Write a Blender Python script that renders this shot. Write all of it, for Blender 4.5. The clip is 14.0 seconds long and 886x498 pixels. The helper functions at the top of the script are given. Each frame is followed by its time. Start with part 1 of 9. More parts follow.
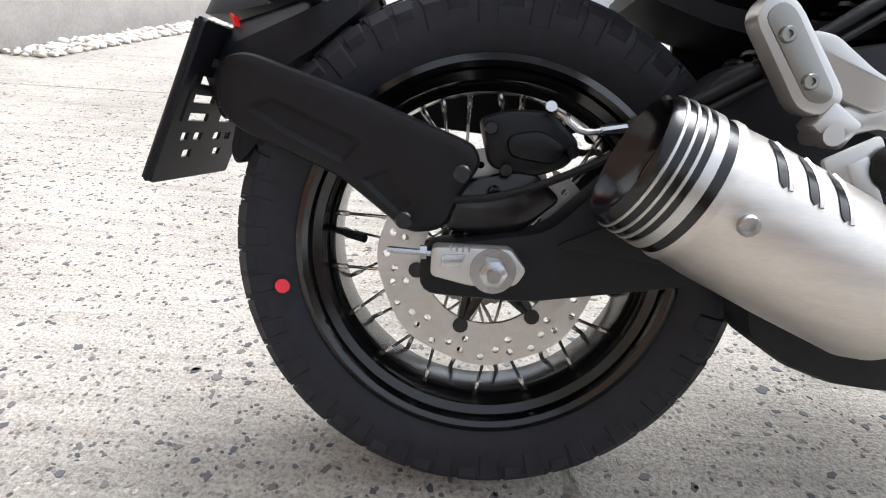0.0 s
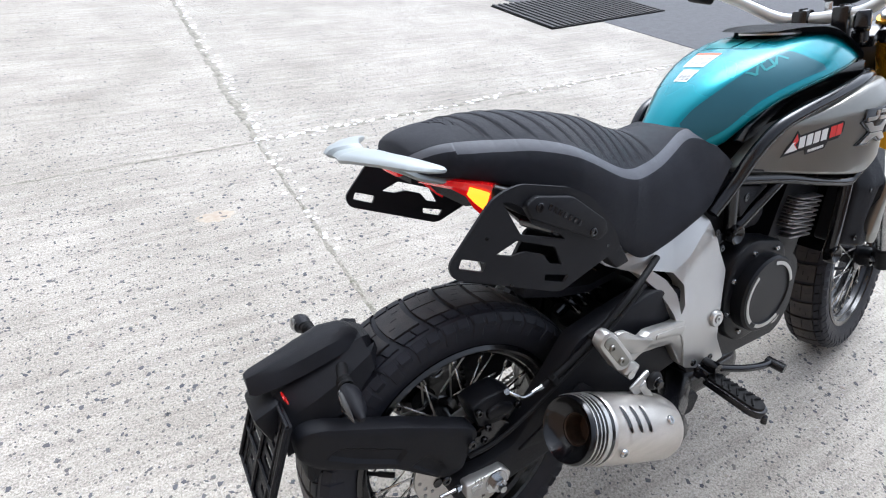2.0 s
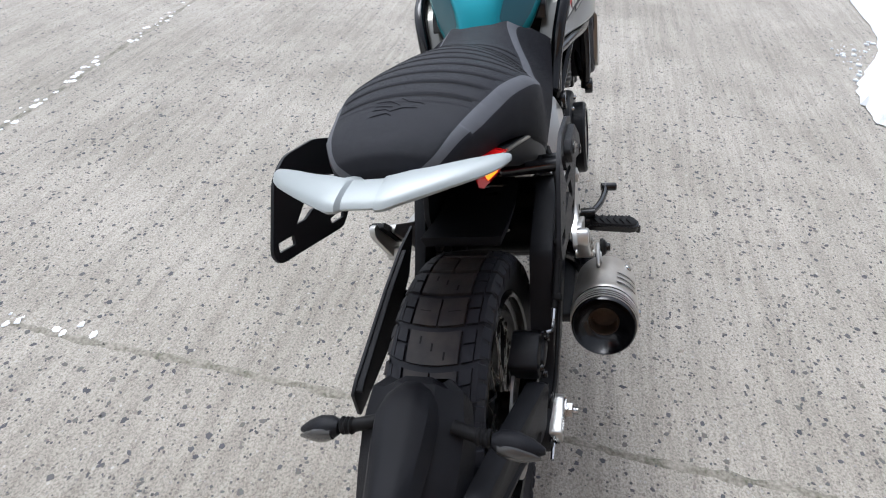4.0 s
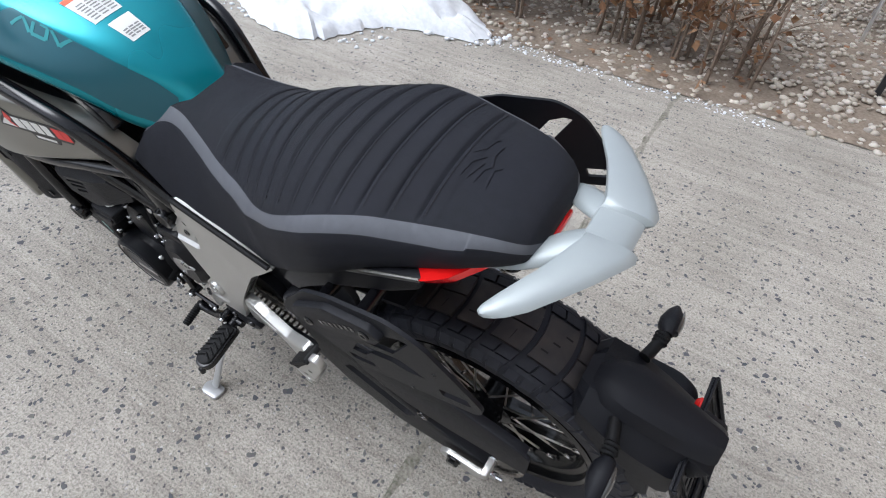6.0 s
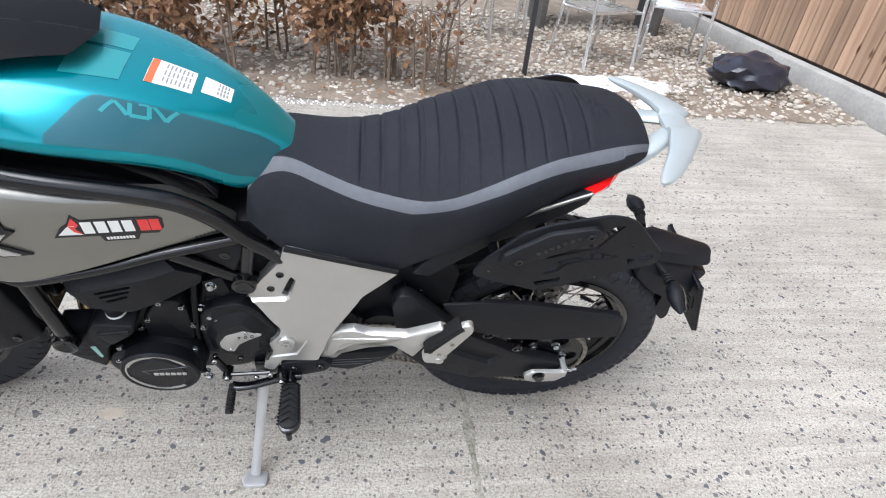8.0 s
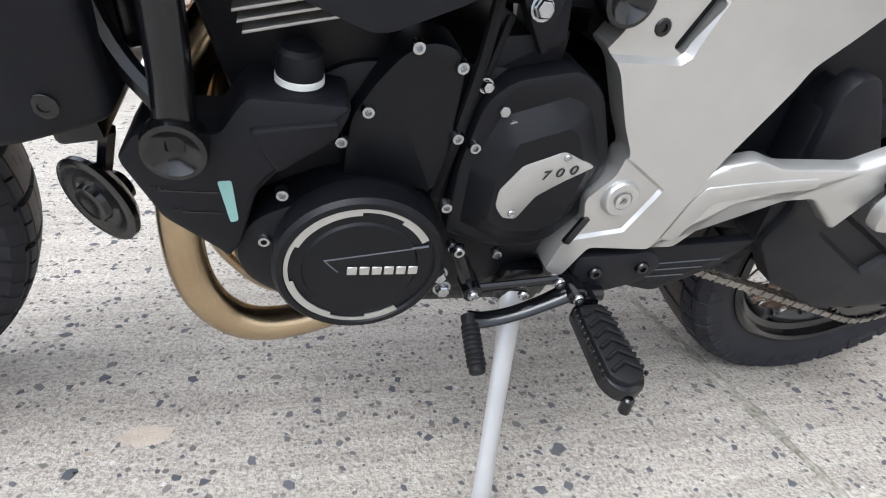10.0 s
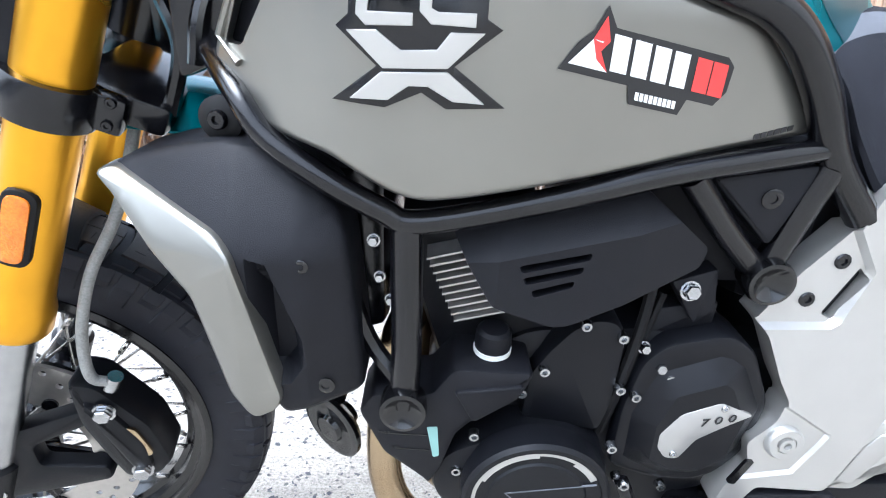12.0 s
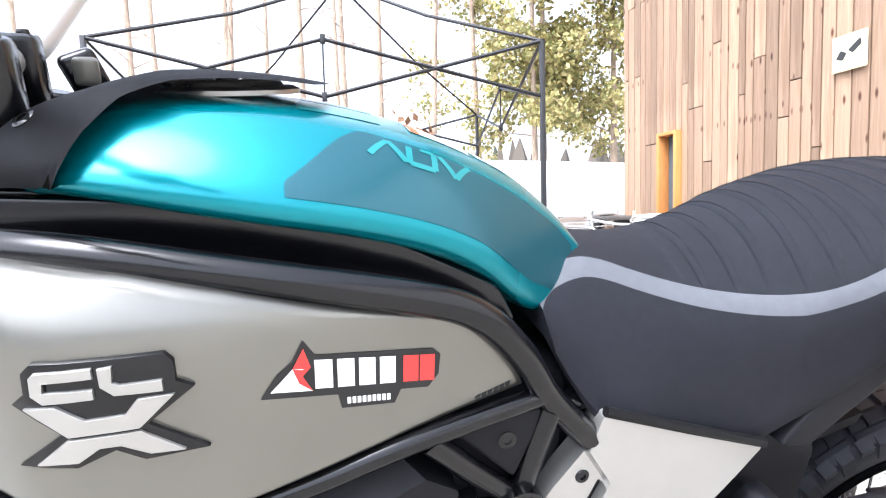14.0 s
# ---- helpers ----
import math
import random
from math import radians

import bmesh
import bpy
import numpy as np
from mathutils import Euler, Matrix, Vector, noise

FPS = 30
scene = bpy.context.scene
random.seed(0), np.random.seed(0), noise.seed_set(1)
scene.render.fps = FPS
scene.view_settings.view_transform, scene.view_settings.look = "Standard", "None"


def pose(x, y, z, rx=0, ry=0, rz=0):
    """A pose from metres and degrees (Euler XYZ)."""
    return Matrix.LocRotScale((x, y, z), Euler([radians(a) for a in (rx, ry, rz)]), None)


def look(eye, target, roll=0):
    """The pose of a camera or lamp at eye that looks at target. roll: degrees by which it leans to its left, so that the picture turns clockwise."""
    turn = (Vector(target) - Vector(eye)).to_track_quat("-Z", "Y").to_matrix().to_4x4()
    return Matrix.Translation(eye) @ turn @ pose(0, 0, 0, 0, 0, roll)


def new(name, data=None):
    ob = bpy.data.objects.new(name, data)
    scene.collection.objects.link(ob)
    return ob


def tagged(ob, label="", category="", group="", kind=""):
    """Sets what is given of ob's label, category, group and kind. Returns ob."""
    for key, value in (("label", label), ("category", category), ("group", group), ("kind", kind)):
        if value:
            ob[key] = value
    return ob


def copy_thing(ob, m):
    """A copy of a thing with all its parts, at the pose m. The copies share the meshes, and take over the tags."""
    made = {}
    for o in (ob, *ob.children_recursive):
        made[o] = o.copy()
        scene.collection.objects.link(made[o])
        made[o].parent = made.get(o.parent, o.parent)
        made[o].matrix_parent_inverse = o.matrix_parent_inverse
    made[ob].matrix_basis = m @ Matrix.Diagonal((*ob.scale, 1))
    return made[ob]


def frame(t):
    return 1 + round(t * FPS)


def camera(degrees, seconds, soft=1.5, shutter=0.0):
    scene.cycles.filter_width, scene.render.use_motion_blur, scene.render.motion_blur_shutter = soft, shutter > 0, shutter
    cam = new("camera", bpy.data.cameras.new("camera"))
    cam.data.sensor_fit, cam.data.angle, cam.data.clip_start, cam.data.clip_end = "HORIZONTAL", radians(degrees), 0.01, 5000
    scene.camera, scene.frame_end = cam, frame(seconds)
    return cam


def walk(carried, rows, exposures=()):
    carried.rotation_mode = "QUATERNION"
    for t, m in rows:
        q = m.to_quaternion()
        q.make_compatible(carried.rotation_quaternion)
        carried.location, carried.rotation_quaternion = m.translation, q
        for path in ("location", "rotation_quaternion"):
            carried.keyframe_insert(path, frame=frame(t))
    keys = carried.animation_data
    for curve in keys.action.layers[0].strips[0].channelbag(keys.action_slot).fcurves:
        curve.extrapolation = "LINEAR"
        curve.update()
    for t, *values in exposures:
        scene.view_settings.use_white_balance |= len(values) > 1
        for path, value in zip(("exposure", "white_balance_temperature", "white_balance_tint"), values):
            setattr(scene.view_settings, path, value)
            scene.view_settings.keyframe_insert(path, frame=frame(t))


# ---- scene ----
cam = camera(78.0, 14.0, soft=1.1)
PATH = [
    (0, (-0.017, -0.564, 0.608), (-0.06, 1.228, -0.279), 3.6),
    (0.5, (-0.051, -0.553, 0.694), (0.05, 1.104, -0.421), 6.2),
    (0.6, (-0.064, -0.545, 0.736), (0.071, 1.071, -0.435), 6.7),
    (1, (-0.134, -0.537, 0.93), (0.222, 0.944, -0.365), 7.7),
    (1.2, (-0.176, -0.526, 1.023), (0.29, 0.924, -0.273), 7.3),
    (1.5, (-0.249, -0.49, 1.129), (0.371, 0.941, -0.123), 4.7),
    (2, (-0.379, -0.502, 1.251), (0.48, 0.887, 0.097), 3.7),
    (2.2, (-0.436, -0.511, 1.273), (0.483, 0.842, 0.122), 4.2),
    (4.4, (-0.565, 0.177, 1.245), (0.856, 0.149, -0.162), 1.1),
    (4.5, (-0.539, 0.207, 1.256), (0.866, 0.1, -0.164), 1.0),
    (5, (-0.427, 0.383, 1.242), (0.833, -0.226, -0.187), 3.8),
    (5.5, (-0.315, 0.583, 1.264), (0.682, -0.462, -0.119), 4.7),
    (5.8, (-0.244, 0.656, 1.254), (0.592, -0.545, -0.11), 4.4),
    (6, (-0.175, 0.699, 1.241), (0.565, -0.587, -0.1), 4.7),
    (6.5, (-0.062, 0.874, 1.241), (0.431, -0.625, 0.012), 5.8),
    (7, (0.074, 1.106, 1.242), (0.294, -0.528, 0.11), 6.2),
    (7.1, (0.11, 1.129, 1.24), (0.262, -0.509, 0.104), 6.3),
    (9.3, (0.846, 0.852, 0.899), (0.287, -0.722, -0.201), 8.3),
    (9.5, (0.888, 0.789, 0.759), (0.298, -0.817, -0.277), 8.6),
    (10, (0.9, 0.703, 0.567), (0.346, -1.014, -0.296), 7.5),
    (10.2, (0.89, 0.707, 0.541), (0.379, -1.036, -0.296), 6.3),
    (10.5, (0.873, 0.707, 0.519), (0.409, -1.083, -0.244), 5.6),
    (11, (0.884, 0.736, 0.564), (0.535, -1.128, -0.071), 5.1),
    (11.5, (0.936, 0.76, 0.634), (0.764, -1.165, 0.121), 4.2),
    (11.6, (0.94, 0.763, 0.641), (0.806, -1.176, 0.169), 3.9),
    (12, (0.948, 0.766, 0.69), (0.915, -1.192, 0.281), 2.5),
    (12.5, (0.949, 0.771, 0.769), (0.972, -1.201, 0.437), 0.5),
    (13, (0.946, 0.769, 0.793), (0.916, -1.212, 0.52), -0.6),
    (13.1, (0.938, 0.767, 0.795), (0.878, -1.215, 0.529), -0.7),
    (13.5, (0.875, 0.766, 0.81), (0.673, -1.212, 0.592), -1.0),
    (14, (0.824, 0.783, 0.862), (0.411, -1.169, 0.718), -1.5),
]
walk(cam, [(t, look(eye, target, roll)) for t, eye, target, roll in PATH], [(0.0, 1.42, 6050, 10), (1.0, 1.46, 6000, 10), (1.5, 1.28, 5850, 10), (2.0, 1.14, 5750, 10), (4.5, 0.54, 5900, 10), (5.5, 0.38, 5850, 10), (6.2, 0.62, 5850, 10), (7.0, 1.07, 5850, 10), (9.5, 1.10, 5900, 10), (10.5, 1.60, 5850, 10), (11.0, 1.74, 5750, 10), (12.0, 1.96, 5450, 9), (12.5, 2.22, 5350, 11), (13.0, 2.10, 5350, 12), (13.5, 2.04, 5800, 16), (14.0, 2.02, 5850, 12)])

# ---- world, sun, exposure ----
SUN_EL, SUN_AZ = 58.0, 50.0
world = bpy.data.worlds.new("sky_world")
scene.world = world
world.use_nodes = True
wn = world.node_tree
sky = wn.nodes.new("ShaderNodeTexSky")
sky.sky_type = 'NISHITA'
sky.sun_disc = False
sky.sun_elevation = radians(SUN_EL)
sky.sun_rotation = radians(SUN_AZ)
sky.dust_density = 4.0
sky.air_density = 1.0
# thin cloud takes most of the colour out of the sky
veil = wn.nodes.new("ShaderNodeHueSaturation")
veil.inputs["Saturation"].default_value = 0.25
wn.links.new(sky.outputs[0], veil.inputs["Color"])
wn.links.new(veil.outputs[0], wn.nodes["Background"].inputs[0])
wn.nodes["Background"].inputs[1].default_value = 0.15
sun_data = bpy.data.lights.new("sun", 'SUN')
sun_data.energy = 1.0
sun_data.angle = radians(40)
sun_data.color = (1.0, 0.98, 0.95)
sun = new("sun", sun_data)
# the sky's sun_rotation turns clockwise from +y seen from above
sdir = Vector((math.sin(radians(SUN_AZ)) * math.cos(radians(SUN_EL)), math.cos(radians(SUN_AZ)) * math.cos(radians(SUN_EL)), math.sin(radians(SUN_EL))))
sun.rotation_euler = sdir.to_track_quat("Z", "Y").to_euler()
sun.location = sdir * 20


# ---- materials ----
def material(name, col, rough=0.5, metal=0.0, vary=0.12, scale=40.0, bump=0.0, bump_scale=300.0, coat=0.0, col2=None, rough_vary=0.08, rnd=0.0, emit=None, stretch=None, spec=0.5):
    """A surface with two scales of variation in colour, roughness and relief."""
    m = bpy.data.materials.new(name)
    m.use_nodes = True
    nt = m.node_tree
    n, l = nt.nodes, nt.links
    bsdf = n["Principled BSDF"]
    tc = n.new("ShaderNodeTexCoord")
    mp = n.new("ShaderNodeMapping")
    if stretch:
        mp.inputs["Scale"].default_value = stretch
    l.new(tc.outputs["Object"], mp.inputs[0])
    big = n.new("ShaderNodeTexNoise")
    big.inputs["Scale"].default_value = scale * 0.12
    big.inputs["Detail"].default_value = 4
    small = n.new("ShaderNodeTexNoise")
    small.inputs["Scale"].default_value = scale
    small.inputs["Detail"].default_value = 5
    for t in (big, small):
        l.new(mp.outputs[0], t.inputs["Vector"])
    mixf = n.new("ShaderNodeMath")
    mixf.operation = 'MULTIPLY_ADD'
    l.new(big.outputs["Fac"], mixf.inputs[0])
    mixf.inputs[1].default_value = 0.5
    half = n.new("ShaderNodeMath")
    half.operation = 'MULTIPLY'
    l.new(small.outputs["Fac"], half.inputs[0])
    half.inputs[1].default_value = 0.5
    l.new(half.outputs[0], mixf.inputs[2])
    ramp = n.new("ShaderNodeValToRGB")
    ramp.color_ramp.elements[0].position, ramp.color_ramp.elements[1].position = 0.35, 0.65
    c = Vector(col)
    d = Vector(col2) if col2 else c * (1 - vary)
    ramp.color_ramp.elements[0].color = (*d, 1)
    ramp.color_ramp.elements[1].color = (*(c * (1 + (0 if col2 else vary))), 1)
    l.new(mixf.outputs[0], ramp.inputs[0])
    out = ramp.outputs[0]
    if rnd:
        oi = n.new("ShaderNodeObjectInfo")
        hsv = n.new("ShaderNodeHueSaturation")
        mr = n.new("ShaderNodeMapRange")
        mr.inputs[3].default_value, mr.inputs[4].default_value = 1 - rnd, 1 + rnd
        l.new(oi.outputs["Random"], mr.inputs[0])
        l.new(mr.outputs[0], hsv.inputs["Value"])
        l.new(out, hsv.inputs["Color"])
        out = hsv.outputs[0]
    l.new(out, bsdf.inputs["Base Color"])
    rr = n.new("ShaderNodeMapRange")
    rr.inputs[3].default_value, rr.inputs[4].default_value = max(0.02, rough - rough_vary), min(1, rough + rough_vary)
    l.new(big.outputs["Fac"], rr.inputs[0])
    l.new(rr.outputs[0], bsdf.inputs["Roughness"])
    bsdf.inputs["Metallic"].default_value = metal
    bsdf.inputs["Specular IOR Level"].default_value = spec
    if coat:
        bsdf.inputs["Coat Weight"].default_value = coat
        bsdf.inputs["Coat Roughness"].default_value = 0.12
    if bump:
        fine = n.new("ShaderNodeTexNoise")
        fine.inputs["Scale"].default_value = bump_scale
        fine.inputs["Detail"].default_value = 3
        l.new(mp.outputs[0], fine.inputs["Vector"])
        b = n.new("ShaderNodeBump")
        b.inputs["Strength"].default_value = bump
        b.inputs["Distance"].default_value = 0.002
        l.new(fine.outputs["Fac"], b.inputs["Height"])
        l.new(b.outputs[0], bsdf.inputs["Normal"])
    if emit:
        bsdf.inputs["Emission Color"].default_value = (*emit[:3], 1)
        bsdf.inputs["Emission Strength"].default_value = emit[3]
    return m


M_TYRE = material("tyre_rubber", (0.0135, 0.0142, 0.0195), 0.56, vary=0.25, scale=60, bump=0.15, bump_scale=900, spec=0.3)
M_TREAD = material("dusty_tread_rubber", (0.050, 0.040, 0.035), 0.55, vary=0.4, scale=34, bump=0.3, bump_scale=700, col2=(0.014, 0.0135, 0.016), spec=0.45)
M_BLACK = material("black_textured_plastic", (0.0062, 0.0066, 0.0092), 0.5, vary=0.15, scale=30, bump=0.25, bump_scale=1400, spec=0.24)
M_SATIN = material("black_satin_metal", (0.0036, 0.0036, 0.0048), 0.19, vary=0.15, scale=20, bump=0.03, bump_scale=900, spec=0.5, rough_vary=0.04)
M_GLOSS = material("black_gloss_paint", (0.003, 0.003, 0.0035), 0.18, vary=0.1, scale=10, coat=0.3, spec=0.45)
M_CASE = material("black_engine_paint", (0.0046, 0.005, 0.0068), 0.38, vary=0.15, scale=40, bump=0.12, bump_scale=1200, spec=0.24)
M_ALU = material("silver_paint", (0.50, 0.495, 0.475), 0.32, 0.75, vary=0.04, scale=25, bump=0.06, bump_scale=1500)
M_GREY = material("titan_grey_paint", (0.245, 0.24, 0.218), 0.30, 0.82, vary=0.04, scale=15, bump=0.03, bump_scale=2500, coat=0.15)
M_WHITE = material("white_silver_rail_paint", (0.33, 0.36, 0.362), 0.40, 0.25, vary=0.03, scale=20, bump=0.05, bump_scale=1200)
M_STEEL = material("brushed_steel", (0.58, 0.55, 0.51), 0.38, 0.95, vary=0.08, scale=60, bump=0.08, bump_scale=400, stretch=(1, 14, 14))
M_CHROME = material("zinc_bolt_steel", (0.46, 0.47, 0.48), 0.25, 1.0, vary=0.1, scale=60)
M_SPOKE = material("stainless_spoke", (0.55, 0.53, 0.50), 0.28, 1.0, vary=0.1, scale=60)
M_DISC = material("brake_disc_steel", (0.52, 0.50, 0.47), 0.34, 0.9, vary=0.08, scale=120, bump=0.05, bump_scale=900)
M_GOLD = material("gold_anodised", (0.80, 0.40, 0.02), 0.28, 0.85, vary=0.05, scale=20)
M_BRONZE = material("bronze_header_pipe", (0.52, 0.41, 0.27), 0.22, 1.0, vary=0.15, scale=12, col2=(0.38, 0.28, 0.17))
M_TEAL = material("teal_metallic_paint", (0.004, 0.235, 0.285), 0.27, 0.6, vary=0.05, scale=12, bump=0.02, bump_scale=3000, coat=0.35)
M_TEALD = material("teal_grey_decal", (0.016, 0.098, 0.128), 0.32, 0.4, vary=0.04, scale=12, coat=0.3)
M_TEALL = material("light_teal_letter", (0.03, 0.27, 0.29), 0.3, 0.3, vary=0.04, scale=12, coat=0.3)
M_SEAT = material("black_seat_fabric", (0.0112, 0.0122, 0.0175), 0.64, vary=0.2, scale=90, bump=0.5, bump_scale=1800, spec=0.24)
M_STRIPE = material("grey_seat_stripe", (0.095, 0.10, 0.115), 0.6, vary=0.1, scale=90, bump=0.3, bump_scale=1800)
M_THREAD = material("black_thread", (0.01, 0.01, 0.012), 0.8)
M_RED = material("red_lamp_lens", (0.55, 0.008, 0.006), 0.12, vary=0.1, scale=30, coat=0.5)
M_REDLIT = material("lit_red_lamp_lens", (0.55, 0.008, 0.006), 0.12, vary=0.1, scale=30, coat=0.5, emit=(1.0, 0.004, 0.012, 0.10))
M_AMBER = material("lit_amber_lamp", (0.8, 0.2, 0.01), 0.15, vary=0.1, emit=(1.0, 0.23, 0.01, 1.6))
M_ORANGE = material("amber_reflector", (0.75, 0.20, 0.01), 0.2, vary=0.25, scale=400, bump=0.4, bump_scale=500, coat=0.5)
M_REDPAINT = material("red_mark", (0.75, 0.03, 0.06), 0.6)
M_SMOKE = material("smoked_lens", (0.05, 0.05, 0.05), 0.12, vary=0.1, coat=0.6)
M_LABEL = material("white_label", (0.78, 0.78, 0.76), 0.5, vary=0.03)
M_LABELR = material("orange_red_label", (0.75, 0.12, 0.04), 0.5, vary=0.03)
M_STKBLACK = material("black_sticker", (0.012, 0.012, 0.013), 0.35, vary=0.05)
M_STKRED = material("red_sticker", (0.72, 0.05, 0.045), 0.4, vary=0.05)
M_RUBBER = material("black_rubber", (0.005, 0.005, 0.0056), 0.6, vary=0.15, bump=0.2, bump_scale=900, spec=0.25)


# ---- mesh helpers ----
def part(name, bm, mat, parent=None, label="", smooth=40):
    """Links a bmesh as one mesh object under a thing or a part."""
    bmesh.ops.recalc_face_normals(bm, faces=bm.faces[:])
    me = bpy.data.meshes.new(name)
    bm.to_mesh(me)
    bm.free()
    if smooth:
        me.shade_smooth()
        me.set_sharp_from_angle(angle=radians(smooth))
    ob = new(name, me)
    if mat:
        for m in (mat if isinstance(mat, (list, tuple)) else [mat]):
            me.materials.append(m)
    if parent:
        ob.parent = parent
    if label:
        ob["label"] = label
    return ob


def box(bm, c, s, rot=None, bev=0.0, segs=2):
    """A box of size s about c; rot: a Matrix 3x3 or None."""
    r = bmesh.ops.create_cube(bm, size=1.0)
    vs = r["verts"]
    m = Matrix.Translation(c) @ (rot.to_4x4() if rot else Matrix.Identity(4)) @ Matrix.Diagonal((*s, 1))
    bmesh.ops.transform(bm, matrix=m, verts=vs)
    if bev:
        es = list({e for v in vs for e in v.link_edges})
        bmesh.ops.bevel(bm, geom=es, offset=bev, segments=segs, affect='EDGES', profile=0.5)
    return bm


def basis(axis):
    a = Vector(axis).normalized()
    u = a.orthogonal().normalized() if abs(a.z) > 0.95 else Vector((0, 0, 1)).cross(a).normalized()
    return a, u, a.cross(u)


def lathe(bm, profile, origin, axis, seg=32, closed=False, a0=0.0, a1=2 * math.pi):
    """Turns a profile of (radius, along) about an axis through origin."""
    a, u, v = basis(axis)
    o = Vector(origin)
    full = abs(a1 - a0 - 2 * math.pi) < 1e-6
    n = seg if full else seg + 1
    rings = []
    for r, h in profile:
        if r < 1e-6:
            rings.append([bm.verts.new(o + a * h)] * n)
        else:
            rings.append([bm.verts.new(o + a * h + (u * math.cos(a0 + (a1 - a0) * k / seg) + v * math.sin(a0 + (a1 - a0) * k / seg)) * r) for k in range(n)])
    pairs = list(zip(rings, rings[1:])) + ([(rings[-1], rings[0])] if closed else [])
    for p, q in pairs:
        for k in range(seg):
            j = (k + 1) % n
            f = []
            for w in (p[k], p[j], q[j], q[k]):
                if w not in f:
                    f.append(w)
            if len(f) > 2:
                try:
                    bm.faces.new(f)
                except ValueError:
                    pass
    return bm


def rod(bm, p0, p1, r0, r1=None, seg=12, bev=0.0):
    """A solid round bar between two places."""
    r1 = r0 if r1 is None else r1
    p0, p1 = Vector(p0), Vector(p1)
    d = p1 - p0
    L = d.length
    b = min(bev, L * 0.4)
    prof = [(0, 0), (r0 - b, 0), (r0, b), (r1, L - b), (r1 - b, L), (0, L)] if b else [(0, 0), (r0, 0), (r1, L), (0, L)]
    return lathe(bm, prof, p0, d, seg)


def spline(pts, n=8, closed=False):
    """Catmull-Rom through places."""
    P = [Vector(p) for p in pts]
    out = []
    m = len(P)
    for i in range(m if closed else m - 1):
        p0 = P[(i - 1) % m] if closed or i > 0 else P[0] * 2 - P[1]
        p1, p2 = P[i], P[(i + 1) % m]
        p3 = P[(i + 2) % m] if closed or i + 2 < m else P[-1] * 2 - P[-2]
        for k in range(n):
            t = k / n
            out.append(0.5 * ((2 * p1) + (p2 - p0) * t + (2 * p0 - 5 * p1 + 4 * p2 - p3) * t * t + (3 * p1 - p0 - 3 * p2 + p3) * t ** 3))
    if not closed:
        out.append(P[-1])
    return out


def smooth_interp(x, xs_, ys_):
    """Cubic between given stations."""
    i = max(0, min(len(xs_) - 2, int(np.searchsorted(xs_, x)) - 1))
    x0, x1 = xs_[i], xs_[i + 1]
    t = min(1, max(0, (x - x0) / (x1 - x0)))
    m0 = (ys_[i + 1] - ys_[max(i - 1, 0)]) / (xs_[i + 1] - xs_[max(i - 1, 0)]) * (x1 - x0)
    j = min(i + 2, len(xs_) - 1)
    m1 = (ys_[j] - ys_[i]) / (xs_[j] - xs_[i]) * (x1 - x0)
    return (2 * t ** 3 - 3 * t * t + 1) * ys_[i] + (t ** 3 - 2 * t * t + t) * m0 + (3 * t * t - 2 * t ** 3) * ys_[i + 1] + (t ** 3 - t * t) * m1


def tube(bm, pts, r, seg=10, n=6, smooth=True, closed=False, caps=True, flat=None):
    """A tube along places; r: one radius or one per place. flat: (a, b) stretch of the cross-section."""
    P = spline(pts, n, closed) if smooth else [Vector(p) for p in pts]
    m = len(P)
    k = len(pts)
    rads = [r] * m if not isinstance(r, (list, tuple)) else [float(np.interp(i / (m - 1) * (k - 1), range(k), r)) for i in range(m)]
    up = None
    rings = []
    for i in range(m):
        d = (P[(i + 1) % m] - P[i - 1]) if closed else (P[min(i + 1, m - 1)] - P[max(i - 1, 0)])
        d.normalize()
        if up is None:
            _, u, v = basis(d)
        else:
            u = (up - d * up.dot(d)).normalized()
            v = d.cross(u)
        up = u
        fa, fb = flat or (1, 1)
        rings.append([bm.verts.new(P[i] + (u * math.cos(2 * math.pi * j / seg) * fa + v * math.sin(2 * math.pi * j / seg) * fb) * rads[i]) for j in range(seg)])
    for i in range(m if closed else m - 1):
        p, q = rings[i], rings[(i + 1) % m]
        for j in range(seg):
            bm.faces.new((p[j], p[(j + 1) % seg], q[(j + 1) % seg], q[j]))
    if caps and not closed:
        bm.faces.new(rings[0])
        bm.faces.new(rings[-1])
    return bm


def rounded(poly, r, n=4):
    """Rounds the corners of a 2D polygon; r: one radius or one per corner."""
    out = []
    m = len(poly)
    for i in range(m):
        p, a, b = Vector(poly[i]), Vector(poly[i - 1]), Vector(poly[(i + 1) % m])
        ri = r[i] if isinstance(r, (list, tuple)) else r
        ka = min(ri, (a - p).length * 0.45)
        kb = min(ri, (b - p).length * 0.45)
        s, e = p + (a - p).normalized() * ka, p + (b - p).normalized() * kb
        if ri <= 0:
            out.append(p)
            continue
        for k in range(n + 1):
            t = k / n
            out.append(s * (1 - t) ** 2 + p * 2 * t * (1 - t) + e * t * t)
    return out


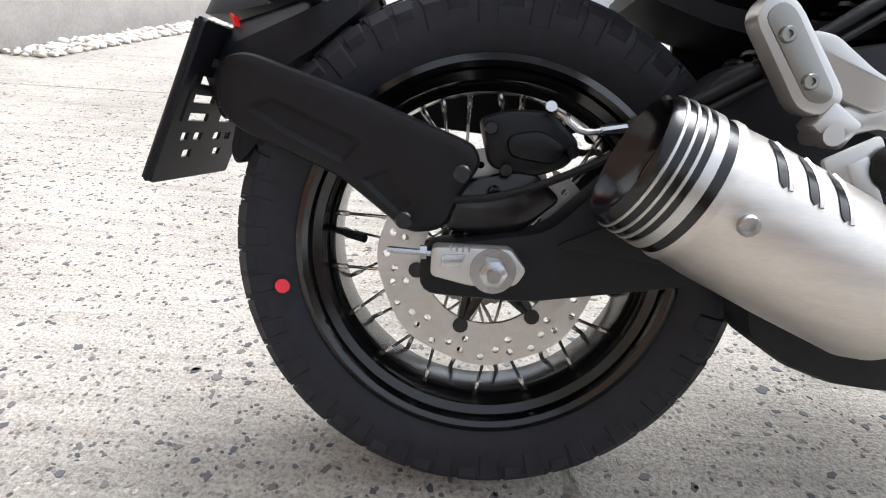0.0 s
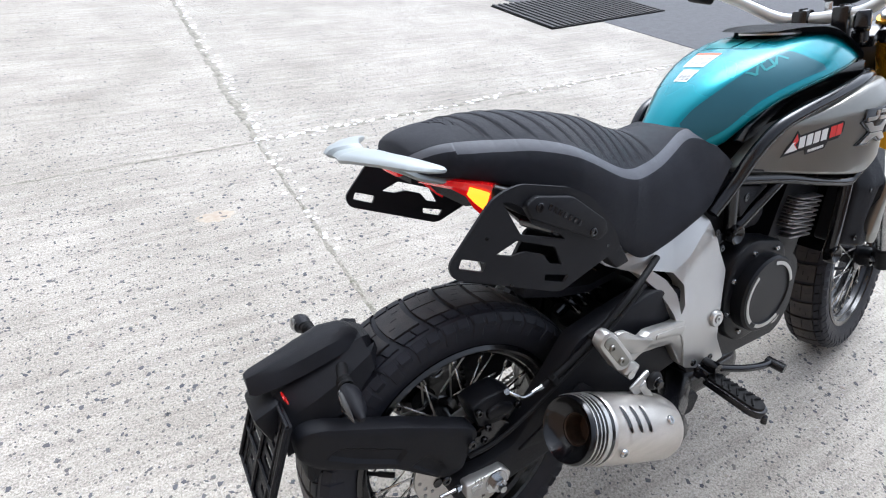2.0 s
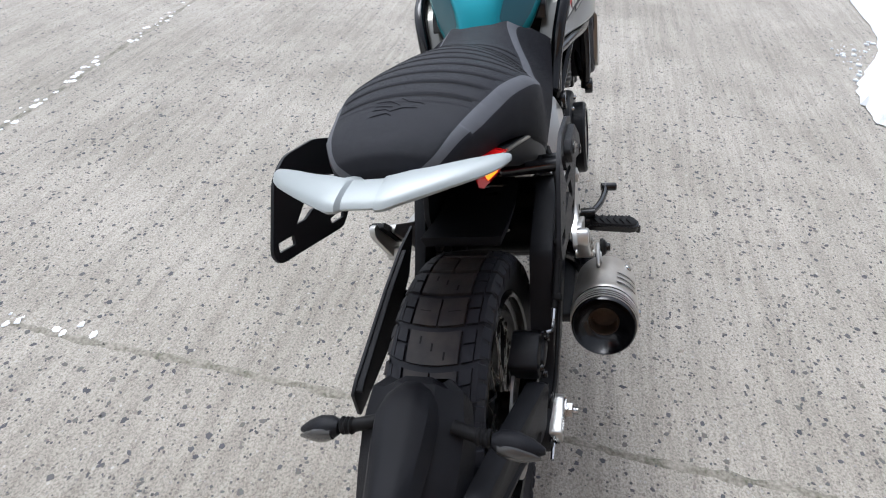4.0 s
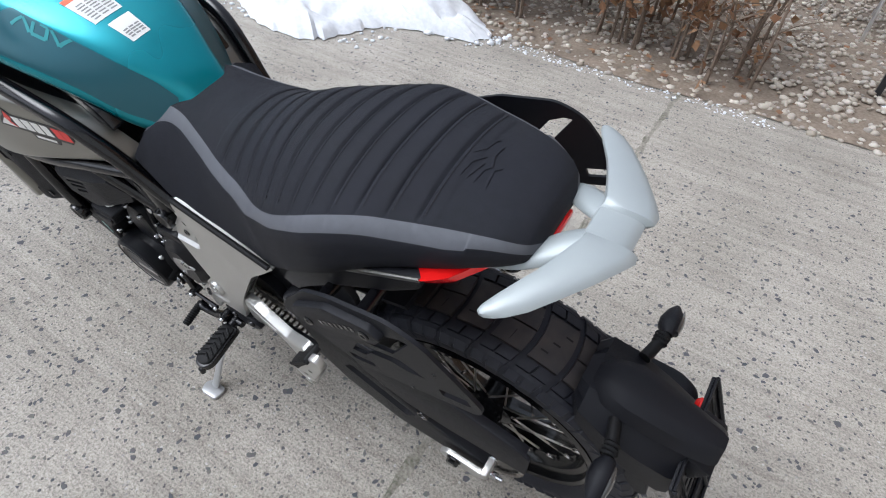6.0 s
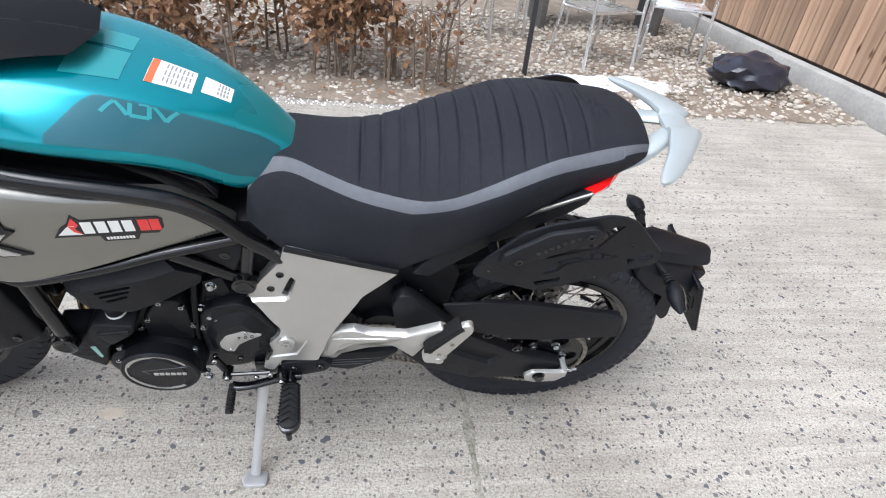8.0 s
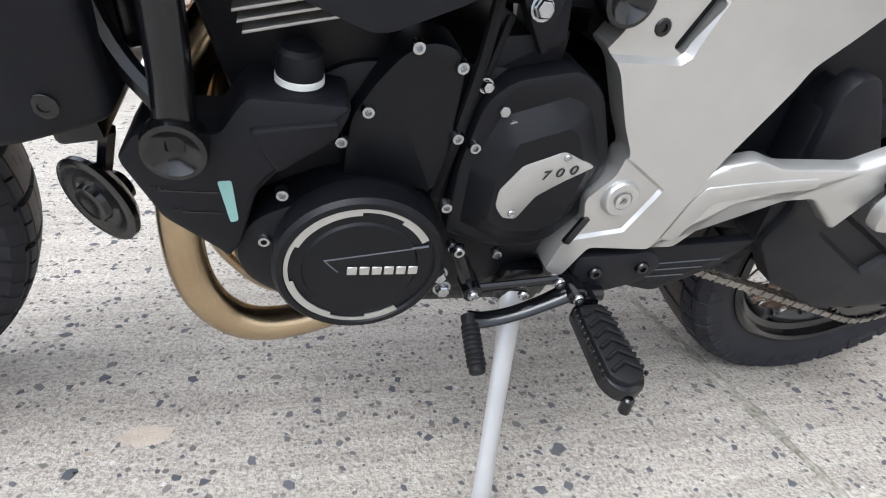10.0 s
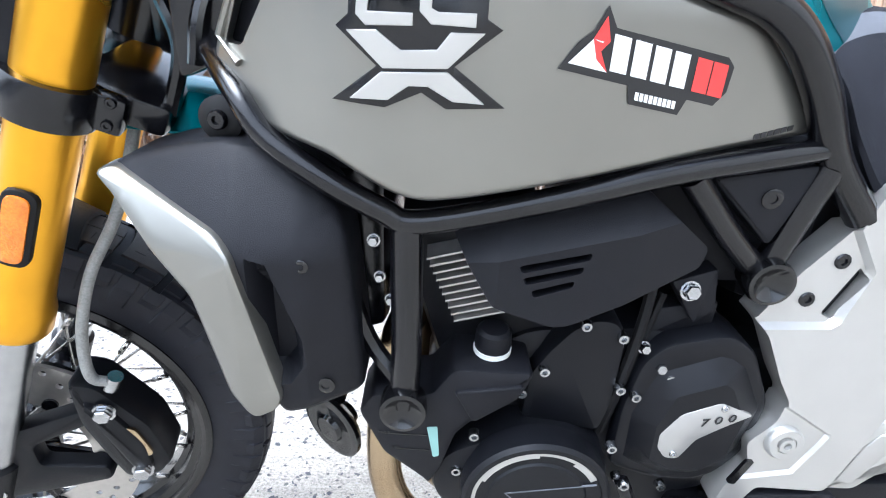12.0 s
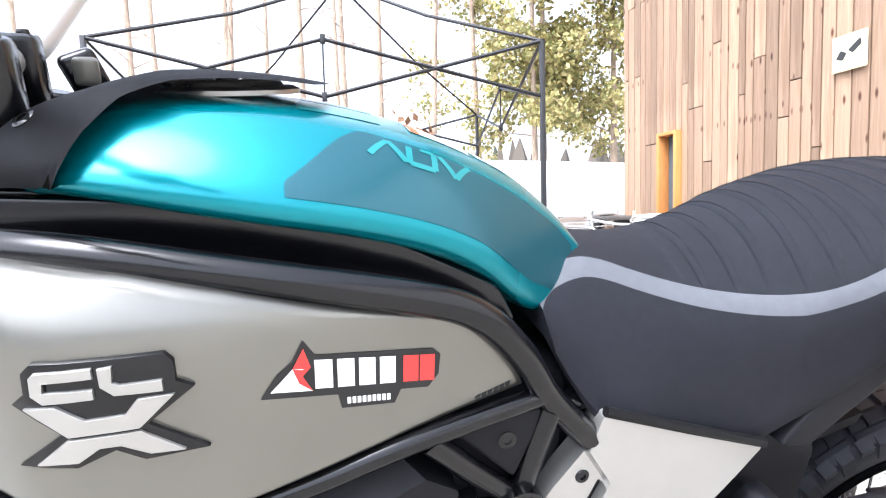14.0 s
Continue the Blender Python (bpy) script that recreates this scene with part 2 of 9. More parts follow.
def slab(bm, poly, place, depth, bev=0.003, holes=(), segs=2):
    """A plate of 2D outline poly. place(u, v, d): the 3D place of an outline point at depth d. Bevelled on its outer face.
    holes: outlines cut right through."""
    if not holes:
        n = len(poly)
        rings = []
        for d, ins in ((depth, 0.0), (bev, 0.0), (bev * 0.3, bev * 0.3), (0.0, bev)) if bev else ((depth, 0), (0, 0)):
            ring = []
            for i in range(n):
                p = Vector(poly[i])
                if ins:
                    t = (Vector(poly[(i + 1) % n]) - Vector(poly[i - 1])).normalized()
                    nn = Vector((-t.y, t.x))
                    p = p + nn * ins * orient(poly)
                ring.append(bm.verts.new(place(p.x, p.y, d)))
            rings.append(ring)
        for p, q in zip(rings, rings[1:]):
            for i in range(n):
                bm.faces.new((p[i], p[(i + 1) % n], q[(i + 1) % n], q[i]))
        for ring in (rings[0], rings[-1]):
            f = bm.faces.new(ring)
            f.normal_update()
            bmesh.ops.triangulate(bm, faces=[f])
        return bm
    fronts = []
    for d in (0.0, depth):
        es = []
        for loop in (poly, *holes):
            vs = [bm.verts.new(place(p[0], p[1], d)) for p in loop]
            es.append((vs, [bm.edges.new((vs[i], vs[(i + 1) % len(vs)])) for i in range(len(vs))]))
        bmesh.ops.triangle_fill(bm, edges=[e for _, ee in es for e in ee], use_beauty=True)
        fronts.append([vs for vs, _ in es])
    for va, vb in zip(*fronts):
        for i in range(len(va)):
            bm.faces.new((va[i], va[(i + 1) % len(va)], vb[(i + 1) % len(va)], vb[i]))
    return bm


def orient(poly):
    a = sum(poly[i - 1][0] * poly[i][1] - poly[i][0] * poly[i - 1][1] for i in range(len(poly)))
    return 1 if a > 0 else -1


def cut_line(bm, a, b):
    """Splits a mesh that lies in the x, z plane along the line through two places."""
    d = Vector((b[0] - a[0], 0, b[1] - a[1])).normalized()
    bmesh.ops.bisect_plane(bm, geom=bm.verts[:] + bm.edges[:] + bm.faces[:], plane_co=(a[0], 0, a[1]), plane_no=(-d.z, 0, d.x), dist=1e-5)


def shaped(bm, poly, yfun, side=1, depth=0.02, bev=0.004, cuts=(), grid=0.0, holes=()):
    """A body panel of outline poly in the bike's x, z plane whose outer face follows y = yfun(x, z); cuts: fold lines."""
    tmp = bmesh.new()
    slab(tmp, poly, lambda u, v, d: (u, -d, v), depth, bev, holes)
    for a, b in cuts:
        cut_line(tmp, a, b)
    if grid:
        us, vs = [p[0] for p in poly], [p[1] for p in poly]
        for k in range(1, int((max(us) - min(us)) / grid) + 1):
            cut_line(tmp, (min(us) + k * grid, 0), (min(us) + k * grid, 1))
        for k in range(1, int((max(vs) - min(vs)) / grid) + 1):
            cut_line(tmp, (0, min(vs) + k * grid), (1, min(vs) + k * grid))
    at = {v: bm.verts.new((v.co.x, side * (yfun(v.co.x, v.co.z) + v.co.y), v.co.z)) for v in tmp.verts}
    for f in tmp.faces:
        bm.faces.new([at[v] for v in f.verts])
    tmp.free()
    return bm


def beyond(a, b):
    """A function of (x, z): metres to the left of the line from a to b, zero on its other side."""
    dx, dz = b[0] - a[0], b[1] - a[1]
    L = math.hypot(dx, dz)
    return lambda x, z: max(0.0, (dx * (z - a[1]) - dz * (x - a[0])) / L)


def inside(poly, w):
    """A function of (x, z): 0 outside a convex outline, rising to 1 over a width w inside it."""
    o = orient(poly)
    n = len(poly)

    def f(x, z):
        m = 1.0
        for i in range(n):
            a, b = poly[i], poly[(i + 1) % n]
            L = math.hypot(b[0] - a[0], b[1] - a[1])
            m = min(m, o * ((b[0] - a[0]) * (z - a[1]) - (b[1] - a[1]) * (x - a[0])) / L / w)
        return max(0.0, m)
    return f


def step_cuts(poly, w):
    """The fold lines of a step made by inside()."""
    o = orient(poly)
    out = []
    for i in range(len(poly)):
        a, b = Vector(poly[i]), Vector(poly[(i + 1) % len(poly)])
        nn = Vector((-(b - a).y, (b - a).x)).normalized() * o * w
        out += [(a, b), (a + nn, b + nn)]
    return out


def loft(bm, sections, caps=True, closed=True):
    """Skins rings of places, all of one length."""
    rings = [[bm.verts.new(p) for p in s] for s in sections]
    n = len(rings[0])
    for p, q in zip(rings, rings[1:]):
        for i in range(n if closed else n - 1):
            bm.faces.new((p[i], p[(i + 1) % n], q[(i + 1) % n], q[i]))
    if caps and closed:
        for r in (rings[0], rings[-1]):
            f = bm.faces.new(r)
            f.normal_update()
            bmesh.ops.triangulate(bm, faces=[f])
    return bm


def text_part(name, body, mat, parent, m, size, depth=0.001, shear=0.0, label=""):
    """Lettering as a mesh, in the plane given by the matrix m."""
    cu = bpy.data.curves.new(name, 'FONT')
    cu.body = body
    cu.size = size
    cu.extrude = depth
    cu.shear = shear
    cu.align_x, cu.align_y = 'CENTER', 'CENTER'
    tmp = bpy.data.objects.new(name + "_tmp", cu)
    me = bpy.data.meshes.new_from_object(tmp)
    bpy.data.objects.remove(tmp)
    bpy.data.curves.remove(cu)
    me.transform(m)
    ob = new(name, me)
    me.materials.clear()
    me.materials.append(mat)
    ob.parent = parent
    if label:
        ob["label"] = label
    return ob


def bolt(parent, p, axis, r=0.008, h=0.006, mat=None, name="bolt", socket=True, label="", seg=12):
    """A round-headed bolt with a hexagonal socket."""
    bm = bmesh.new()
    prof = [(r, 0), (r, h * 0.6), (r * 0.82, h)]
    if socket:
        prof += [(r * 0.45, h), (r * 0.42, h * 0.4), (0, h * 0.4)]
    else:
        prof += [(0, h)]
    lathe(bm, prof, p, axis, seg)
    return part(name, bm, mat or M_CHROME, parent, label)


def hexbolt(parent, p, axis, r=0.009, h=0.007, mat=None, name="hex_bolt"):
    bm = bmesh.new()
    a = Vector(axis).normalized()
    lathe(bm, [(r * 1.35, 0), (r * 1.3, h * 0.25), (r, h * 0.25)], p, a, 14)
    lathe(bm, [(r, h * 0.2), (r, h * 0.85), (r * 0.85, h), (0, h)], p, a, 6)
    return part(name, bm, mat or M_CHROME, parent, smooth=25)

# ---- the motorcycle: its own frame has x ahead, y to its left, z up ----
LEAN = 14.0
bike = new("motorcycle")
bike.rotation_euler = (radians(-LEAN), 0, 0)
tagged(bike, "teal and silver adventure motorcycle leaning on its side stand", "motorcycle")
REAR = Vector((0.022, 0, 0.312))
FRONT = Vector((1.462, 0, 0.312))


def group(name, parent, label=""):
    """A part that only holds sub-parts: its first mesh stands for it."""
    ob = new(name)
    ob.parent = parent
    if label:
        ob["label"] = label
    return ob


def circle(c, r, n=12, a0=0.0):
    return [(c[0] + r * math.cos(a0 + 2 * math.pi * k / n), c[1] + r * math.sin(a0 + 2 * math.pi * k / n)) for k in range(n)]


def xz(y, sgn=1):
    """Places an outline of (x, z) in the bike's side plane, its outer face at y and its depth inwards."""
    return lambda u, v, d: (u, sgn * (y - d), v)


def tyre_profile(R, w):
    k = w / 0.17
    return [(R - 0.083, 0.064 * k), (R - 0.070, 0.072 * k), (R - 0.050, 0.080 * k), (R - 0.028, 0.081 * k), (R - 0.016, 0.074 * k), (R - 0.010, 0.055 * k), (R - 0.007, 0.03 * k), (R - 0.0065, 0.0)]


def make_wheel(name, c, R, w, label, n_lug, disc_sides, disc_r, sprocket, turn=None):
    wheel = group(name, bike, label)
    k = w / 0.17
    half = tyre_profile(R, w)
    prof = half + [(r, -y) for r, y in half[-2::-1]]
    prof = prof + [(R - 0.092, -0.060 * k), (R - 0.092, 0.060 * k)]
    bm = bmesh.new()
    lathe(bm, prof, (0, 0, 0), (0, 1, 0), 96, closed=True)
    part("tyre", bm, M_TYRE, wheel, "black road and trail tyre")
    # tread: lugs across the crown with side blocks and sipes
    ys = [p[1] for p in half][::-1]
    rs = [p[0] for p in half][::-1]
    ring_w = 2 * math.pi / n_lug

    def rad(y):
        return float(np.interp(abs(y), ys[:5], rs[:5]))
    bm = bmesh.new()

    def lug(a0, a1, y0, y1, skew=0.32, h=0.0075, ny=4, na=3):
        grid = {}
        for i in range(na + 1):
            for j in range(ny + 1):
                for s in (0, 1):
                    y = y0 + (y1 - y0) * j / ny
                    inn = 0.03 if s else 0.0
                    t = i / na
                    t = 0.5 + (t - 0.5) * (1 - inn)
                    yy = (y0 + y1) / 2 + (y - (y0 + y1) / 2) * (1 - inn)
                    a = a0 + (a1 - a0) * t + skew * (yy / 0.08) ** 2 * ring_w
                    r = rad(yy) - 0.002 + (h if s else 0)
                    grid[i, j, s] = bm.verts.new((r * math.sin(a), yy, r * math.cos(a)))
        for i in range(na):
            for j in range(ny):
                bm.faces.new((grid[i, j, 1], grid[i + 1, j, 1], grid[i + 1, j + 1, 1], grid[i, j + 1, 1]))
        for i in range(na):
            for j in (0, ny):
                bm.faces.new((grid[i, j, 0], grid[i + 1, j, 0], grid[i + 1, j, 1], grid[i, j, 1]))
        for j in range(ny):
            for i in (0, na):
                bm.faces.new((grid[i, j, 0], grid[i, j + 1, 0], grid[i, j + 1, 1], grid[i, j, 1]))
    W = 0.081 * k
    cuts_ = bmesh.new()
    for n in range(n_lug):
        a = n * ring_w
        g = 0.075 * ring_w
        if n % 2:
            lug(a + g, a + ring_w - g, -W * 0.53, -W * 0.012)
            lug(a + g, a + ring_w - g, W * 0.012, W * 0.53)
        else:
            lug(a + g, a + ring_w - g, -W * 0.53, W * 0.53, ny=6)
        # sipes: short dark slits across and along the crown
        for u, y, du, dy in (((0.30, -0.24, 0.20, 0.02), (0.52, 0.02, 0.20, 0.02), (0.68, 0.27, 0.20, 0.02)) if n % 2 == 0 else ((0.5, -0.30, 0.02, 0.12), (0.5, 0.30, 0.02, 0.12))):
            ring = []
            for au, yv in ((-du, -dy), (du, -dy), (du, dy), (-du, dy)):
                yy = W * (y + yv)
                aa = a + ring_w * (u + au * 0.5) + 0.32 * (yy / 0.08) ** 2 * ring_w
                r = rad(yy) + 0.0057
                ring.append(cuts_.verts.new((r * math.sin(aa), yy, r * math.cos(aa))))
            cuts_.faces.new(ring)
    tread = part("tread", bm, M_TREAD, wheel, "dusty brown crown blocks of the tread", smooth=30)
    tread["kind"] = "stuff"
    sipes = part("tread_sipe", cuts_, M_RUBBER, wheel)
    sipes["kind"] = "stuff"
    bm = bmesh.new()
    for n in range(n_lug):
        a = n * ring_w
        g = 0.075 * ring_w
        for s in (-1, 1):
            y0, y1 = sorted((s * W * 0.58, s * W * 0.79))
            lug(a + g, a + ring_w * 0.50, y0, y1, ny=2)
            lug(a + ring_w * 0.55, a + ring_w - g, y0, y1, ny=2)
            y0, y1 = sorted((s * W * 0.81, s * W * 0.985))
            lug(a + g * 1.2, a + ring_w - g * 1.2, y0, y1, ny=2, h=0.006)
            # ends of the blocks that run down the sidewall
            for q, deep in ((0.30, 0.050), (0.76, 0.034)):
                ring = []
                for rr, yo in ((R - 0.012, 0.070 * k), (R - 0.024, 0.0805 * k), (R - deep, 0.0815 * k)):
                    for da, up in ((-0.20, 0.0), (-0.165, 0.0032), (0.165, 0.0032), (0.20, 0.0)):
                        aa = a + ring_w * (q + da + 0.30)
                        up_ = 0.0 if rr < R - 0.03 else up
                        ring.append(bm.verts.new((rr * math.sin(aa), s * (yo + up_ - 0.0006 * (rr < R - 0.03)), rr * math.cos(aa))))
                for i in range(2):
                    for j in range(3):
                        bm.faces.new((ring[i * 4 + j], ring[i * 4 + j + 1], ring[i * 4 + j + 5], ring[i * 4 + j + 4]))
    side = part("shoulder_tread", bm, M_TYRE, wheel, "black shoulder blocks of the tread", smooth=30)
    side["kind"] = "stuff"
    # rim
    ri = R - 0.083
    bm = bmesh.new()
    rp = [(ri + 0.004, 0.070 * k), (ri - 0.004, 0.074 * k), (ri - 0.010, 0.070 * k), (ri - 0.012, 0.055 * k), (ri - 0.022, 0.050 * k), (ri - 0.026, 0.034 * k), (ri - 0.034, 0.028 * k), (ri - 0.036, 0.0)]
    rp2 = [(ri - 0.028, 0.0), (ri - 0.016, 0.034 * k), (ri - 0.004, 0.056 * k), (ri + 0.004, 0.066 * k)]
    full = rp + [(r, -y) for r, y in rp[-2::-1]] + [(r, -y) for r, y in rp2[::-1]] + rp2[1:]
    lathe(bm, full, (0, 0, 0), (0, 1, 0), 96, closed=True)
    part("rim", bm, M_GLOSS, wheel, "gloss black spoked rim")
    # hub
    bm = bmesh.new()
    hp = [(0.012, 0.085), (0.030, 0.085), (0.032, 0.055), (0.050, 0.052), (0.050, 0.044), (0.034, 0.038), (0.030, 0.0)]
    lathe(bm, hp + [(r, -y) for r, y in hp[-2::-1]], (0, 0, 0), (0, 1, 0), 40, closed=True)
    part("hub", bm, M_SATIN, wheel)
    # spokes: two leading and two trailing sets, one mesh a set
    rin = ri - 0.031
    for s, lead in ((1, 1), (1, -1), (-1, 1), (-1, -1)):
        bm = bmesh.new()
        a = lead * 0.62
        p0 = Vector((0.046 * math.sin(a), s * 0.047, 0.046 * math.cos(a)))
        p1 = Vector((rin * math.sin(0.0), s * 0.036 * k, rin))
        rod(bm, p0, p1, 0.0021, seg=6)
        d = (p1 - p0).normalized()
        rod(bm, p1 - d * 0.019, p1, 0.0036, 0.0032, seg=6)
        me = bpy.data.meshes.new("spoke")
        bm.to_mesh(me)
        bm.free()
        me.materials.append(M_SPOKE)
        me.shade_smooth()
        for n in range(9):
            o = new("spoke", me)
            o.parent = wheel
            off = (0 if lead > 0 else 0.5) + (0.25 if s > 0 else 0)
            o.rotation_euler = (0, 2 * math.pi * (n + off) / 9, 0)
    # brake discs
    for s in disc_sides:
        yb = s * 0.092 * (1 if sprocket else 0.75)
        holes = []
        for n in range(12):
            a = 2 * math.pi * n / 12
            for q, (rr, da) in enumerate(((0.93, 0.0), (0.86, 0.16), (0.78, 0.32), (0.90, 0.30))):
                holes.append(circle((disc_r * rr * math.cos(a + da), disc_r * rr * math.sin(a + da)), 0.0042, 8))
        outer = [(disc_r * (1 + 0.012 * math.cos(8 * 2 * math.pi * n / 96)) * math.cos(2 * math.pi * n / 96), disc_r * (1 + 0.012 * math.cos(8 * 2 * math.pi * n / 96)) * math.sin(2 * math.pi * n / 96)) for n in range(96)]
        holes.append(circle((0, 0), disc_r * 0.60, 48))
        bm = bmesh.new()
        slab(bm, outer, lambda u, v, d: (u, yb - s * d, v), 0.005, holes=holes)
        part("brake_disc", bm, M_DISC, wheel, "drilled steel brake disc", smooth=25)
        for n in range(6):
            bm = bmesh.new()
            a = 2 * math.pi * n / 6 + 0.2
            for da in (-0.3, 0.3):
                p0 = Vector((0.034 * math.cos(a + da), yb - s * 0.006, 0.034 * math.sin(a + da)))
                p1 = Vector((disc_r * 0.66 * math.cos(a), yb - s * 0.004, disc_r * 0.66 * math.sin(a)))
                tube(bm, [p0, p1], 0.006, seg=6, smooth=False)
            rod(bm, (disc_r * 0.66 * math.cos(a), yb - s * 0.008, disc_r * 0.66 * math.sin(a)), (disc_r * 0.66 * math.cos(a), yb + s * 0.003, disc_r * 0.66 * math.sin(a)), 0.009, seg=12)
            part("disc_arm", bm, M_SATIN, wheel)
    if sprocket:
        n = 41
        out = []
        for i in range(n * 4):
            a = 2 * math.pi * i / (n * 4)
            r = 0.112 if i % 4 in (0, 1) else 0.104
            out.append((r * math.cos(a), r * math.sin(a)))
        hs = [circle((0.075 * math.cos(2 * math.pi * i / 6), 0.075 * math.sin(2 * math.pi * i / 6)), 0.020, 16) for i in range(6)]
        hs.append(circle((0, 0), 0.03, 24))
        bm = bmesh.new()
        slab(bm, out, lambda u, v, d: (u, 0.120 - d, v), 0.006, holes=hs)
        part("sprocket", bm, M_SATIN, wheel, "black rear chain sprocket", smooth=20)
    # valve
    bm = bmesh.new()
    d = Vector((-math.cos(0.05), 0, math.sin(0.05)))
    rod(bm, d * (ri - 0.028) + Vector((0, -0.02, 0)), d * (ri - 0.062) + Vector((0, -0.045, 0)), 0.004, seg=8)
    rod(bm, d * (ri - 0.05) + Vector((0, -0.036, 0)), d * (ri - 0.075) + Vector((0, -0.054, 0)), 0.0055, seg=8)
    part("valve", bm, M_RUBBER, wheel)
    wheel.matrix_basis = turn if turn else Matrix.Translation(c)
    return wheel


rear_wheel = make_wheel("rear_wheel", REAR, 0.306, 0.165, "rear spoked wheel with a trail tyre", 30, (-1,), 0.125, True)
bm = bmesh.new()
lathe(bm, [(0, 0.0), (0.0085, 0.0), (0.0085, 0.0012), (0, 0.0012)], (-0.238, -0.0815, -0.051), (0.1, -1, 0.02), 18)
part("paint_dot", bm, M_REDPAINT, rear_wheel, "red paint mark on the sidewall")

# swingarm
bm = bmesh.new()
dip = [(0.285, 0.400), (0.262, 0.432), (0.120, 0.362), (0.150, 0.326)]
in_dip = inside(dip, 0.006)
shaped(bm, rounded([(0.350, 0.592), (0.374, 0.588), (0.385, 0.560), (0.372, 0.500), (0.345, 0.430), (0.360, 0.385), (0.30, 0.318), (0.18, 0.262), (0.06, 0.262), (-0.020, 0.272), (-0.030, 0.318), (0.006, 0.336), (0.053, 0.353), (0.115, 0.386), (0.220, 0.454), (0.277, 0.509), (0.323, 0.563)], 0.012), lambda x, z: 0.150 - 0.010 * in_dip(x, z), 1, 0.026, 0.006, cuts=step_cuts(dip, 0.006))
slab(bm, rounded([(0.62, 0.52), (0.62, 0.385), (0.33, 0.365), (0.35, 0.560), (0.40, 0.575)], 0.02), xz(0.100), 0.04, 0.006)
slab(bm, rounded([(0.36, 0.58), (0.30, 0.34), (0.36, 0.38), (0.385, 0.55)], 0.01), xz(0.140), 0.05, 0.004)
slab(bm, rounded([(0.60, 0.53), (0.60, 0.39), (0.30, 0.325), (0.06, 0.282), (-0.052, 0.284), (-0.052, 0.336), (0.075, 0.360), (0.165, 0.455), (0.225, 0.53), (0.42, 0.57)], 0.02), xz(0.150, -1), 0.045, 0.008)
tube(bm, [(0.40, -0.12, 0.44), (0.40, 0.12, 0.44)], 0.045, seg=16, smooth=False)
tube(bm, [(0.50, -0.12, 0.46), (0.50, 0.12, 0.46)], 0.05, seg=16, smooth=False)
swing = part("swingarm", bm, M_BLACK, bike, "black box-section swingarm")
# raised edge line along the arm
bm = bmesh.new()
slab(bm, rounded([(0.08, 0.345), (0.20, 0.335), (0.27, 0.40), (0.23, 0.44), (0.15, 0.38)], 0.012), xz(0.154, -1), 0.004, 0.0015)
part("raised_panel", bm, M_BLACK, swing)
for s in (-1, 1):
    bm = bmesh.new()
    yy = 0.168
    if s > 0:
        slab(bm, rounded([(0.064, 0.302), (0.046, 0.318), (-0.025, 0.315), (-0.036, 0.318), (-0.040, 0.297), (-0.018, 0.272), (0.034, 0.270), (0.058, 0.280)], 0.006), xz(yy, s), 0.010, 0.003)
        slab(bm, rounded([(-0.026, 0.318), (-0.040, 0.318), (-0.040, 0.290), (-0.026, 0.288)], 0.003), xz(yy - 0.002, s), 0.036, 0.002)
    else:
        slab(bm, rounded([(-0.040, 0.340), (0.038, 0.343), (0.056, 0.322), (0.046, 0.305), (0.0, 0.302), (-0.040, 0.310)], 0.006), xz(yy, s), 0.022, 0.003)
    adj = part("chain_adjuster", bm, M_ALU, swing, "silver chain adjuster block")
    bm = bmesh.new()
    zs = 0.3065 if s > 0 else 0.331
    rod(bm, (-0.066 if s > 0 else -0.085, s * (yy - 0.014), zs), (-0.036, s * (yy - 0.014), zs - 0.001), 0.0035, seg=8)
    lathe(bm, [(0.0075, 0), (0.0075, 0.007), (0, 0.007)], (-0.052, s * (yy - 0.014), zs), (1, 0, 0), 6)
    part("adjuster_screw", bm, M_CHROME, swing)
    if s > 0:
        bm = bmesh.new()
        lathe(bm, [(0.0125, 0), (0.0125, 0.009), (0.0105, 0.011), (0, 0.011)], (0.030, yy, 0.303), (0, 1, 0), 6)
        lathe(bm, [(0.0155, 0), (0.0155, 0.002), (0, 0.002)], (0.030, yy, 0.303), (0, 1, 0), 20)
        part("axle_head", bm, M_GLOSS, swing, "black axle head")
        continue
    bm = bmesh.new()
    slab(bm, rounded([(-0.03, 0.333), (-0.005, 0.335), (-0.01, 0.322), (-0.03, 0.320)], 0.003), xz(yy + 0.0015, s), 0.002, 0.0006)
    for i in range(4):
        slab(bm, [(-0.022 + i * 0.006, 0.337), (-0.020 + i * 0.006, 0.337), (-0.020 + i * 0.006, 0.343), (-0.022 + i * 0.006, 0.343)], xz(yy + 0.001, s), 0.002, 0.0003)
    part("scale_mark", bm, M_CHROME, adj)
    bm = bmesh.new()
    lathe(bm, [(0.021, 0), (0.021, 0.004), (0.014, 0.004), (0.014, 0.014), (0.011, 0.016), (0, 0.016)], (REAR.x, s * yy, REAR.z + 0.008), (0, s, 0), 6)
    lathe(bm, [(0.023, 0), (0.023, 0.0025), (0.0, 0.0025)], (REAR.x, s * yy, REAR.z + 0.008), (0, s, 0), 24)
    rod(bm, (REAR.x, s * (yy + 0.01), REAR.z + 0.008), (REAR.x, s * (yy + 0.024), REAR.z + 0.008), 0.007, seg=10)
    part("axle_nut", bm, M_CHROME, swing, "zinc axle nut")
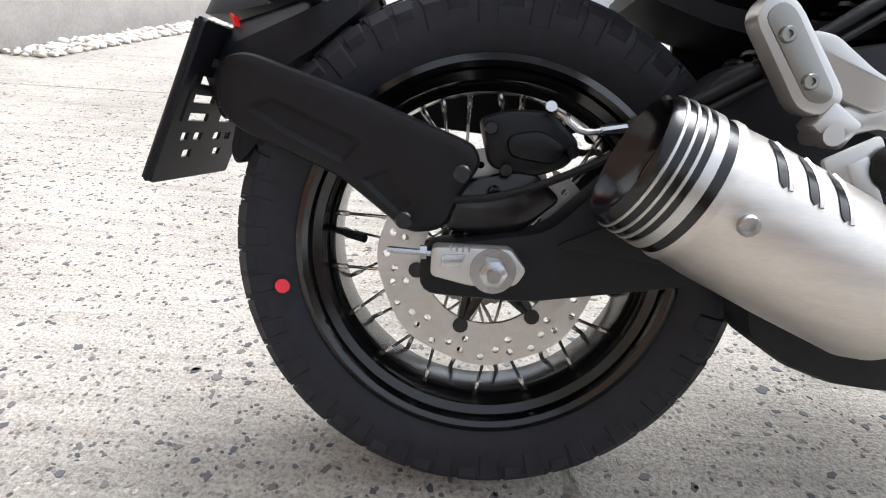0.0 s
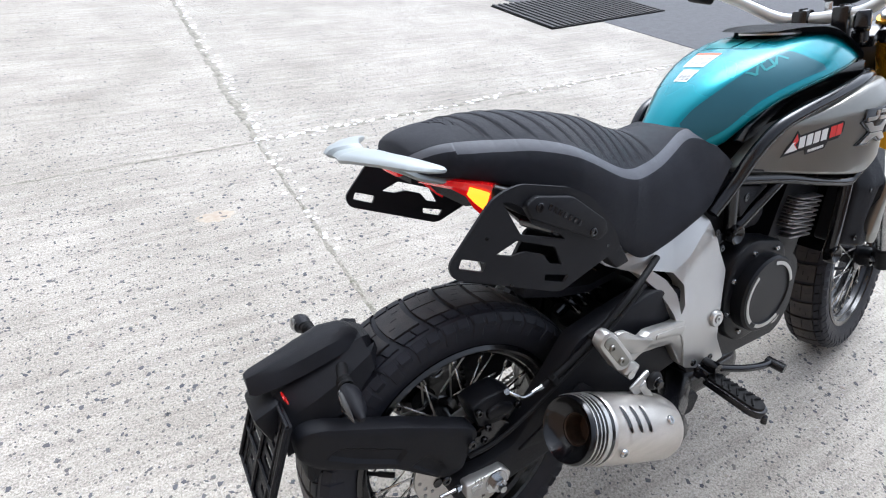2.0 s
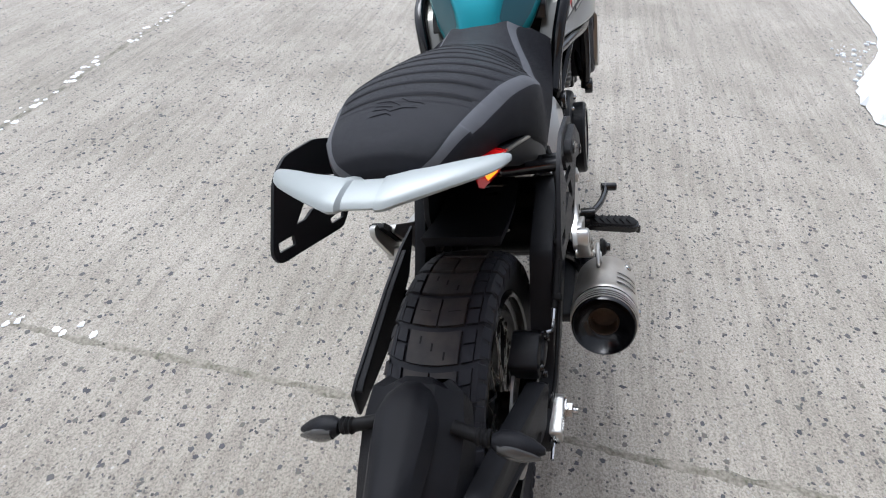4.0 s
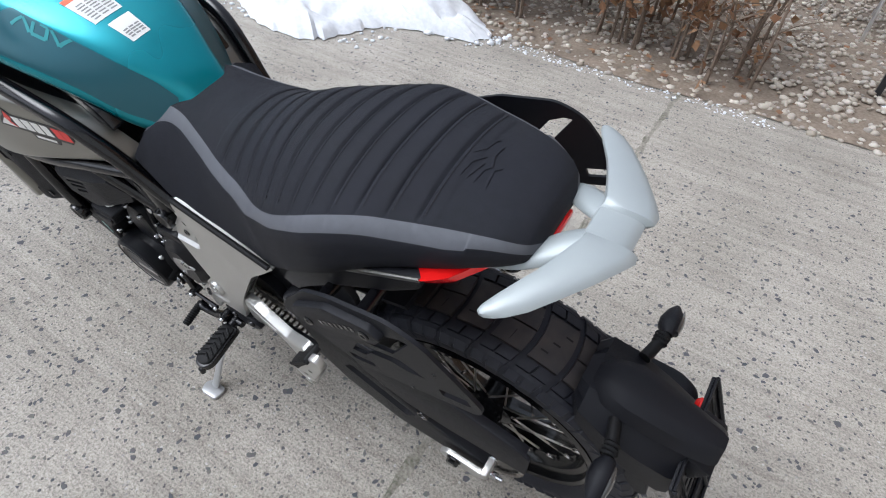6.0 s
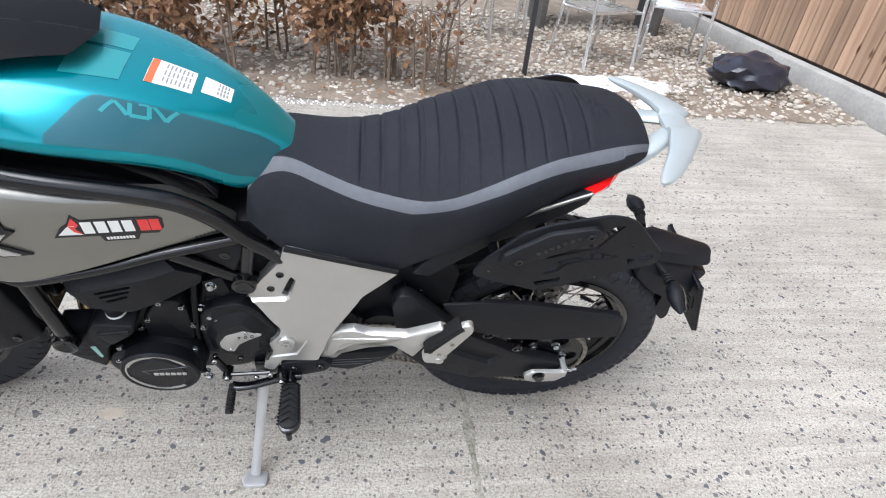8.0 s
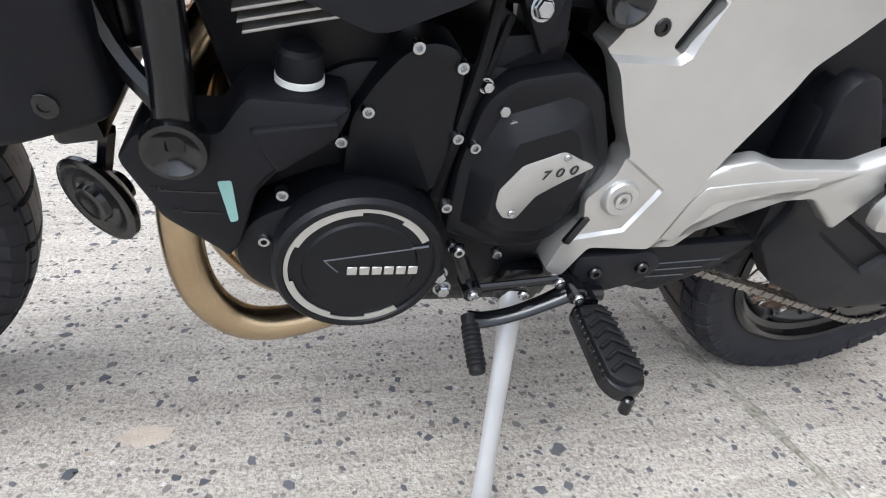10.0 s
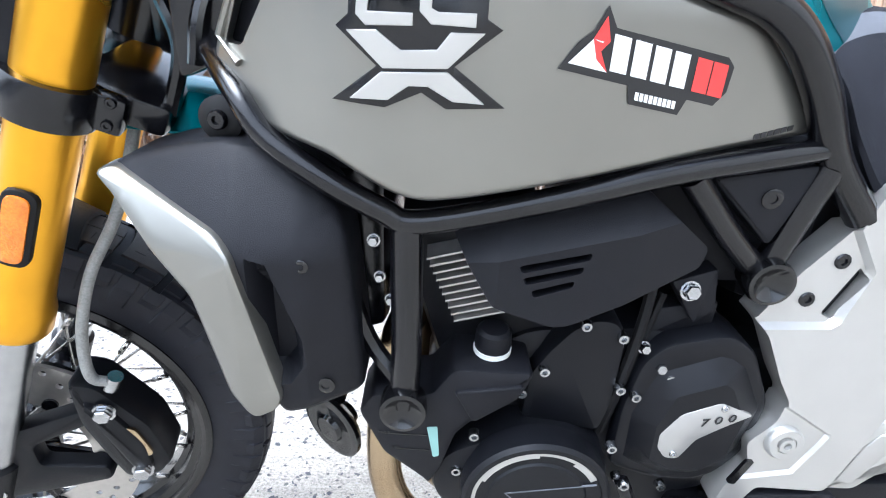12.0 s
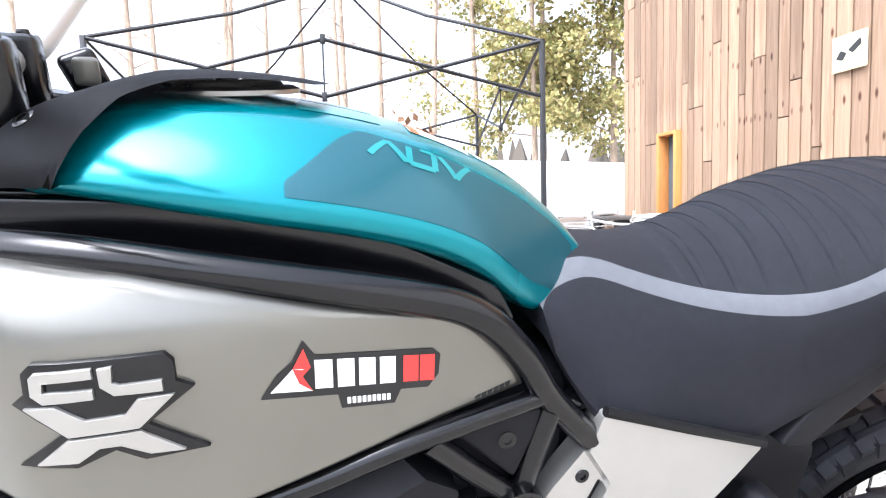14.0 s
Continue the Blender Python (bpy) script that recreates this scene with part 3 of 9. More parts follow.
# chain guard: a long leaning face with a folded lid
bm = bmesh.new()
shaped(bm, rounded([(0.285, 0.560), (0.20, 0.566), (0.10, 0.558), (-0.085, 0.527), (-0.108, 0.518), (-0.108, 0.458), (-0.060, 0.455), (0.045, 0.448), (0.121, 0.452), (0.216, 0.480), (0.255, 0.520)], 0.006), lambda x, z: 0.160 - 0.12 * max(0.0, z - 0.46), 1, 0.006, 0.0015)
slab(bm, [(0.20, 0.132), (0.10, 0.132), (-0.085, 0.134), (-0.100, 0.134), (-0.100, 0.147), (-0.085, 0.148), (0.10, 0.145), (0.20, 0.144)], lambda u, v, d: (u, v, smooth_interp(u, (-0.11, -0.085, 0.10, 0.20), (0.516, 0.524, 0.555, 0.563)) - d), 0.005, 0.001)
guard = part("chain_guard", bm, M_BLACK, swing, "black plastic chain guard")
for x, z in ((0.176, 0.459), (0.100, 0.402)):
    bm = bmesh.new()
    lathe(bm, [(0.013, 0), (0.012, 0.006), (0.008, 0.006), (0.007, 0.003), (0, 0.003)], (x, 0.149, z), (0, 1, 0), 20)
    part("guard_boss", bm, M_SATIN, swing)
# nuts that hold the sprocket
for i in range(6):
    a = math.pi * i / 3
    hexbolt(swing, (REAR.x + 0.056 * math.cos(a), 0.120, REAR.z + 0.004 + 0.056 * math.sin(a)), (0, 1, 0), 0.008, 0.012)
# black splash plate behind the chain, with one bolt
bm = bmesh.new()
slab(bm, rounded([(0.50, 0.66), (0.29, 0.660), (0.250, 0.600), (0.262, 0.500), (0.36, 0.48), (0.50, 0.46)], 0.012), xz(0.098), 0.012, 0.003)
splash = part("splash_plate", bm, M_BLACK, bike, "black splash plate in front of the wheel")
bolt(splash, (0.325, 0.098, 0.540), (0, 1, 0), 0.009, 0.004, M_SATIN)
# lower chain guard with three fine lines
bm = bmesh.new()
slab(bm, rounded([(0.520, 0.376), (0.36, 0.388), (0.395, 0.345), (0.470, 0.306), (0.518, 0.318)], 0.010), xz(0.146), 0.012, 0.004)
lg = part("lower_chain_guard", bm, M_BLACK, swing, "black guard plate behind the frame")
bm = bmesh.new()
for i in range(3):
    z = 0.350 - i * 0.010
    slab(bm, [(0.510, z), (0.400 + i * 0.020, z + 0.008 - i * 0.002), (0.400 + i * 0.020, z + 0.0095 - i * 0.002), (0.510, z + 0.0015)], xz(0.1468), 0.002, 0.0003)
part("fine_line", bm, M_STRIPE, lg)

# chain: plates round both sprockets
bm = bmesh.new()
fs = Vector((0.60, 0.116, 0.425))
rs_ = Vector((REAR.x, 0.116, REAR.z))
loop = []
r1, r2 = 0.112, 0.040
dv = (fs - rs_)
ang = math.atan2(dv.z, dv.x)
off = math.acos((r1 - r2) / dv.length)
for k in range(25):
    a = ang + off + (2 * math.pi - 2 * off) * k / 24
    loop.append(rs_ + Vector((math.cos(a), 0, math.sin(a))) * r1)
for k in range(9):
    a = ang - off + 2 * off * k / 8
    loop.append(fs + Vector((math.cos(a), 0, math.sin(a))) * r2)
segs_ = [(loop[i], loop[(i + 1) % len(loop)]) for i in range(len(loop))]
total = sum((b - a).length for a, b in segs_)
nl = int(total / 0.0127) // 2 * 2
pitch = total / nl


def along_loop(s):
    s %= total
    for a, b in segs_:
        L = (b - a).length
        if s <= L:
            return a.lerp(b, s / L)
        s -= L
    return loop[0]


for i in range(nl):
    a, b = along_loop(i * pitch), along_loop((i + 1) * pitch)
    d = (b - a)
    u = d.normalized()
    w = Vector((-u.z, 0, u.x))
    for s in (-1, 1):
        y = s * (0.0075 if i % 2 else 0.0055)
        out = []
        for cc, sg in ((a, -1), (b, 1)):
            for t in (-1, 0, 1):
                out.append(cc + u * sg * (0.0045 if t == 0 else 0.002) + w * (0.0055 * t * sg))
        mid = (a + b) / 2
        out.insert(3, mid - w * 0.0035)
        out.append(mid + w * 0.0035)
        f1 = [bm.verts.new(p + Vector((0, y, 0))) for p in out]
        f2 = [bm.verts.new(p + Vector((0, y + s * 0.0016, 0))) for p in out]
        bm.faces.new(f1)
        bm.faces.new(f2)
        for j in range(len(out)):
            bm.faces.new((f1[j], f1[(j + 1) % len(out)], f2[(j + 1) % len(out)], f2[j]))
    rod(bm, a + Vector((0, -0.0095, 0)), a + Vector((0, 0.0095, 0)), 0.0032, seg=6)
part("drive_chain", bm, material("chain_steel", (0.30, 0.28, 0.25), 0.4, 0.9, vary=0.3, scale=200), bike, "greased steel drive chain", smooth=0)

# number plate arm on the swingarm, mudguard, plate bracket and signals
def arm_out(x, z):
    return float(np.interp(x, (-0.29, -0.25, -0.12, 0.0), (0.088, 0.102, 0.127, 0.152)))


dent_a = [(-0.256, 0.464), (-0.222, 0.476), (-0.118, 0.436), (-0.140, 0.411), (-0.205, 0.437)]
dent_b = [(-0.122, 0.397), (-0.090, 0.412), (-0.062, 0.381), (-0.076, 0.360)]
in_a, in_b = inside(dent_a, 0.006), inside(dent_b, 0.005)
arm = rounded([(-0.291, 0.502), (-0.276, 0.517), (-0.249, 0.520), (-0.129, 0.484), (-0.021, 0.447), (-0.004, 0.440), (0.004, 0.422), (-0.013, 0.395), (-0.030, 0.352), (-0.067, 0.344), (-0.145, 0.397), (-0.266, 0.440), (-0.291, 0.462)], 0.014)
bm = bmesh.new()
shaped(bm, arm, lambda x, z: arm_out(x, z) - 0.005 * in_a(x, z) - 0.004 * in_b(x, z), -1, 0.034, 0.010, cuts=step_cuts(dent_a, 0.006) + step_cuts(dent_b, 0.005), grid=0.035)
hug = part("plate_arm", bm, M_BLACK, bike, "black arm that carries the number plate bracket", smooth=35)
bm = bmesh.new()
slab(bm, rounded([(-0.236, 0.500), (-0.262, 0.500), (-0.276, 0.440), (-0.282, 0.412), (-0.274, 0.396), (-0.256, 0.412), (-0.238, 0.440)], 0.010), xz(0.072, -1), 0.145, 0.006)
part("mud_flap", bm, M_BLACK, hug, "black curved flap behind the tyre")
for x, z in ((-0.015, 0.412), (-0.070, 0.362)):
    bolt(hug, (x, -0.154, z), (0, -1, 0), 0.009, 0.004, M_SATIN)
bm = bmesh.new()
secs = []
for x, z0, z1, w in ((-0.124, 0.592, 0.606, 0.046), (-0.140, 0.570, 0.612, 0.068), (-0.185, 0.530, 0.602, 0.075), (-0.24, 0.495, 0.582, 0.072), (-0.285, 0.470, 0.566, 0.066), (-0.300, 0.460, 0.555, 0.058)):
    secs.append([(x, 0.008 + y, z) for y, z in ((-w - 0.008, z0), (-w, z0 + (z1 - z0) * 0.62), (-w * 0.72, z1 - 0.016), (-w * 0.45, z1 - 0.004), (w * 0.45, z1 - 0.004), (w * 0.72, z1 - 0.016), (w, z0 + (z1 - z0) * 0.62), (w + 0.004, z0))])
loft(bm, secs)
mud = part("mudguard", bm, M_BLACK, bike, "black rear mudguard with a raised spine", smooth=28)
bm = bmesh.new()
secs = []
for x, zc, w, h in ((-0.140, 0.612, 0.020, 0.008), (-0.150, 0.620, 0.024, 0.014), (-0.165, 0.626, 0.030, 0.020), (-0.195, 0.626, 0.037, 0.024), (-0.24, 0.614, 0.034, 0.024), (-0.29, 0.600, 0.028, 0.022), (-0.322, 0.592, 0.022, 0.018), (-0.331, 0.588, 0.016, 0.012)):
    secs.append([(x, 0.010 + y, z) for y, z in ((-w - 0.010, zc - h - 0.008), (-w, zc - 0.010), (-w * 0.55, zc - 0.001), (-w * 0.3, zc), (w * 0.3, zc), (w * 0.55, zc - 0.001), (w, zc - 0.010), (w + 0.010, zc - h - 0.008), (0, zc - h - 0.008))])
loft(bm, secs)
part("spine", bm, M_BLACK, mud, smooth=28)
# plate bracket: a perforated plate with raised bars
nrm = Vector((-0.93, 0, 0.36)).normalized()
upv = Vector((0.36, 0, 0.93)).normalized()
pc = Vector((-0.327, -0.004, 0.462))


def on_plate(u, v, d):
    return pc + Vector((0, u, 0)) + upv * v - nrm * d


def rect(cx, cy, w, h):
    return [(cx - w / 2, cy - h / 2), (cx + w / 2, cy - h / 2), (cx + w / 2, cy + h / 2), (cx - w / 2, cy + h / 2)]


hs = []
for row, w in ((0.052, 0.026), (0.030, 0.046), (0.008, 0.052), (-0.014, 0.046)):
    for q in (-1, 1):
        hs.append(rect(q * 0.040, row, w, 0.010))
for q in (-1, 1):
    hs.append(rect(q * 0.080, 0.008, 0.007, 0.056))
    hs.append(rect(q * 0.026, -0.038, 0.020, 0.010))
    hs.append(rect(q * 0.058, -0.038, 0.016, 0.010))
    hs.append(rect(q * 0.040, -0.060, 0.020, 0.010))
bm = bmesh.new()
slab(bm, rounded(rect(0, 0, 0.196, 0.186), 0.006), on_plate, 0.004, holes=hs)
brk = part("plate_bracket", bm, M_BLACK, bike, "black perforated number plate bracket", smooth=20)
bm = bmesh.new()
for q in (-1, 1):
    tube(bm, [on_plate(q * 0.096, -0.09, -0.004), on_plate(q * 0.096, 0.09, -0.004)], 0.004, seg=6, smooth=False)
    tube(bm, [on_plate(q * 0.068, -0.09, -0.003), on_plate(q * 0.068, 0.09, -0.003)], 0.002, seg=6, smooth=False)
for v in (-0.091, 0.091, -0.03):
    tube(bm, [on_plate(-0.096, v, -0.003), on_plate(0.096, v, -0.003)], 0.003, seg=6, smooth=False)
tube(bm, [on_plate(0, -0.09, -0.003), on_plate(0, 0.09, -0.003)], 0.004, seg=6, smooth=False)
part("stiffening_rib", bm, M_BLACK, brk)
bm = bmesh.new()
box(bm, (-0.298, 0.0, 0.50), (0.05, 0.09, 0.10), Euler((0, -0.37, 0)).to_matrix(), 0.01)
part("bracket_mount", bm, M_BLACK, brk)
for q in (-1, 1):
    bm = bmesh.new()
    box(bm, on_plate(q * 0.03 - 0.006, 0.104, 0.006), (0.004, 0.022, 0.016), Euler((0, -0.37, 0)).to_matrix(), 0.002)
    part("reflector", bm, M_RED, brk, "small red reflector")
for s in (-1, 1):
    bm = bmesh.new()
    tube(bm, [(-0.190, s * 0.055, 0.586), (-0.198, s * 0.085, 0.585), (-0.203, s * 0.106, 0.584)], [0.010, 0.0095, 0.011], seg=12)
    for i in range(3):
        lathe(bm, [(0.0105, 0), (0.0125, 0.003), (0.0105, 0.006)], (-0.200, s * (0.088 + i * 0.007), 0.585), (-0.05, s, 0), 12)
    sig = part("turn_signal", bm, M_RUBBER, bike, "black turn signal with a smoked lens")
    bm = bmesh.new()
    ring = []
    for t, r in ((0, 0.010), (0.012, 0.017), (0.03, 0.0185), (0.05, 0.013), (0.066, 0.004)):
        ring.append([(-0.204 + r * 1.0 * math.cos(2 * math.pi * k / 14), s * (0.110 + t), 0.584 - t * 0.20 + r * 1.0 * math.sin(2 * math.pi * k / 14)) for k in range(14)])
    loft(bm, ring)
    part("housing", bm, M_BLACK, sig)
    bm = bmesh.new()
    ring = []
    for t, r in ((0.008, 0.010), (0.02, 0.0145), (0.032, 0.015), (0.048, 0.010), (0.062, 0.003)):
        ring.append([(-0.211 - r * 0.55 * math.cos(math.pi * (k / 9 - 0.5)) - 0.004, s * (0.110 + t), 0.584 - t * 0.20 + r * math.sin(math.pi * (k / 9 - 0.5))) for k in range(10)])
    loft(bm, ring)
    part("lens", bm, M_SMOKE, sig, "smoked clear lens")


# ---- seat ----
SX = (-0.046, -0.035, 0.0, 0.05, 0.10, 0.14, 0.20, 0.28, 0.34, 0.40, 0.46, 0.52, 0.57, 0.605, 0.625)
S_ZC = (0.900, 0.918, 0.929, 0.935, 0.937, 0.936, 0.930, 0.916, 0.900, 0.874, 0.856, 0.853, 0.855, 0.845, 0.83)
S_BZ = (0.880, 0.876, 0.868, 0.856, 0.842, 0.825, 0.785, 0.725, 0.675, 0.640, 0.652, 0.680, 0.705, 0.75, 0.785)
S_BY = (0.044, 0.064, 0.086, 0.108, 0.124, 0.136, 0.150, 0.150, 0.140, 0.135, 0.138, 0.144, 0.144, 0.142, 0.140)
# the upper edge of the stripe
SXS = (-0.046, -0.035, 0.0, 0.05, 0.10, 0.14, 0.20, 0.24, 0.28, 0.31, 0.34, 0.37, 0.40, 0.43, 0.46, 0.49, 0.52, 0.55, 0.575, 0.605, 0.625)
S_SZ = (0.893, 0.906, 0.917, 0.917, 0.913, 0.909, 0.893, 0.874, 0.852, 0.837, 0.826, 0.820, 0.818, 0.820, 0.824, 0.830, 0.838, 0.847, 0.850, 0.842, 0.828)
S_SY = (0.040, 0.062, 0.080, 0.094, 0.107, 0.118, 0.135, 0.141, 0.142, 0.139, 0.132, 0.121, 0.110, 0.102, 0.093, 0.082, 0.072, 0.063, 0.060, 0.058, 0.055)
GROOVES = [0.080, 0.117, 0.153, 0.188, 0.222, 0.255, 0.287, 0.318, 0.349, 0.380, 0.412, 0.446]
N_STRIP = 12


def seat_ring(x):
    zc, bz, by = (float(smooth_interp(x, SX, a)) for a in (S_ZC, S_BZ, S_BY))
    sz, sy = (float(smooth_interp(x, SXS, a)) for a in (S_SZ, S_SY))
    puff = 0.0
    if GROOVES[0] - 0.02 < x < GROOVES[-1] + 0.02:
        d = min(abs(x - g) for g in GROOVES)
        puff = -0.0030 * math.exp(-(d / 0.0024) ** 2) + 0.0008 * math.sin(min(1, d / 0.012) * math.pi / 2)
    h = []
    for k in range(N_STRIP + 1):
        t = k / N_STRIP
        y = sy * t
        z = sz + (zc - sz) * (1 - t ** 2.2)
        h.append((y, z + puff * min(1, (1 - t) * 9)))
    wd = 0.024 if x > 0.02 else 0.016
    drop = (sz - bz)
    q1 = min(1, wd / max(drop, 0.02))
    y1 = max(sy + (by - sy) * q1 * 0.9 + 0.005, min(sy + 0.017, by + 0.004))
    h.append((y1, sz - wd * 0.66))
    for t in (0.25, 0.5, 0.75, 0.93):
        zz = sz - wd * 0.75 + (bz - sz + wd * 0.75) * t
        h.append((y1 + (by - y1) * t + 0.004 * math.sin(math.pi * t), zz))
    h.append((by - 0.006, bz))
    h.append((by - 0.03, bz + 0.004))
    return h


bm = bmesh.new()
xs = list(np.arange(-0.046, 0.626, 0.0019))
prev = None
for x in xs:
    h = seat_ring(float(x))
    ring = [bm.verts.new((float(x), y, z)) for y, z in h[::-1]] + [bm.verts.new((float(x), -y, z)) for y, z in h[1:]]
    nh = len(h)
    if prev:
        for i in range(len(ring) - 1):
            f = bm.faces.new((prev[i], prev[i + 1], ring[i + 1], ring[i]))
            j = i if i < nh - 1 else len(ring) - 2 - i
            # strip index counted from the lower edge
            if j == nh - 2 - N_STRIP:
                f.material_index = 1
    else:
        bm.faces.new(ring)
    prev = ring
bm.faces.new(prev)
seat = part("seat", bm, [M_SEAT, M_STRIPE], bike, "ribbed black seat with a grey side stripe", smooth=50)
# stitching along the rear grooves and the stripe
bm = bmesh.new()


def seat_top(x, t):
    h = seat_ring(x)
    k = abs(t) * N_STRIP
    i = min(int(k), N_STRIP - 1)
    y = h[i][0] + (h[i + 1][0] - h[i][0]) * (k - i)
    z = h[i][1] + (h[i + 1][1] - h[i][1]) * (k - i)
    return Vector((x, y if t >= 0 else -y, z))


for gx in GROOVES:
    n = 44
    for i in range(n):
        t0 = -0.93 + 1.86 * i / n
        a, b = seat_top(gx - 0.0065, t0), seat_top(gx - 0.0065, t0 + 1.86 / n * 0.62)
        tube(bm, [a + Vector((0, 0, 0.0006)), b + Vector((0, 0, 0.0006))], 0.0007, seg=4, smooth=False, caps=False)
thread = part("stitching", bm, M_THREAD, seat)
thread["kind"] = "stuff"
# embossed mark on the pillion pad: plain strokes
for stroke in (((0.066, 0.36), (0.063, 0.10), (0.058, 0.02), (0.052, -0.06)), ((0.058, 0.36), (0.052, 0.12), (0.050, 0.04)), ((0.048, 0.38), (0.046, 0.14), (0.040, 0.06), (0.046, -0.10), (0.044, -0.34)), ((0.070, -0.02), (0.060, -0.16), (0.056, -0.36)), ((0.032, 0.40), (0.036, 0.10), (0.028, 0.0)), ((0.060, -0.30), (0.052, -0.40))):
    pts = []
    for a, b in zip(stroke, stroke[1:]):
        pts += [seat_top(a[0] + (b[0] - a[0]) * k / 4, a[1] + (b[1] - a[1]) * k / 4) - Vector((0, 0, 0.0008)) for k in range(5 if b == stroke[-1] else 4)]
    bm = bmesh.new()
    tube(bm, pts, [0.0008] + [0.0022] * (len(pts) - 2) + [0.0008], seg=6, smooth=False)
    part("embossed_stroke", bm, M_SEAT, seat)

# tail: side covers under the seat, lamp, grab rail
# upper and lower edge of the lamp lens, from the side cover round to the rear
LAMP = (((0.078, 0.1285, 0.842), (0.088, 0.082, 0.776)), ((0.061, 0.1310, 0.853), (0.075, 0.078, 0.786)), ((0.048, 0.1250, 0.857), (0.055, 0.083, 0.806)), ((0.034, 0.1145, 0.859), (0.036, 0.092, 0.832)), ((0.018, 0.0910, 0.860), (0.018, 0.080, 0.845)), ((0.001, 0.0640, 0.861), (0.001, 0.061, 0.849)), ((-0.018, 0.040, 0.862), (-0.018, 0.039, 0.854)))


def tail_y(x, z):
    return smooth_interp(x, (0.05, 0.10, 0.245, 0.36), (0.129, 0.135, 0.147, 0.141))


for s in (-1, 1):
    bm = bmesh.new()
    shaped(bm, rounded([(0.352, 0.650), (0.328, 0.688), (0.298, 0.728), (0.264, 0.768), (0.245, 0.783), (0.20, 0.802), (0.13, 0.829), (0.060, 0.854), (0.066, 0.829), (0.111, 0.796), (0.19, 0.755), (0.217, 0.740), (0.28, 0.685), (0.318, 0.645)], 0.005), tail_y, s, 0.03, 0.004, grid=0.03)
    cover = part("tail_cover", bm, M_BLACK, bike, "black plastic tail side cover", smooth=50)
    # highlight along the black ridge, drawn as a thin grey tube
    bm = bmesh.new()
    tube(bm, [(x, s * (tail_y(x, z) - 0.001), z) for x, z in ((0.300, 0.722), (0.264, 0.764), (0.243, 0.780), (0.20, 0.798), (0.13, 0.826), (0.064, 0.851))], [0.0010, 0.0024, 0.0032, 0.0034, 0.0034, 0.0028], seg=8)
    part("lit_edge_line", bm, M_GREY, cover, "grey line painting the lit edge of the black tail cover")
    bm = bmesh.new()
    loft(bm, [[(t[0], s * t[1], t[2]), ((t[0] + b[0]) / 2 - 0.004, s * ((t[1] + b[1]) / 2 + 0.006), (t[2] + b[2]) / 2), (b[0], s * b[1], b[2]), (max(t[0], b[0]) + 0.022, s * (b[1] - 0.012), t[2] - 0.002)] for t, b in LAMP])
    part("tail_lamp", bm, M_REDLIT, bike, "red tail lamp lens under the seat")
bm = bmesh.new()
loft(bm, [[(x, y, z) for y, z in ((-0.105, 0.835), (-0.10, 0.815), (-0.05, 0.80), (0.05, 0.80), (0.10, 0.815), (0.105, 0.835), (0, 0.86))] for x in (0.06, 0.20)])
loft(bm, [[(-0.035 + dx, y, z) for y, z in ((-0.05, 0.878), (-0.05, 0.858), (0.05, 0.858), (0.05, 0.878))] for dx in (0.0, 0.10)])
part("tail_tray", bm, M_BLACK, bike)
bm = bmesh.new()
box(bm, (-0.043, 0.0, 0.872), (0.012, 0.060, 0.012), None, 0.003)
part("centre_lamp", bm, M_REDLIT, bike, "red centre lamp lens")
bm = bmesh.new()
loft(bm, [[(t[0] * 0.82 + b[0] * 0.18 - 0.004, -(t[1] * 0.82 + b[1] * 0.18 + 0.004), t[2] * 0.82 + b[2] * 0.18), ((t[0] + b[0]) / 2 - 0.006, -((t[1] + b[1]) / 2 + 0.0075), (t[2] + b[2]) / 2), (t[0] * 0.25 + b[0] * 0.75 - 0.004, -(t[1] * 0.25 + b[1] * 0.75 + 0.005), t[2] * 0.25 + b[2] * 0.75), (t[0] + 0.006, -(b[1] + t[1]) / 2 + 0.006, (t[2] + b[2]) / 2)] for t, b in LAMP[1:4]])
part("lit_bulb", bm, M_AMBER, bike, "lit amber lamp section")

bm = bmesh.new()
secs = []
for s in (-1, 1):
    half = []
    for y, xo, xi, z, th in ((0.0, -0.131, -0.078, 0.9125, 0.013), (0.020, -0.131, -0.078, 0.9125, 0.013), (0.0235, -0.139, -0.080, 0.917, 0.016), (0.034, -0.140, -0.079, 0.918, 0.016), (0.05, -0.131, -0.073, 0.918, 0.015), (0.07, -0.118, -0.066, 0.916, 0.014), (0.09, -0.104, -0.057, 0.914, 0.013), (0.11, -0.089, -0.046, 0.911, 0.012), (0.13, -0.073, -0.035, 0.907, 0.010), (0.145, -0.057, -0.028, 0.904, 0.008), (0.152, -0.046, -0.027, 0.902, 0.006), (0.155, -0.038, -0.030, 0.900, 0.004)):
        w = xi - xo
        half.append([(xi, s * y, z - th * 0.5), (xi - w * 0.03, s * y, z - 0.002), (xi - w * 0.12, s * y, z), (xi - w * 0.5, s * y, z + 0.001), (xo + w * 0.22, s * y, z), (xo + w * 0.08, s * y, z - 0.0025), (xo, s * y, z - th * 0.45), (xo + w * 0.06, s * y, z - th * 0.8), (xo + w * 0.3, s * y, z - th), (xi - w * 0.3, s * y, z - th), (xi - w * 0.04, s * y, z - th * 0.85)])
    secs = half[::-1] if s < 0 else secs + half[1:]
loft(bm, secs)
gr = part("grab_rail", bm, M_WHITE, bike, "silver-white cast grab rail behind the seat", smooth=38)
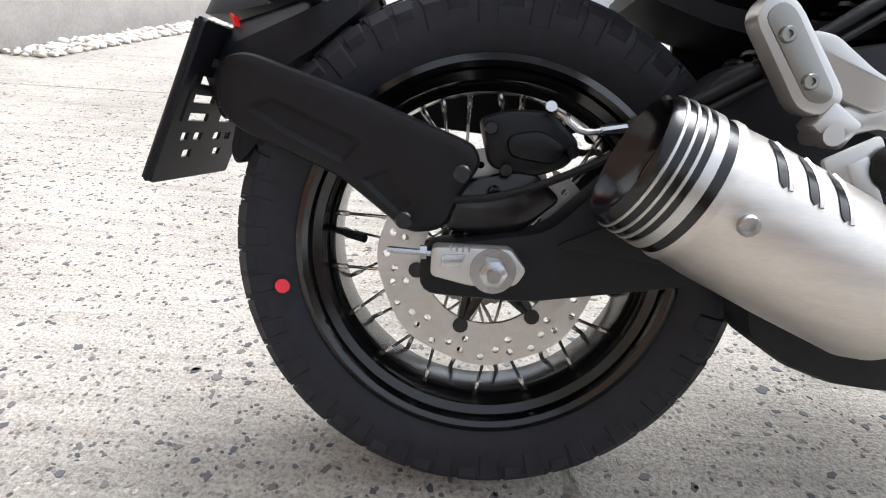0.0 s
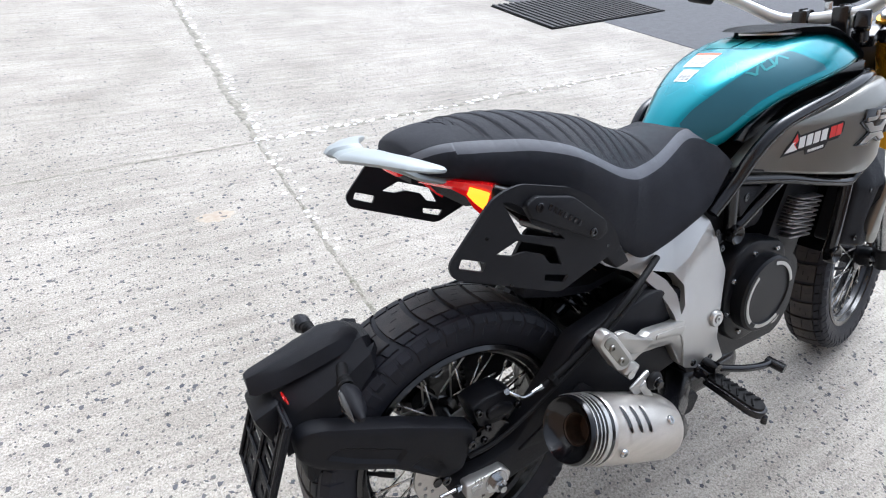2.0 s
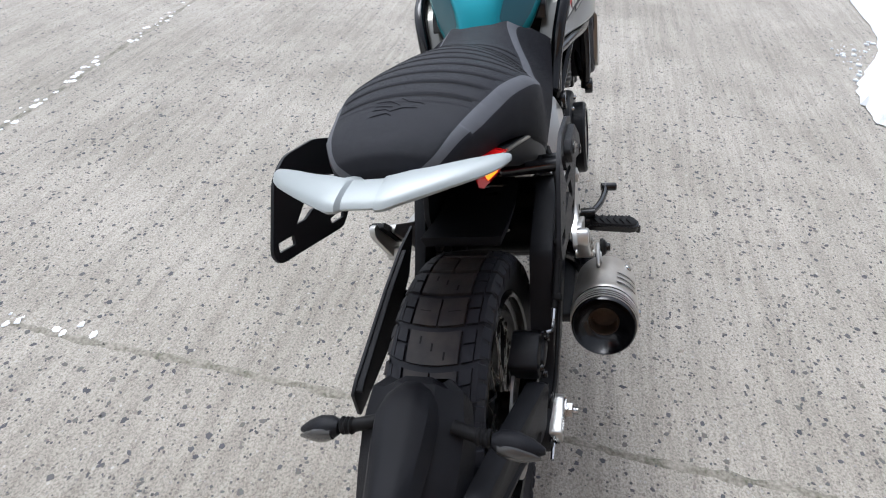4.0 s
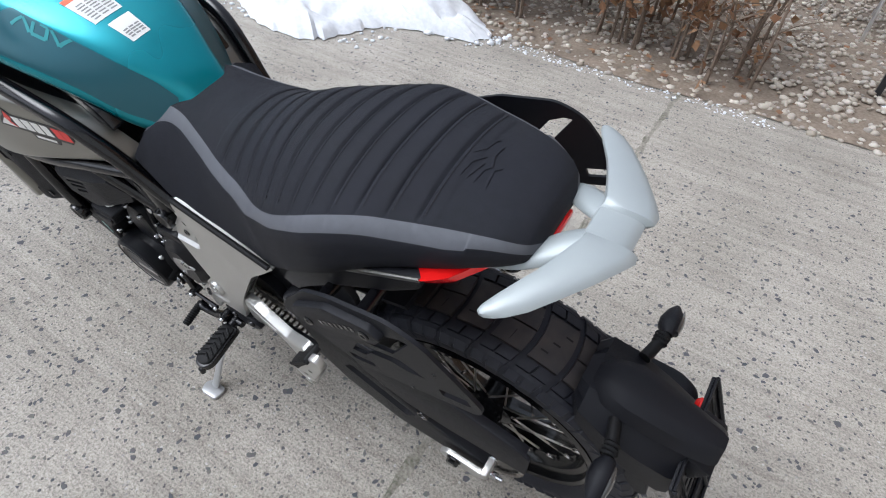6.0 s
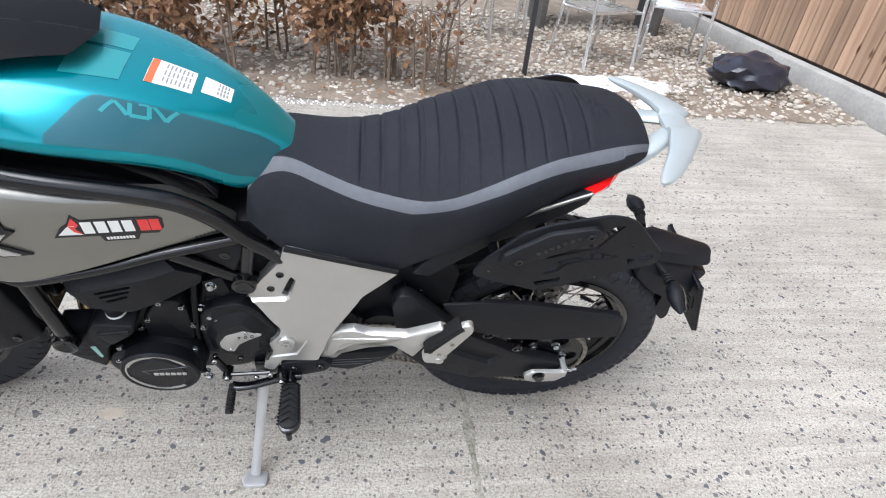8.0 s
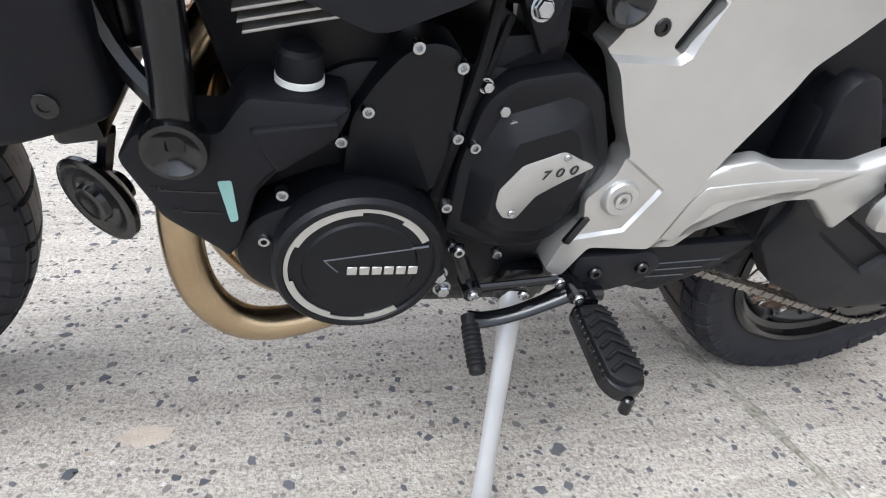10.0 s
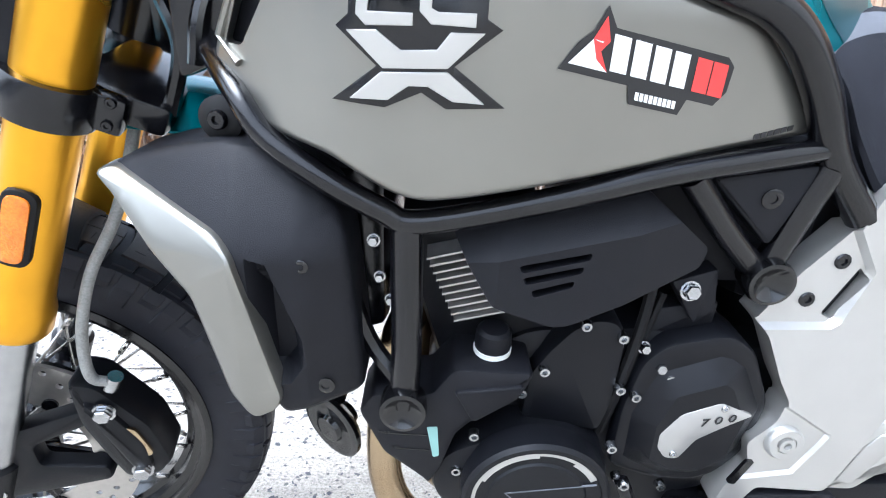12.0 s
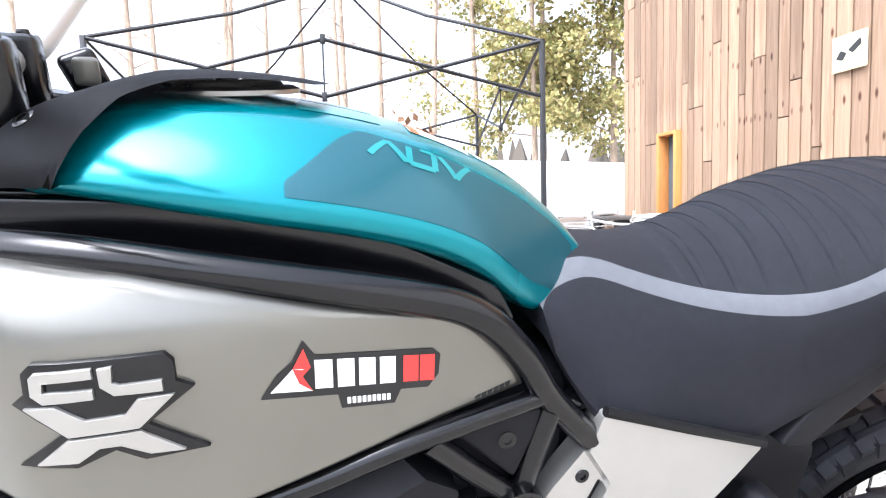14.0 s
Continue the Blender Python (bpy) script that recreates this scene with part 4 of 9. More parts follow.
for s in (-1, 1):
    bm = bmesh.new()
    tube(bm, [(-0.096, s * 0.020, 0.903), (-0.070, s * 0.034, 0.896), (-0.045, s * 0.050, 0.884), (-0.015, s * 0.060, 0.868), (0.06, s * 0.075, 0.845)], [0.013, 0.013, 0.012, 0.011, 0.010], seg=12, flat=(1.5, 0.7))
    part("rail_arm", bm, M_WHITE, gr)

# side rack plates
for s in (-1, 1):
    yp = 0.203
    outl = rounded([(0.008, 0.858), (0.032, 0.868), (0.060, 0.872), (0.146, 0.850), (0.189, 0.828), (0.242, 0.764), (0.259, 0.731), (0.250, 0.722), (0.140, 0.684), (0.126, 0.684), (-0.057, 0.760), (-0.063, 0.782)], 0.011)
    zcut = rounded([(0.014, 0.778), (0.051, 0.790), (0.121, 0.762), (0.136, 0.728), (0.112, 0.736), (0.099, 0.755), (0.066, 0.768), (0.041, 0.768)], 0.002, 2)
    slot1 = rounded([(-0.048, 0.774), (-0.042, 0.787), (-0.002, 0.771), (-0.008, 0.757)], 0.003, 2)
    slot2 = rounded([(0.101, 0.722), (0.149, 0.707), (0.140, 0.696), (0.101, 0.711)], 0.003, 2)
    slot3 = rounded([(0.028, 0.852), (0.042, 0.850), (0.064, 0.836), (0.080, 0.807), (0.130, 0.781), (0.141, 0.769), (0.058, 0.797)], 0.002, 2)
    bm = bmesh.new()
    slab(bm, outl, xz(yp, s), 0.005, holes=[zcut, slot1, slot2, slot3])
    sp = part("rack_plate", bm, M_BLACK, bike, "flat black side rack plate with cut-outs", smooth=25)
    bm = bmesh.new()
    slab(bm, rounded([(0.060, 0.842), (0.079, 0.852), (0.148, 0.837), (0.215, 0.785), (0.220, 0.765), (0.202, 0.754), (0.072, 0.820)], 0.006), xz(yp + 0.010, s), 0.010, 0.003)
    pad = part("cover_pad", bm, M_BLACK, sp, "raised black cover pad")
    for x, z in ((0.084, 0.835), (0.188, 0.772)):
        bolt(pad, (x, s * (yp + 0.0095), z), (0, s, 0), 0.0075, 0.003, M_SATIN)
    # illegible raised lettering
    bm = bmesh.new()
    for i in range(7):
        c = Vector((0.150 - i * 0.0095 + 0.010, s * (yp + 0.0103), 0.794 + i * 0.0062))
        box(bm, c, (0.0062, 0.0008, 0.0085), Euler((0, 0.55, 0)).to_matrix())
    part("raised_lettering", bm, M_SATIN, pad)
    for x, z in ((0.0, 0.806), (0.23, 0.735), (0.04, 0.722)):
        bolt(sp, (x, s * (yp - 0.0004), z), (0, s, 0), 0.003, 0.0015, M_SATIN, seg=8)
    bm = bmesh.new()
    rod(bm, (0.14, s * 0.10, 0.770), (0.128, s * (yp - 0.004), 0.785), 0.010, seg=14, bev=0.002)
    part("rack_mount", bm, M_SATIN, sp)
    bm = bmesh.new()
    rod(bm, (0.215, s * 0.11, 0.735), (0.215, s * (yp - 0.004), 0.742), 0.010, seg=14, bev=0.002)
    part("rack_mount", bm, M_SATIN, sp)


# ---- tank ----
TX = (0.548, 0.575, 0.60, 0.64, 0.69, 0.74, 0.80, 0.86, 0.92, 0.97, 1.01, 1.045, 1.085)
T_TOP = (0.845, 0.875, 0.898, 0.928, 0.954, 0.974, 0.990, 1.000, 1.005, 1.004, 0.998, 0.985, 0.955)
T_BOT = (0.785, 0.787, 0.799, 0.815, 0.858, 0.886, 0.906, 0.919, 0.930, 0.938, 0.941, 0.938, 0.930)
T_W = (0.052, 0.064, 0.078, 0.103, 0.127, 0.144, 0.158, 0.165, 0.164, 0.155, 0.140, 0.122, 0.098)
TV = (0.0, 0.18, 0.36, 0.50, 0.60, 0.72, 0.86, 0.95, 1.0)
T_YF = (0.0, 0.24, 0.47, 0.63, 0.715, 0.86, 0.98, 1.0, 0.965)
T_ZF = (1.0, 0.995, 0.965, 0.905, 0.80, 0.56, 0.28, 0.10, 0.0)


def tank_pt(x, v, s=1):
    top, bot, w = smooth_interp(x, TX, T_TOP), smooth_interp(x, TX, T_BOT), smooth_interp(x, TX, T_W)
    return Vector((x, s * w * smooth_interp(v, TV, T_YF), bot + (top - bot) * smooth_interp(v, TV, T_ZF)))


def tank_n(x, v, s=1):
    e = 0.004
    a = tank_pt(x + e, v, s) - tank_pt(x - e, v, s)
    b = tank_pt(x, min(1, v + e), s) - tank_pt(x, max(0, v - e), s)
    n = a.cross(b).normalized()
    return n if n.dot(Vector((0, s * 0.6, 0.8))) > 0 else -n


bm = bmesh.new()
VS = [k / 40 for k in range(41)]
secs = []
for x in np.arange(0.548, 1.0251, 0.009):
    x = float(x)
    h = [tank_pt(x, v) for v in VS]
    low = [Vector((x, h[-1].y * 0.7, h[-1].z - 0.012))]
    full = low + h[::-1] + [Vector((p.x, -p.y, p.z)) for p in h[1:]] + [Vector((x, -low[0].y, low[0].z))]
    secs.append(full)
loft(bm, secs)
tank = part("fuel_tank", bm, M_TEAL, bike, "metallic teal fuel tank", smooth=60)


def tank_patch(name, mat, xs_, v0, v1, lift, s, nv=12, label="", thick=0.0):
    """A sheet lying on the tank between two lines v0(x) and v1(x)."""
    bm = bmesh.new()
    rings = []
    for x in xs_:
        x = float(x)
        rings.append([tank_pt(x, v0(x) + (v1(x) - v0(x)) * k / nv, s) + tank_n(x, v0(x) + (v1(x) - v0(x)) * k / nv, s) * (lift(x) if callable(lift) else lift) for k in range(nv + 1)])
    loft(bm, rings, closed=False)
    if thick:
        bmesh.ops.solidify(bm, geom=bm.faces[:], thickness=thick)
    return part(name, bm, mat, tank, label, smooth=60)


for s in (-1, 1):
    tank_patch("side_decal", M_TEALD, np.linspace(0.575, 0.852, 60), lambda x: float(np.interp(x, (0.57, 0.60, 0.70, 0.796, 0.852), (0.60, 0.56, 0.55, 0.52, 0.80))), lambda x: float(np.interp(x, (0.57, 0.62, 0.70, 0.852), (0.95, 0.88, 0.85, 0.86))), 0.0006, s, label="dark teal side decal")
    # the letters of the decal, upside down as seen from outside
    letters = {"V": (((0.0, 0.0), (0.5, 1.0)), ((0.5, 1.0), (1.0, 0.0))), "D": (((0.0, 1.0), (0.0, 0.0)), ((0.0, 0.0), (1.0, 0.0)), ((1.0, 0.0), (1.0, 1.0)), ((1.0, 1.0), (0.45, 1.0))), "A": (((0.0, 1.0), (0.5, 0.0)), ((0.5, 0.0), (1.0, 1.0)))}
    for n, ch in enumerate("VDA"):
        x0 = (0.789, 0.756, 0.729)[n]
        bm = bmesh.new()
        for a, b in letters[ch]:
            pts = []
            for k in range(6):
                u = a[0] + (b[0] - a[0]) * k / 5
                w = a[1] + (b[1] - a[1]) * k / 5
                pts.append((x0 - u * (0.030, 0.022, 0.028)[n], 0.640 - w * 0.085))
            quad = []
            dx, dv_ = pts[-1][0] - pts[0][0], (pts[-1][1] - pts[0][1]) * 0.27
            L = math.hypot(dx, dv_)
            ox, ov = -dv_ / L * 0.0027, dx / L * 0.0027 / 0.27
            rows_ = [[tank_pt(px + ox * q, pv + ov * q, s) + tank_n(px, pv, s) * 0.0012 for q in (-1, 1)] for px, pv in pts]
            loft(bm, rows_, closed=False)
        part("decal_letter", bm, M_TEALL, tank)
    # black cover over the front and top of the tank
    tank_patch("tank_cover", M_BLACK, np.linspace(0.815, 1.085, 46), lambda x: 0.0, lambda x: float(np.interp(x, (0.815, 0.83, 0.885, 0.93, 0.96, 0.978, 0.990, 1.002, 1.085), (0.02, 0.30, 0.40, 0.50, 0.61, 0.74, 0.90, 1.0, 1.0))), lambda x: float(np.interp(x, (0.86, 0.95, 1.0, 1.05), (0.020, 0.018, 0.009, 0.006))), s, nv=18, label="black textured tank cover", thick=0.012)
    bolt(tank, tank_pt(1.03, 0.60, s) + tank_n(1.03, 0.60, s) * 0.006, tank_n(1.03, 0.60, s), 0.009, 0.003, M_SATIN)
for s in (-1, 1):
    bm = bmesh.new()
    slab(bm, rounded([(1.075, 0.938), (0.90, 0.930), (0.78, 0.900), (0.68, 0.850), (0.66, 0.815), (0.72, 0.83), (0.86, 0.872), (1.075, 0.892)], 0.01), xz(0.128, s), 0.02, 0.003)
    part("tank_skirt", bm, M_SATIN, bike, "black skirt below the tank edge")
# labels on the top of the tank
tank_patch("light_patch", M_TEALL, np.linspace(0.775, 0.845, 10), lambda x: 0.02, lambda x: float(np.interp(x, (0.775, 0.845), (0.34, 0.36))), 0.0006, 1, label="light teal patch")
tank_patch("light_patch", M_TEALL, np.linspace(0.775, 0.845, 10), lambda x: 0.02, lambda x: 0.2, 0.0006, -1, label="light teal patch")
for s, v0, v1, x0, x1 in ((1, 0.0, 0.30, 0.690, 0.748), (1, 0.0, 0.24, 0.642, 0.680)):
    lab = tank_patch("warning_label", M_LABEL, np.linspace(x0, x1, 8), lambda x: v0, lambda x: v1, 0.0007, s, label="white printed warning label")
    if x1 > 0.7:
        tank_patch("label_band", M_LABELR, np.linspace(x1 - 0.010, x1 - 0.0005, 4), lambda x: v0, lambda x: v1, 0.0010, s)
    bm = bmesh.new()
    nrow = 7 if x1 > 0.7 else 4
    for i in range(nrow):
        xa = x0 + 0.005 + (x1 - x0 - 0.022) * i / nrow
        for k in range(3):
            va = v0 + 0.02 + (v1 - v0 - 0.04) * k / 3
            vb = va + (v1 - v0 - 0.04) / 3 * (0.75 + 0.2 * ((i * 7 + k * 3) % 3) / 3)
            loft(bm, [[tank_pt(xq, vv, s) + tank_n(xq, vv, s) * 0.0011 for vv in (va, (va + vb) / 2, vb)] for xq in (xa, xa + 0.0022)], closed=False)
    part("printed_line", bm, material("grey_print", (0.25, 0.25, 0.25), 0.6), tank)
# filler cap
bm = bmesh.new()
o, ax = tank_pt(0.905, 0, 1) + Vector((0, 0, -0.001)), Vector((0.03, 0, 1))
lathe(bm, [(0.062, 0), (0.062, 0.004), (0.056, 0.007), (0.048, 0.006), (0.046, 0.010), (0.042, 0.012), (0, 0.012)], o, ax, 40)
cap = part("filler_cap", bm, M_ALU, tank, "brushed silver filler cap")
bm = bmesh.new()
slab(bm, rounded(rect(0, 0, 0.05, 0.018), 0.008), lambda u, v, d: o + ax.normalized() * (0.0165 - d) + Vector((v, u, 0)), 0.006, 0.002)
part("key_flap", bm, M_CHROME, cap)
for i in range(6):
    a = 2 * math.pi * i / 6
    bolt(cap, o + Vector((0.053 * math.cos(a), 0.053 * math.sin(a), 0.005)), ax, 0.004, 0.003, M_CHROME, seg=8)


# ---- side panels with emblem and stickers ----
def panel_y(x, z):
    y = smooth_interp(x, (0.65, 0.74, 0.875, 0.95, 1.01, 1.05, 1.12), (0.142, 0.166, 0.207, 0.220, 0.218, 0.196, 0.146))
    zc = float(np.interp(x, (0.66, 0.80, 1.0, 1.1), (0.775, 0.79, 0.80, 0.82)))
    return y - 1.5 * max(0, zc - 0.05 - z) ** 2 - 9.0 * max(0, z - zc - 0.052) ** 2


def rolled_shell(name, outline, yfun, side, depth, r, hole, mat, parent, label):
    """A moulded panel: outer face y = yfun(x, z), rim rolled over with radius r, one opening; shaded by the true normals of its form."""
    dense = []
    rp_ = rounded(outline, 0.010, 6)
    for i in range(len(rp_)):
        a, b = Vector(rp_[i]), Vector(rp_[(i + 1) % len(rp_)])
        m = max(1, int((b - a).length / 0.010))
        dense += [a.lerp(b, k / m) for k in range(m)]
    n, o = len(dense), orient(dense)
    out = []
    for i in range(n):
        t = (dense[(i + 1) % n] - dense[i - 1]).normalized()
        out.append(Vector((t.y, -t.x)) * o)

    def face_n(x, z):
        e = 0.003
        return Vector(((yfun(x - e, z) - yfun(x + e, z)) / (2 * e), 1.0, (yfun(x, z - e) - yfun(x, z + e)) / (2 * e))).normalized()
    bm = bmesh.new()
    normals = []

    def add(x, y, z, nn):
        normals.append(Vector((nn.x, side * nn.y, nn.z)).normalized())
        return bm.verts.new((x, side * y, z))
    rings = []
    for k in range(7):
        a = math.pi / 2 * k / 6
        ring = []
        for p, w in zip(dense, out):
            q = p - w * r * (1 - math.cos(a))
            ring.append(add(q.x, yfun(q.x, q.y) - r * (1 - math.sin(a)), q.y, Vector((w.x, 0, w.y)) * math.cos(a) + face_n(q.x, q.y) * math.sin(a)))
        rings.append(ring)
    rings.insert(0, [add(p.x, yfun(p.x, p.y) - depth, p.y, Vector((w.x, 0, w.y))) for p, w in zip(dense, out)])
    for p, q in zip(rings, rings[1:]):
        for i in range(n):
            f = bm.faces.new((p[i], p[(i + 1) % n], q[(i + 1) % n], q[i]))
            f.smooth = True
    tmp = bmesh.new()
    slab(tmp, [p - w * r for p, w in zip(dense, out)], lambda u, v, d: (u, -d, v), 0.01, 0.0, [hole])
    us, vs = [p.x for p in dense], [p.y for p in dense]
    for k in range(1, int((max(us) - min(us)) / 0.012) + 1):
        cut_line(tmp, (min(us) + k * 0.012, 0), (min(us) + k * 0.012, 1))
    for k in range(1, int((max(vs) - min(vs)) / 0.012) + 1):
        cut_line(tmp, (0, min(vs) + k * 0.012), (1, min(vs) + k * 0.012))
    at = {}
    for f in tmp.faces:
        if all(v.co.y > -0.0001 for v in f.verts):
            for v in f.verts:
                if v not in at:
                    at[v] = add(v.co.x, yfun(v.co.x, v.co.z), v.co.z, face_n(v.co.x, v.co.z))
            bm.faces.new([at[v] for v in f.verts]).smooth = True
    tmp.free()
    c = sum((Vector(p) for p in hole), Vector((0, 0))) / len(hole)
    wall = []
    for p in hole:
        d = (c - Vector(p)).normalized()
        wall.append([add(p[0], yfun(*p) - dd, p[1], Vector((d.x, 0, d.y))) for dd in (0.0, 0.014)])
    for i in range(len(wall)):
        j = (i + 1) % len(wall)
        bm.faces.new((wall[i][0], wall[j][0], wall[j][1], wall[i][1])).smooth = True
    bm.verts.index_update()
    for f in bm.faces:
        f.normal_update()
        if f.normal.dot(sum((normals[v.index] for v in f.verts), Vector())) < 0:
            f.normal_flip()
    me = bpy.data.meshes.new(name)
    bm.to_mesh(me)
    bm.free()
    me.materials.append(mat)
    me.normals_split_custom_set_from_vertices(normals)
    ob = new(name, me)
    ob.parent = parent
    ob["label"] = label
    return ob


EMBLEM = (
    [(1.006, 0.828), (0.988, 0.829), (0.973, 0.818), (0.951, 0.819), (0.943, 0.829), (0.922, 0.829), (0.944, 0.808), (0.984, 0.807)],
    [(0.985, 0.805), (0.944, 0.806), (0.920, 0.787), (0.940, 0.788), (0.956, 0.797), (0.968, 0.797), (0.981, 0.788), (1.005, 0.788)],
    [(0.999, 0.849), (0.996, 0.852), (0.965, 0.853), (0.965, 0.846), (0.992, 0.845), (0.993, 0.839), (0.966, 0.839), (0.966, 0.832), (0.994, 0.831), (1.000, 0.837)],
    [(0.962, 0.852), (0.954, 0.853), (0.955, 0.842), (0.951, 0.840), (0.928, 0.840), (0.928, 0.832), (0.955, 0.833), (0.962, 0.840)])
PANEL = [(1.044, 0.909), (1.064, 0.904), (1.074, 0.895), (1.118, 0.803), (1.119, 0.794), (1.104, 0.767), (1.070, 0.754), (1.022, 0.746), (0.979, 0.722), (0.958, 0.716), (0.926, 0.719), (0.849, 0.730), (0.711, 0.750), (0.648, 0.759), (0.648, 0.768), (0.690, 0.814), (0.715, 0.837), (0.738, 0.846), (0.825, 0.866), (0.897, 0.886), (0.949, 0.899), (1.010, 0.907)]
for s in (-1, 1):
    mouth = rounded([(1.066, 0.891), (1.040, 0.891), (1.037, 0.886), (1.060, 0.852), (1.089, 0.810), (1.104, 0.811)], 0.004)
    panel = rolled_shell("side_panel", PANEL, panel_y, s, 0.035, 0.007, mouth, M_GREY, bike, "titanium grey side panel below the tank")
    bm = bmesh.new()
    slab(bm, rounded([(1.078, 0.902), (1.030, 0.897), (1.028, 0.880), (1.080, 0.798), (1.112, 0.806)], 0.003), lambda u, v, d: (u, s * (panel_y(u, v) - 0.014 - 0.35 * max(0.0, 1.06 - u) - d), v), 0.004, 0.0005)
    part("air_intake", bm, M_BLACK, panel, "black duct inside the intake opening")
    bm = bmesh.new()
    tube(bm, [(u, s * (panel_y(u, v) + 0.001), v) for u, v in ((1.068, 0.896), (1.108, 0.815), (1.092, 0.798))], 0.0035, seg=8, smooth=False)
    tube(bm, [(u, s * (panel_y(u, v) + 0.001), v) for u, v in ((1.068, 0.896), (1.042, 0.895))], 0.0022, seg=8, smooth=False)
    part("intake_rim", bm, M_GREY, panel)

    kinks = [((q, 0.0), (q, 1.0)) for q in (0.94, 0.95, 0.96, 0.98, 1.0, 1.02)]
    bm = bmesh.new()
    shaped(bm, [(1.004, 0.851), (0.998, 0.857), (0.926, 0.857), (0.921, 0.851), (0.921, 0.837), (0.911, 0.831), (0.940, 0.809), (0.906, 0.784), (0.944, 0.783), (0.960, 0.793), (0.983, 0.783), (1.017, 0.786), (0.988, 0.808), (1.013, 0.830), (1.005, 0.837)], lambda x, z: panel_y(x, z) + 0.004, s, 0.006, 0.0006, cuts=kinks)
    emb = part("emblem", bm, M_SATIN, panel, "raised black and silver emblem")
    for shape in EMBLEM:
        bm = bmesh.new()
        shaped(bm, shape, lambda x, z: panel_y(x, z) + 0.0062, s, 0.004, 0.0005, cuts=kinks)
        part("chrome_shape", bm, M_ALU, emb, "bright silver shape", smooth=20)
    # advertising sticker: plain bars in its colours
    pa, pb = Vector((0.869, 0.8305)), Vector((0.741, 0.804))

    if s < 0:
        pa, pb = pb, pa

    def st(u, w, d, s=s, pa=pa, pb=pb):
        p = pa.lerp(pb, u)
        z = p.y + w * 0.036
        return (p.x, s * (panel_y(p.x, z) + 0.0012 - d), z)
    bm = bmesh.new()
    slab(bm, rounded([(-0.03, -0.62), (0.06, -0.1), (0.14, 0.16), (0.20, 0.62), (0.26, 0.30), (0.97, 0.34), (1.02, 0.2), (1.01, -0.3), (0.94, -0.62), (0.76, -0.62), (0.72, -0.95), (0.40, -0.95), (0.38, -0.62)], 0.008, 2), st, 0.0012, 0.0)
    sticker = part("sticker", bm, M_STKBLACK, panel, "black sticker with white and red printing")
    for mat_, polys in ((M_LABEL, ([(0.02, -0.48), (0.20, 0.02), (0.14, 0.02), (0.24, -0.48)],)), (M_STKRED, ([(0.14, 0.02), (0.20, 0.45), (0.235, 0.05), (0.19, -0.15), (0.24, -0.48), (0.17, -0.30)],))):
        for poly in polys:
            bm = bmesh.new()
            slab(bm, poly, lambda u, w, d: st(u, w, d - 0.0005), 0.0005, 0.0)
            part("printed_shape", bm, mat_, sticker)
    for i in range(6):
        u0 = 0.255 + i * 0.124 if i < 4 else 0.775 + (i - 4) * 0.108
        bm = bmesh.new()
        slab(bm, [(u0, -0.44), (u0 + 0.098, -0.44), (u0 + 0.098, 0.20), (u0, 0.20)], lambda u, w, d: st(u, w, d - 0.0005), 0.0005, 0.0)
        part("printed_bar", bm, M_LABEL if i < 4 else M_STKRED, sticker)
    bm = bmesh.new()
    for i in range(9):
        u0 = 0.43 + i * 0.030
        slab(bm, [(u0, -0.85), (u0 + 0.022, -0.85), (u0 + 0.022, -0.70), (u0, -0.70)], lambda u, w, d: st(u, w, d - 0.0005), 0.0005, 0.0)
    part("printed_line", bm, M_LABEL, sticker)
    # small maker's mark: plain bars
    bm = bmesh.new()
    for i in range(6):
        x, z = 0.704 - i * 0.0058, 0.7565 + i * 0.0012
        slab(bm, [(x, z), (x - 0.0045, z + 0.0012), (x - 0.0045, z + 0.0052), (x, z + 0.004)], lambda u, v, d: (u, s * (panel_y(u, v) + 0.0008 - d), v), 0.0006, 0.0)
    part("small_mark", bm, M_STKBLACK, panel)

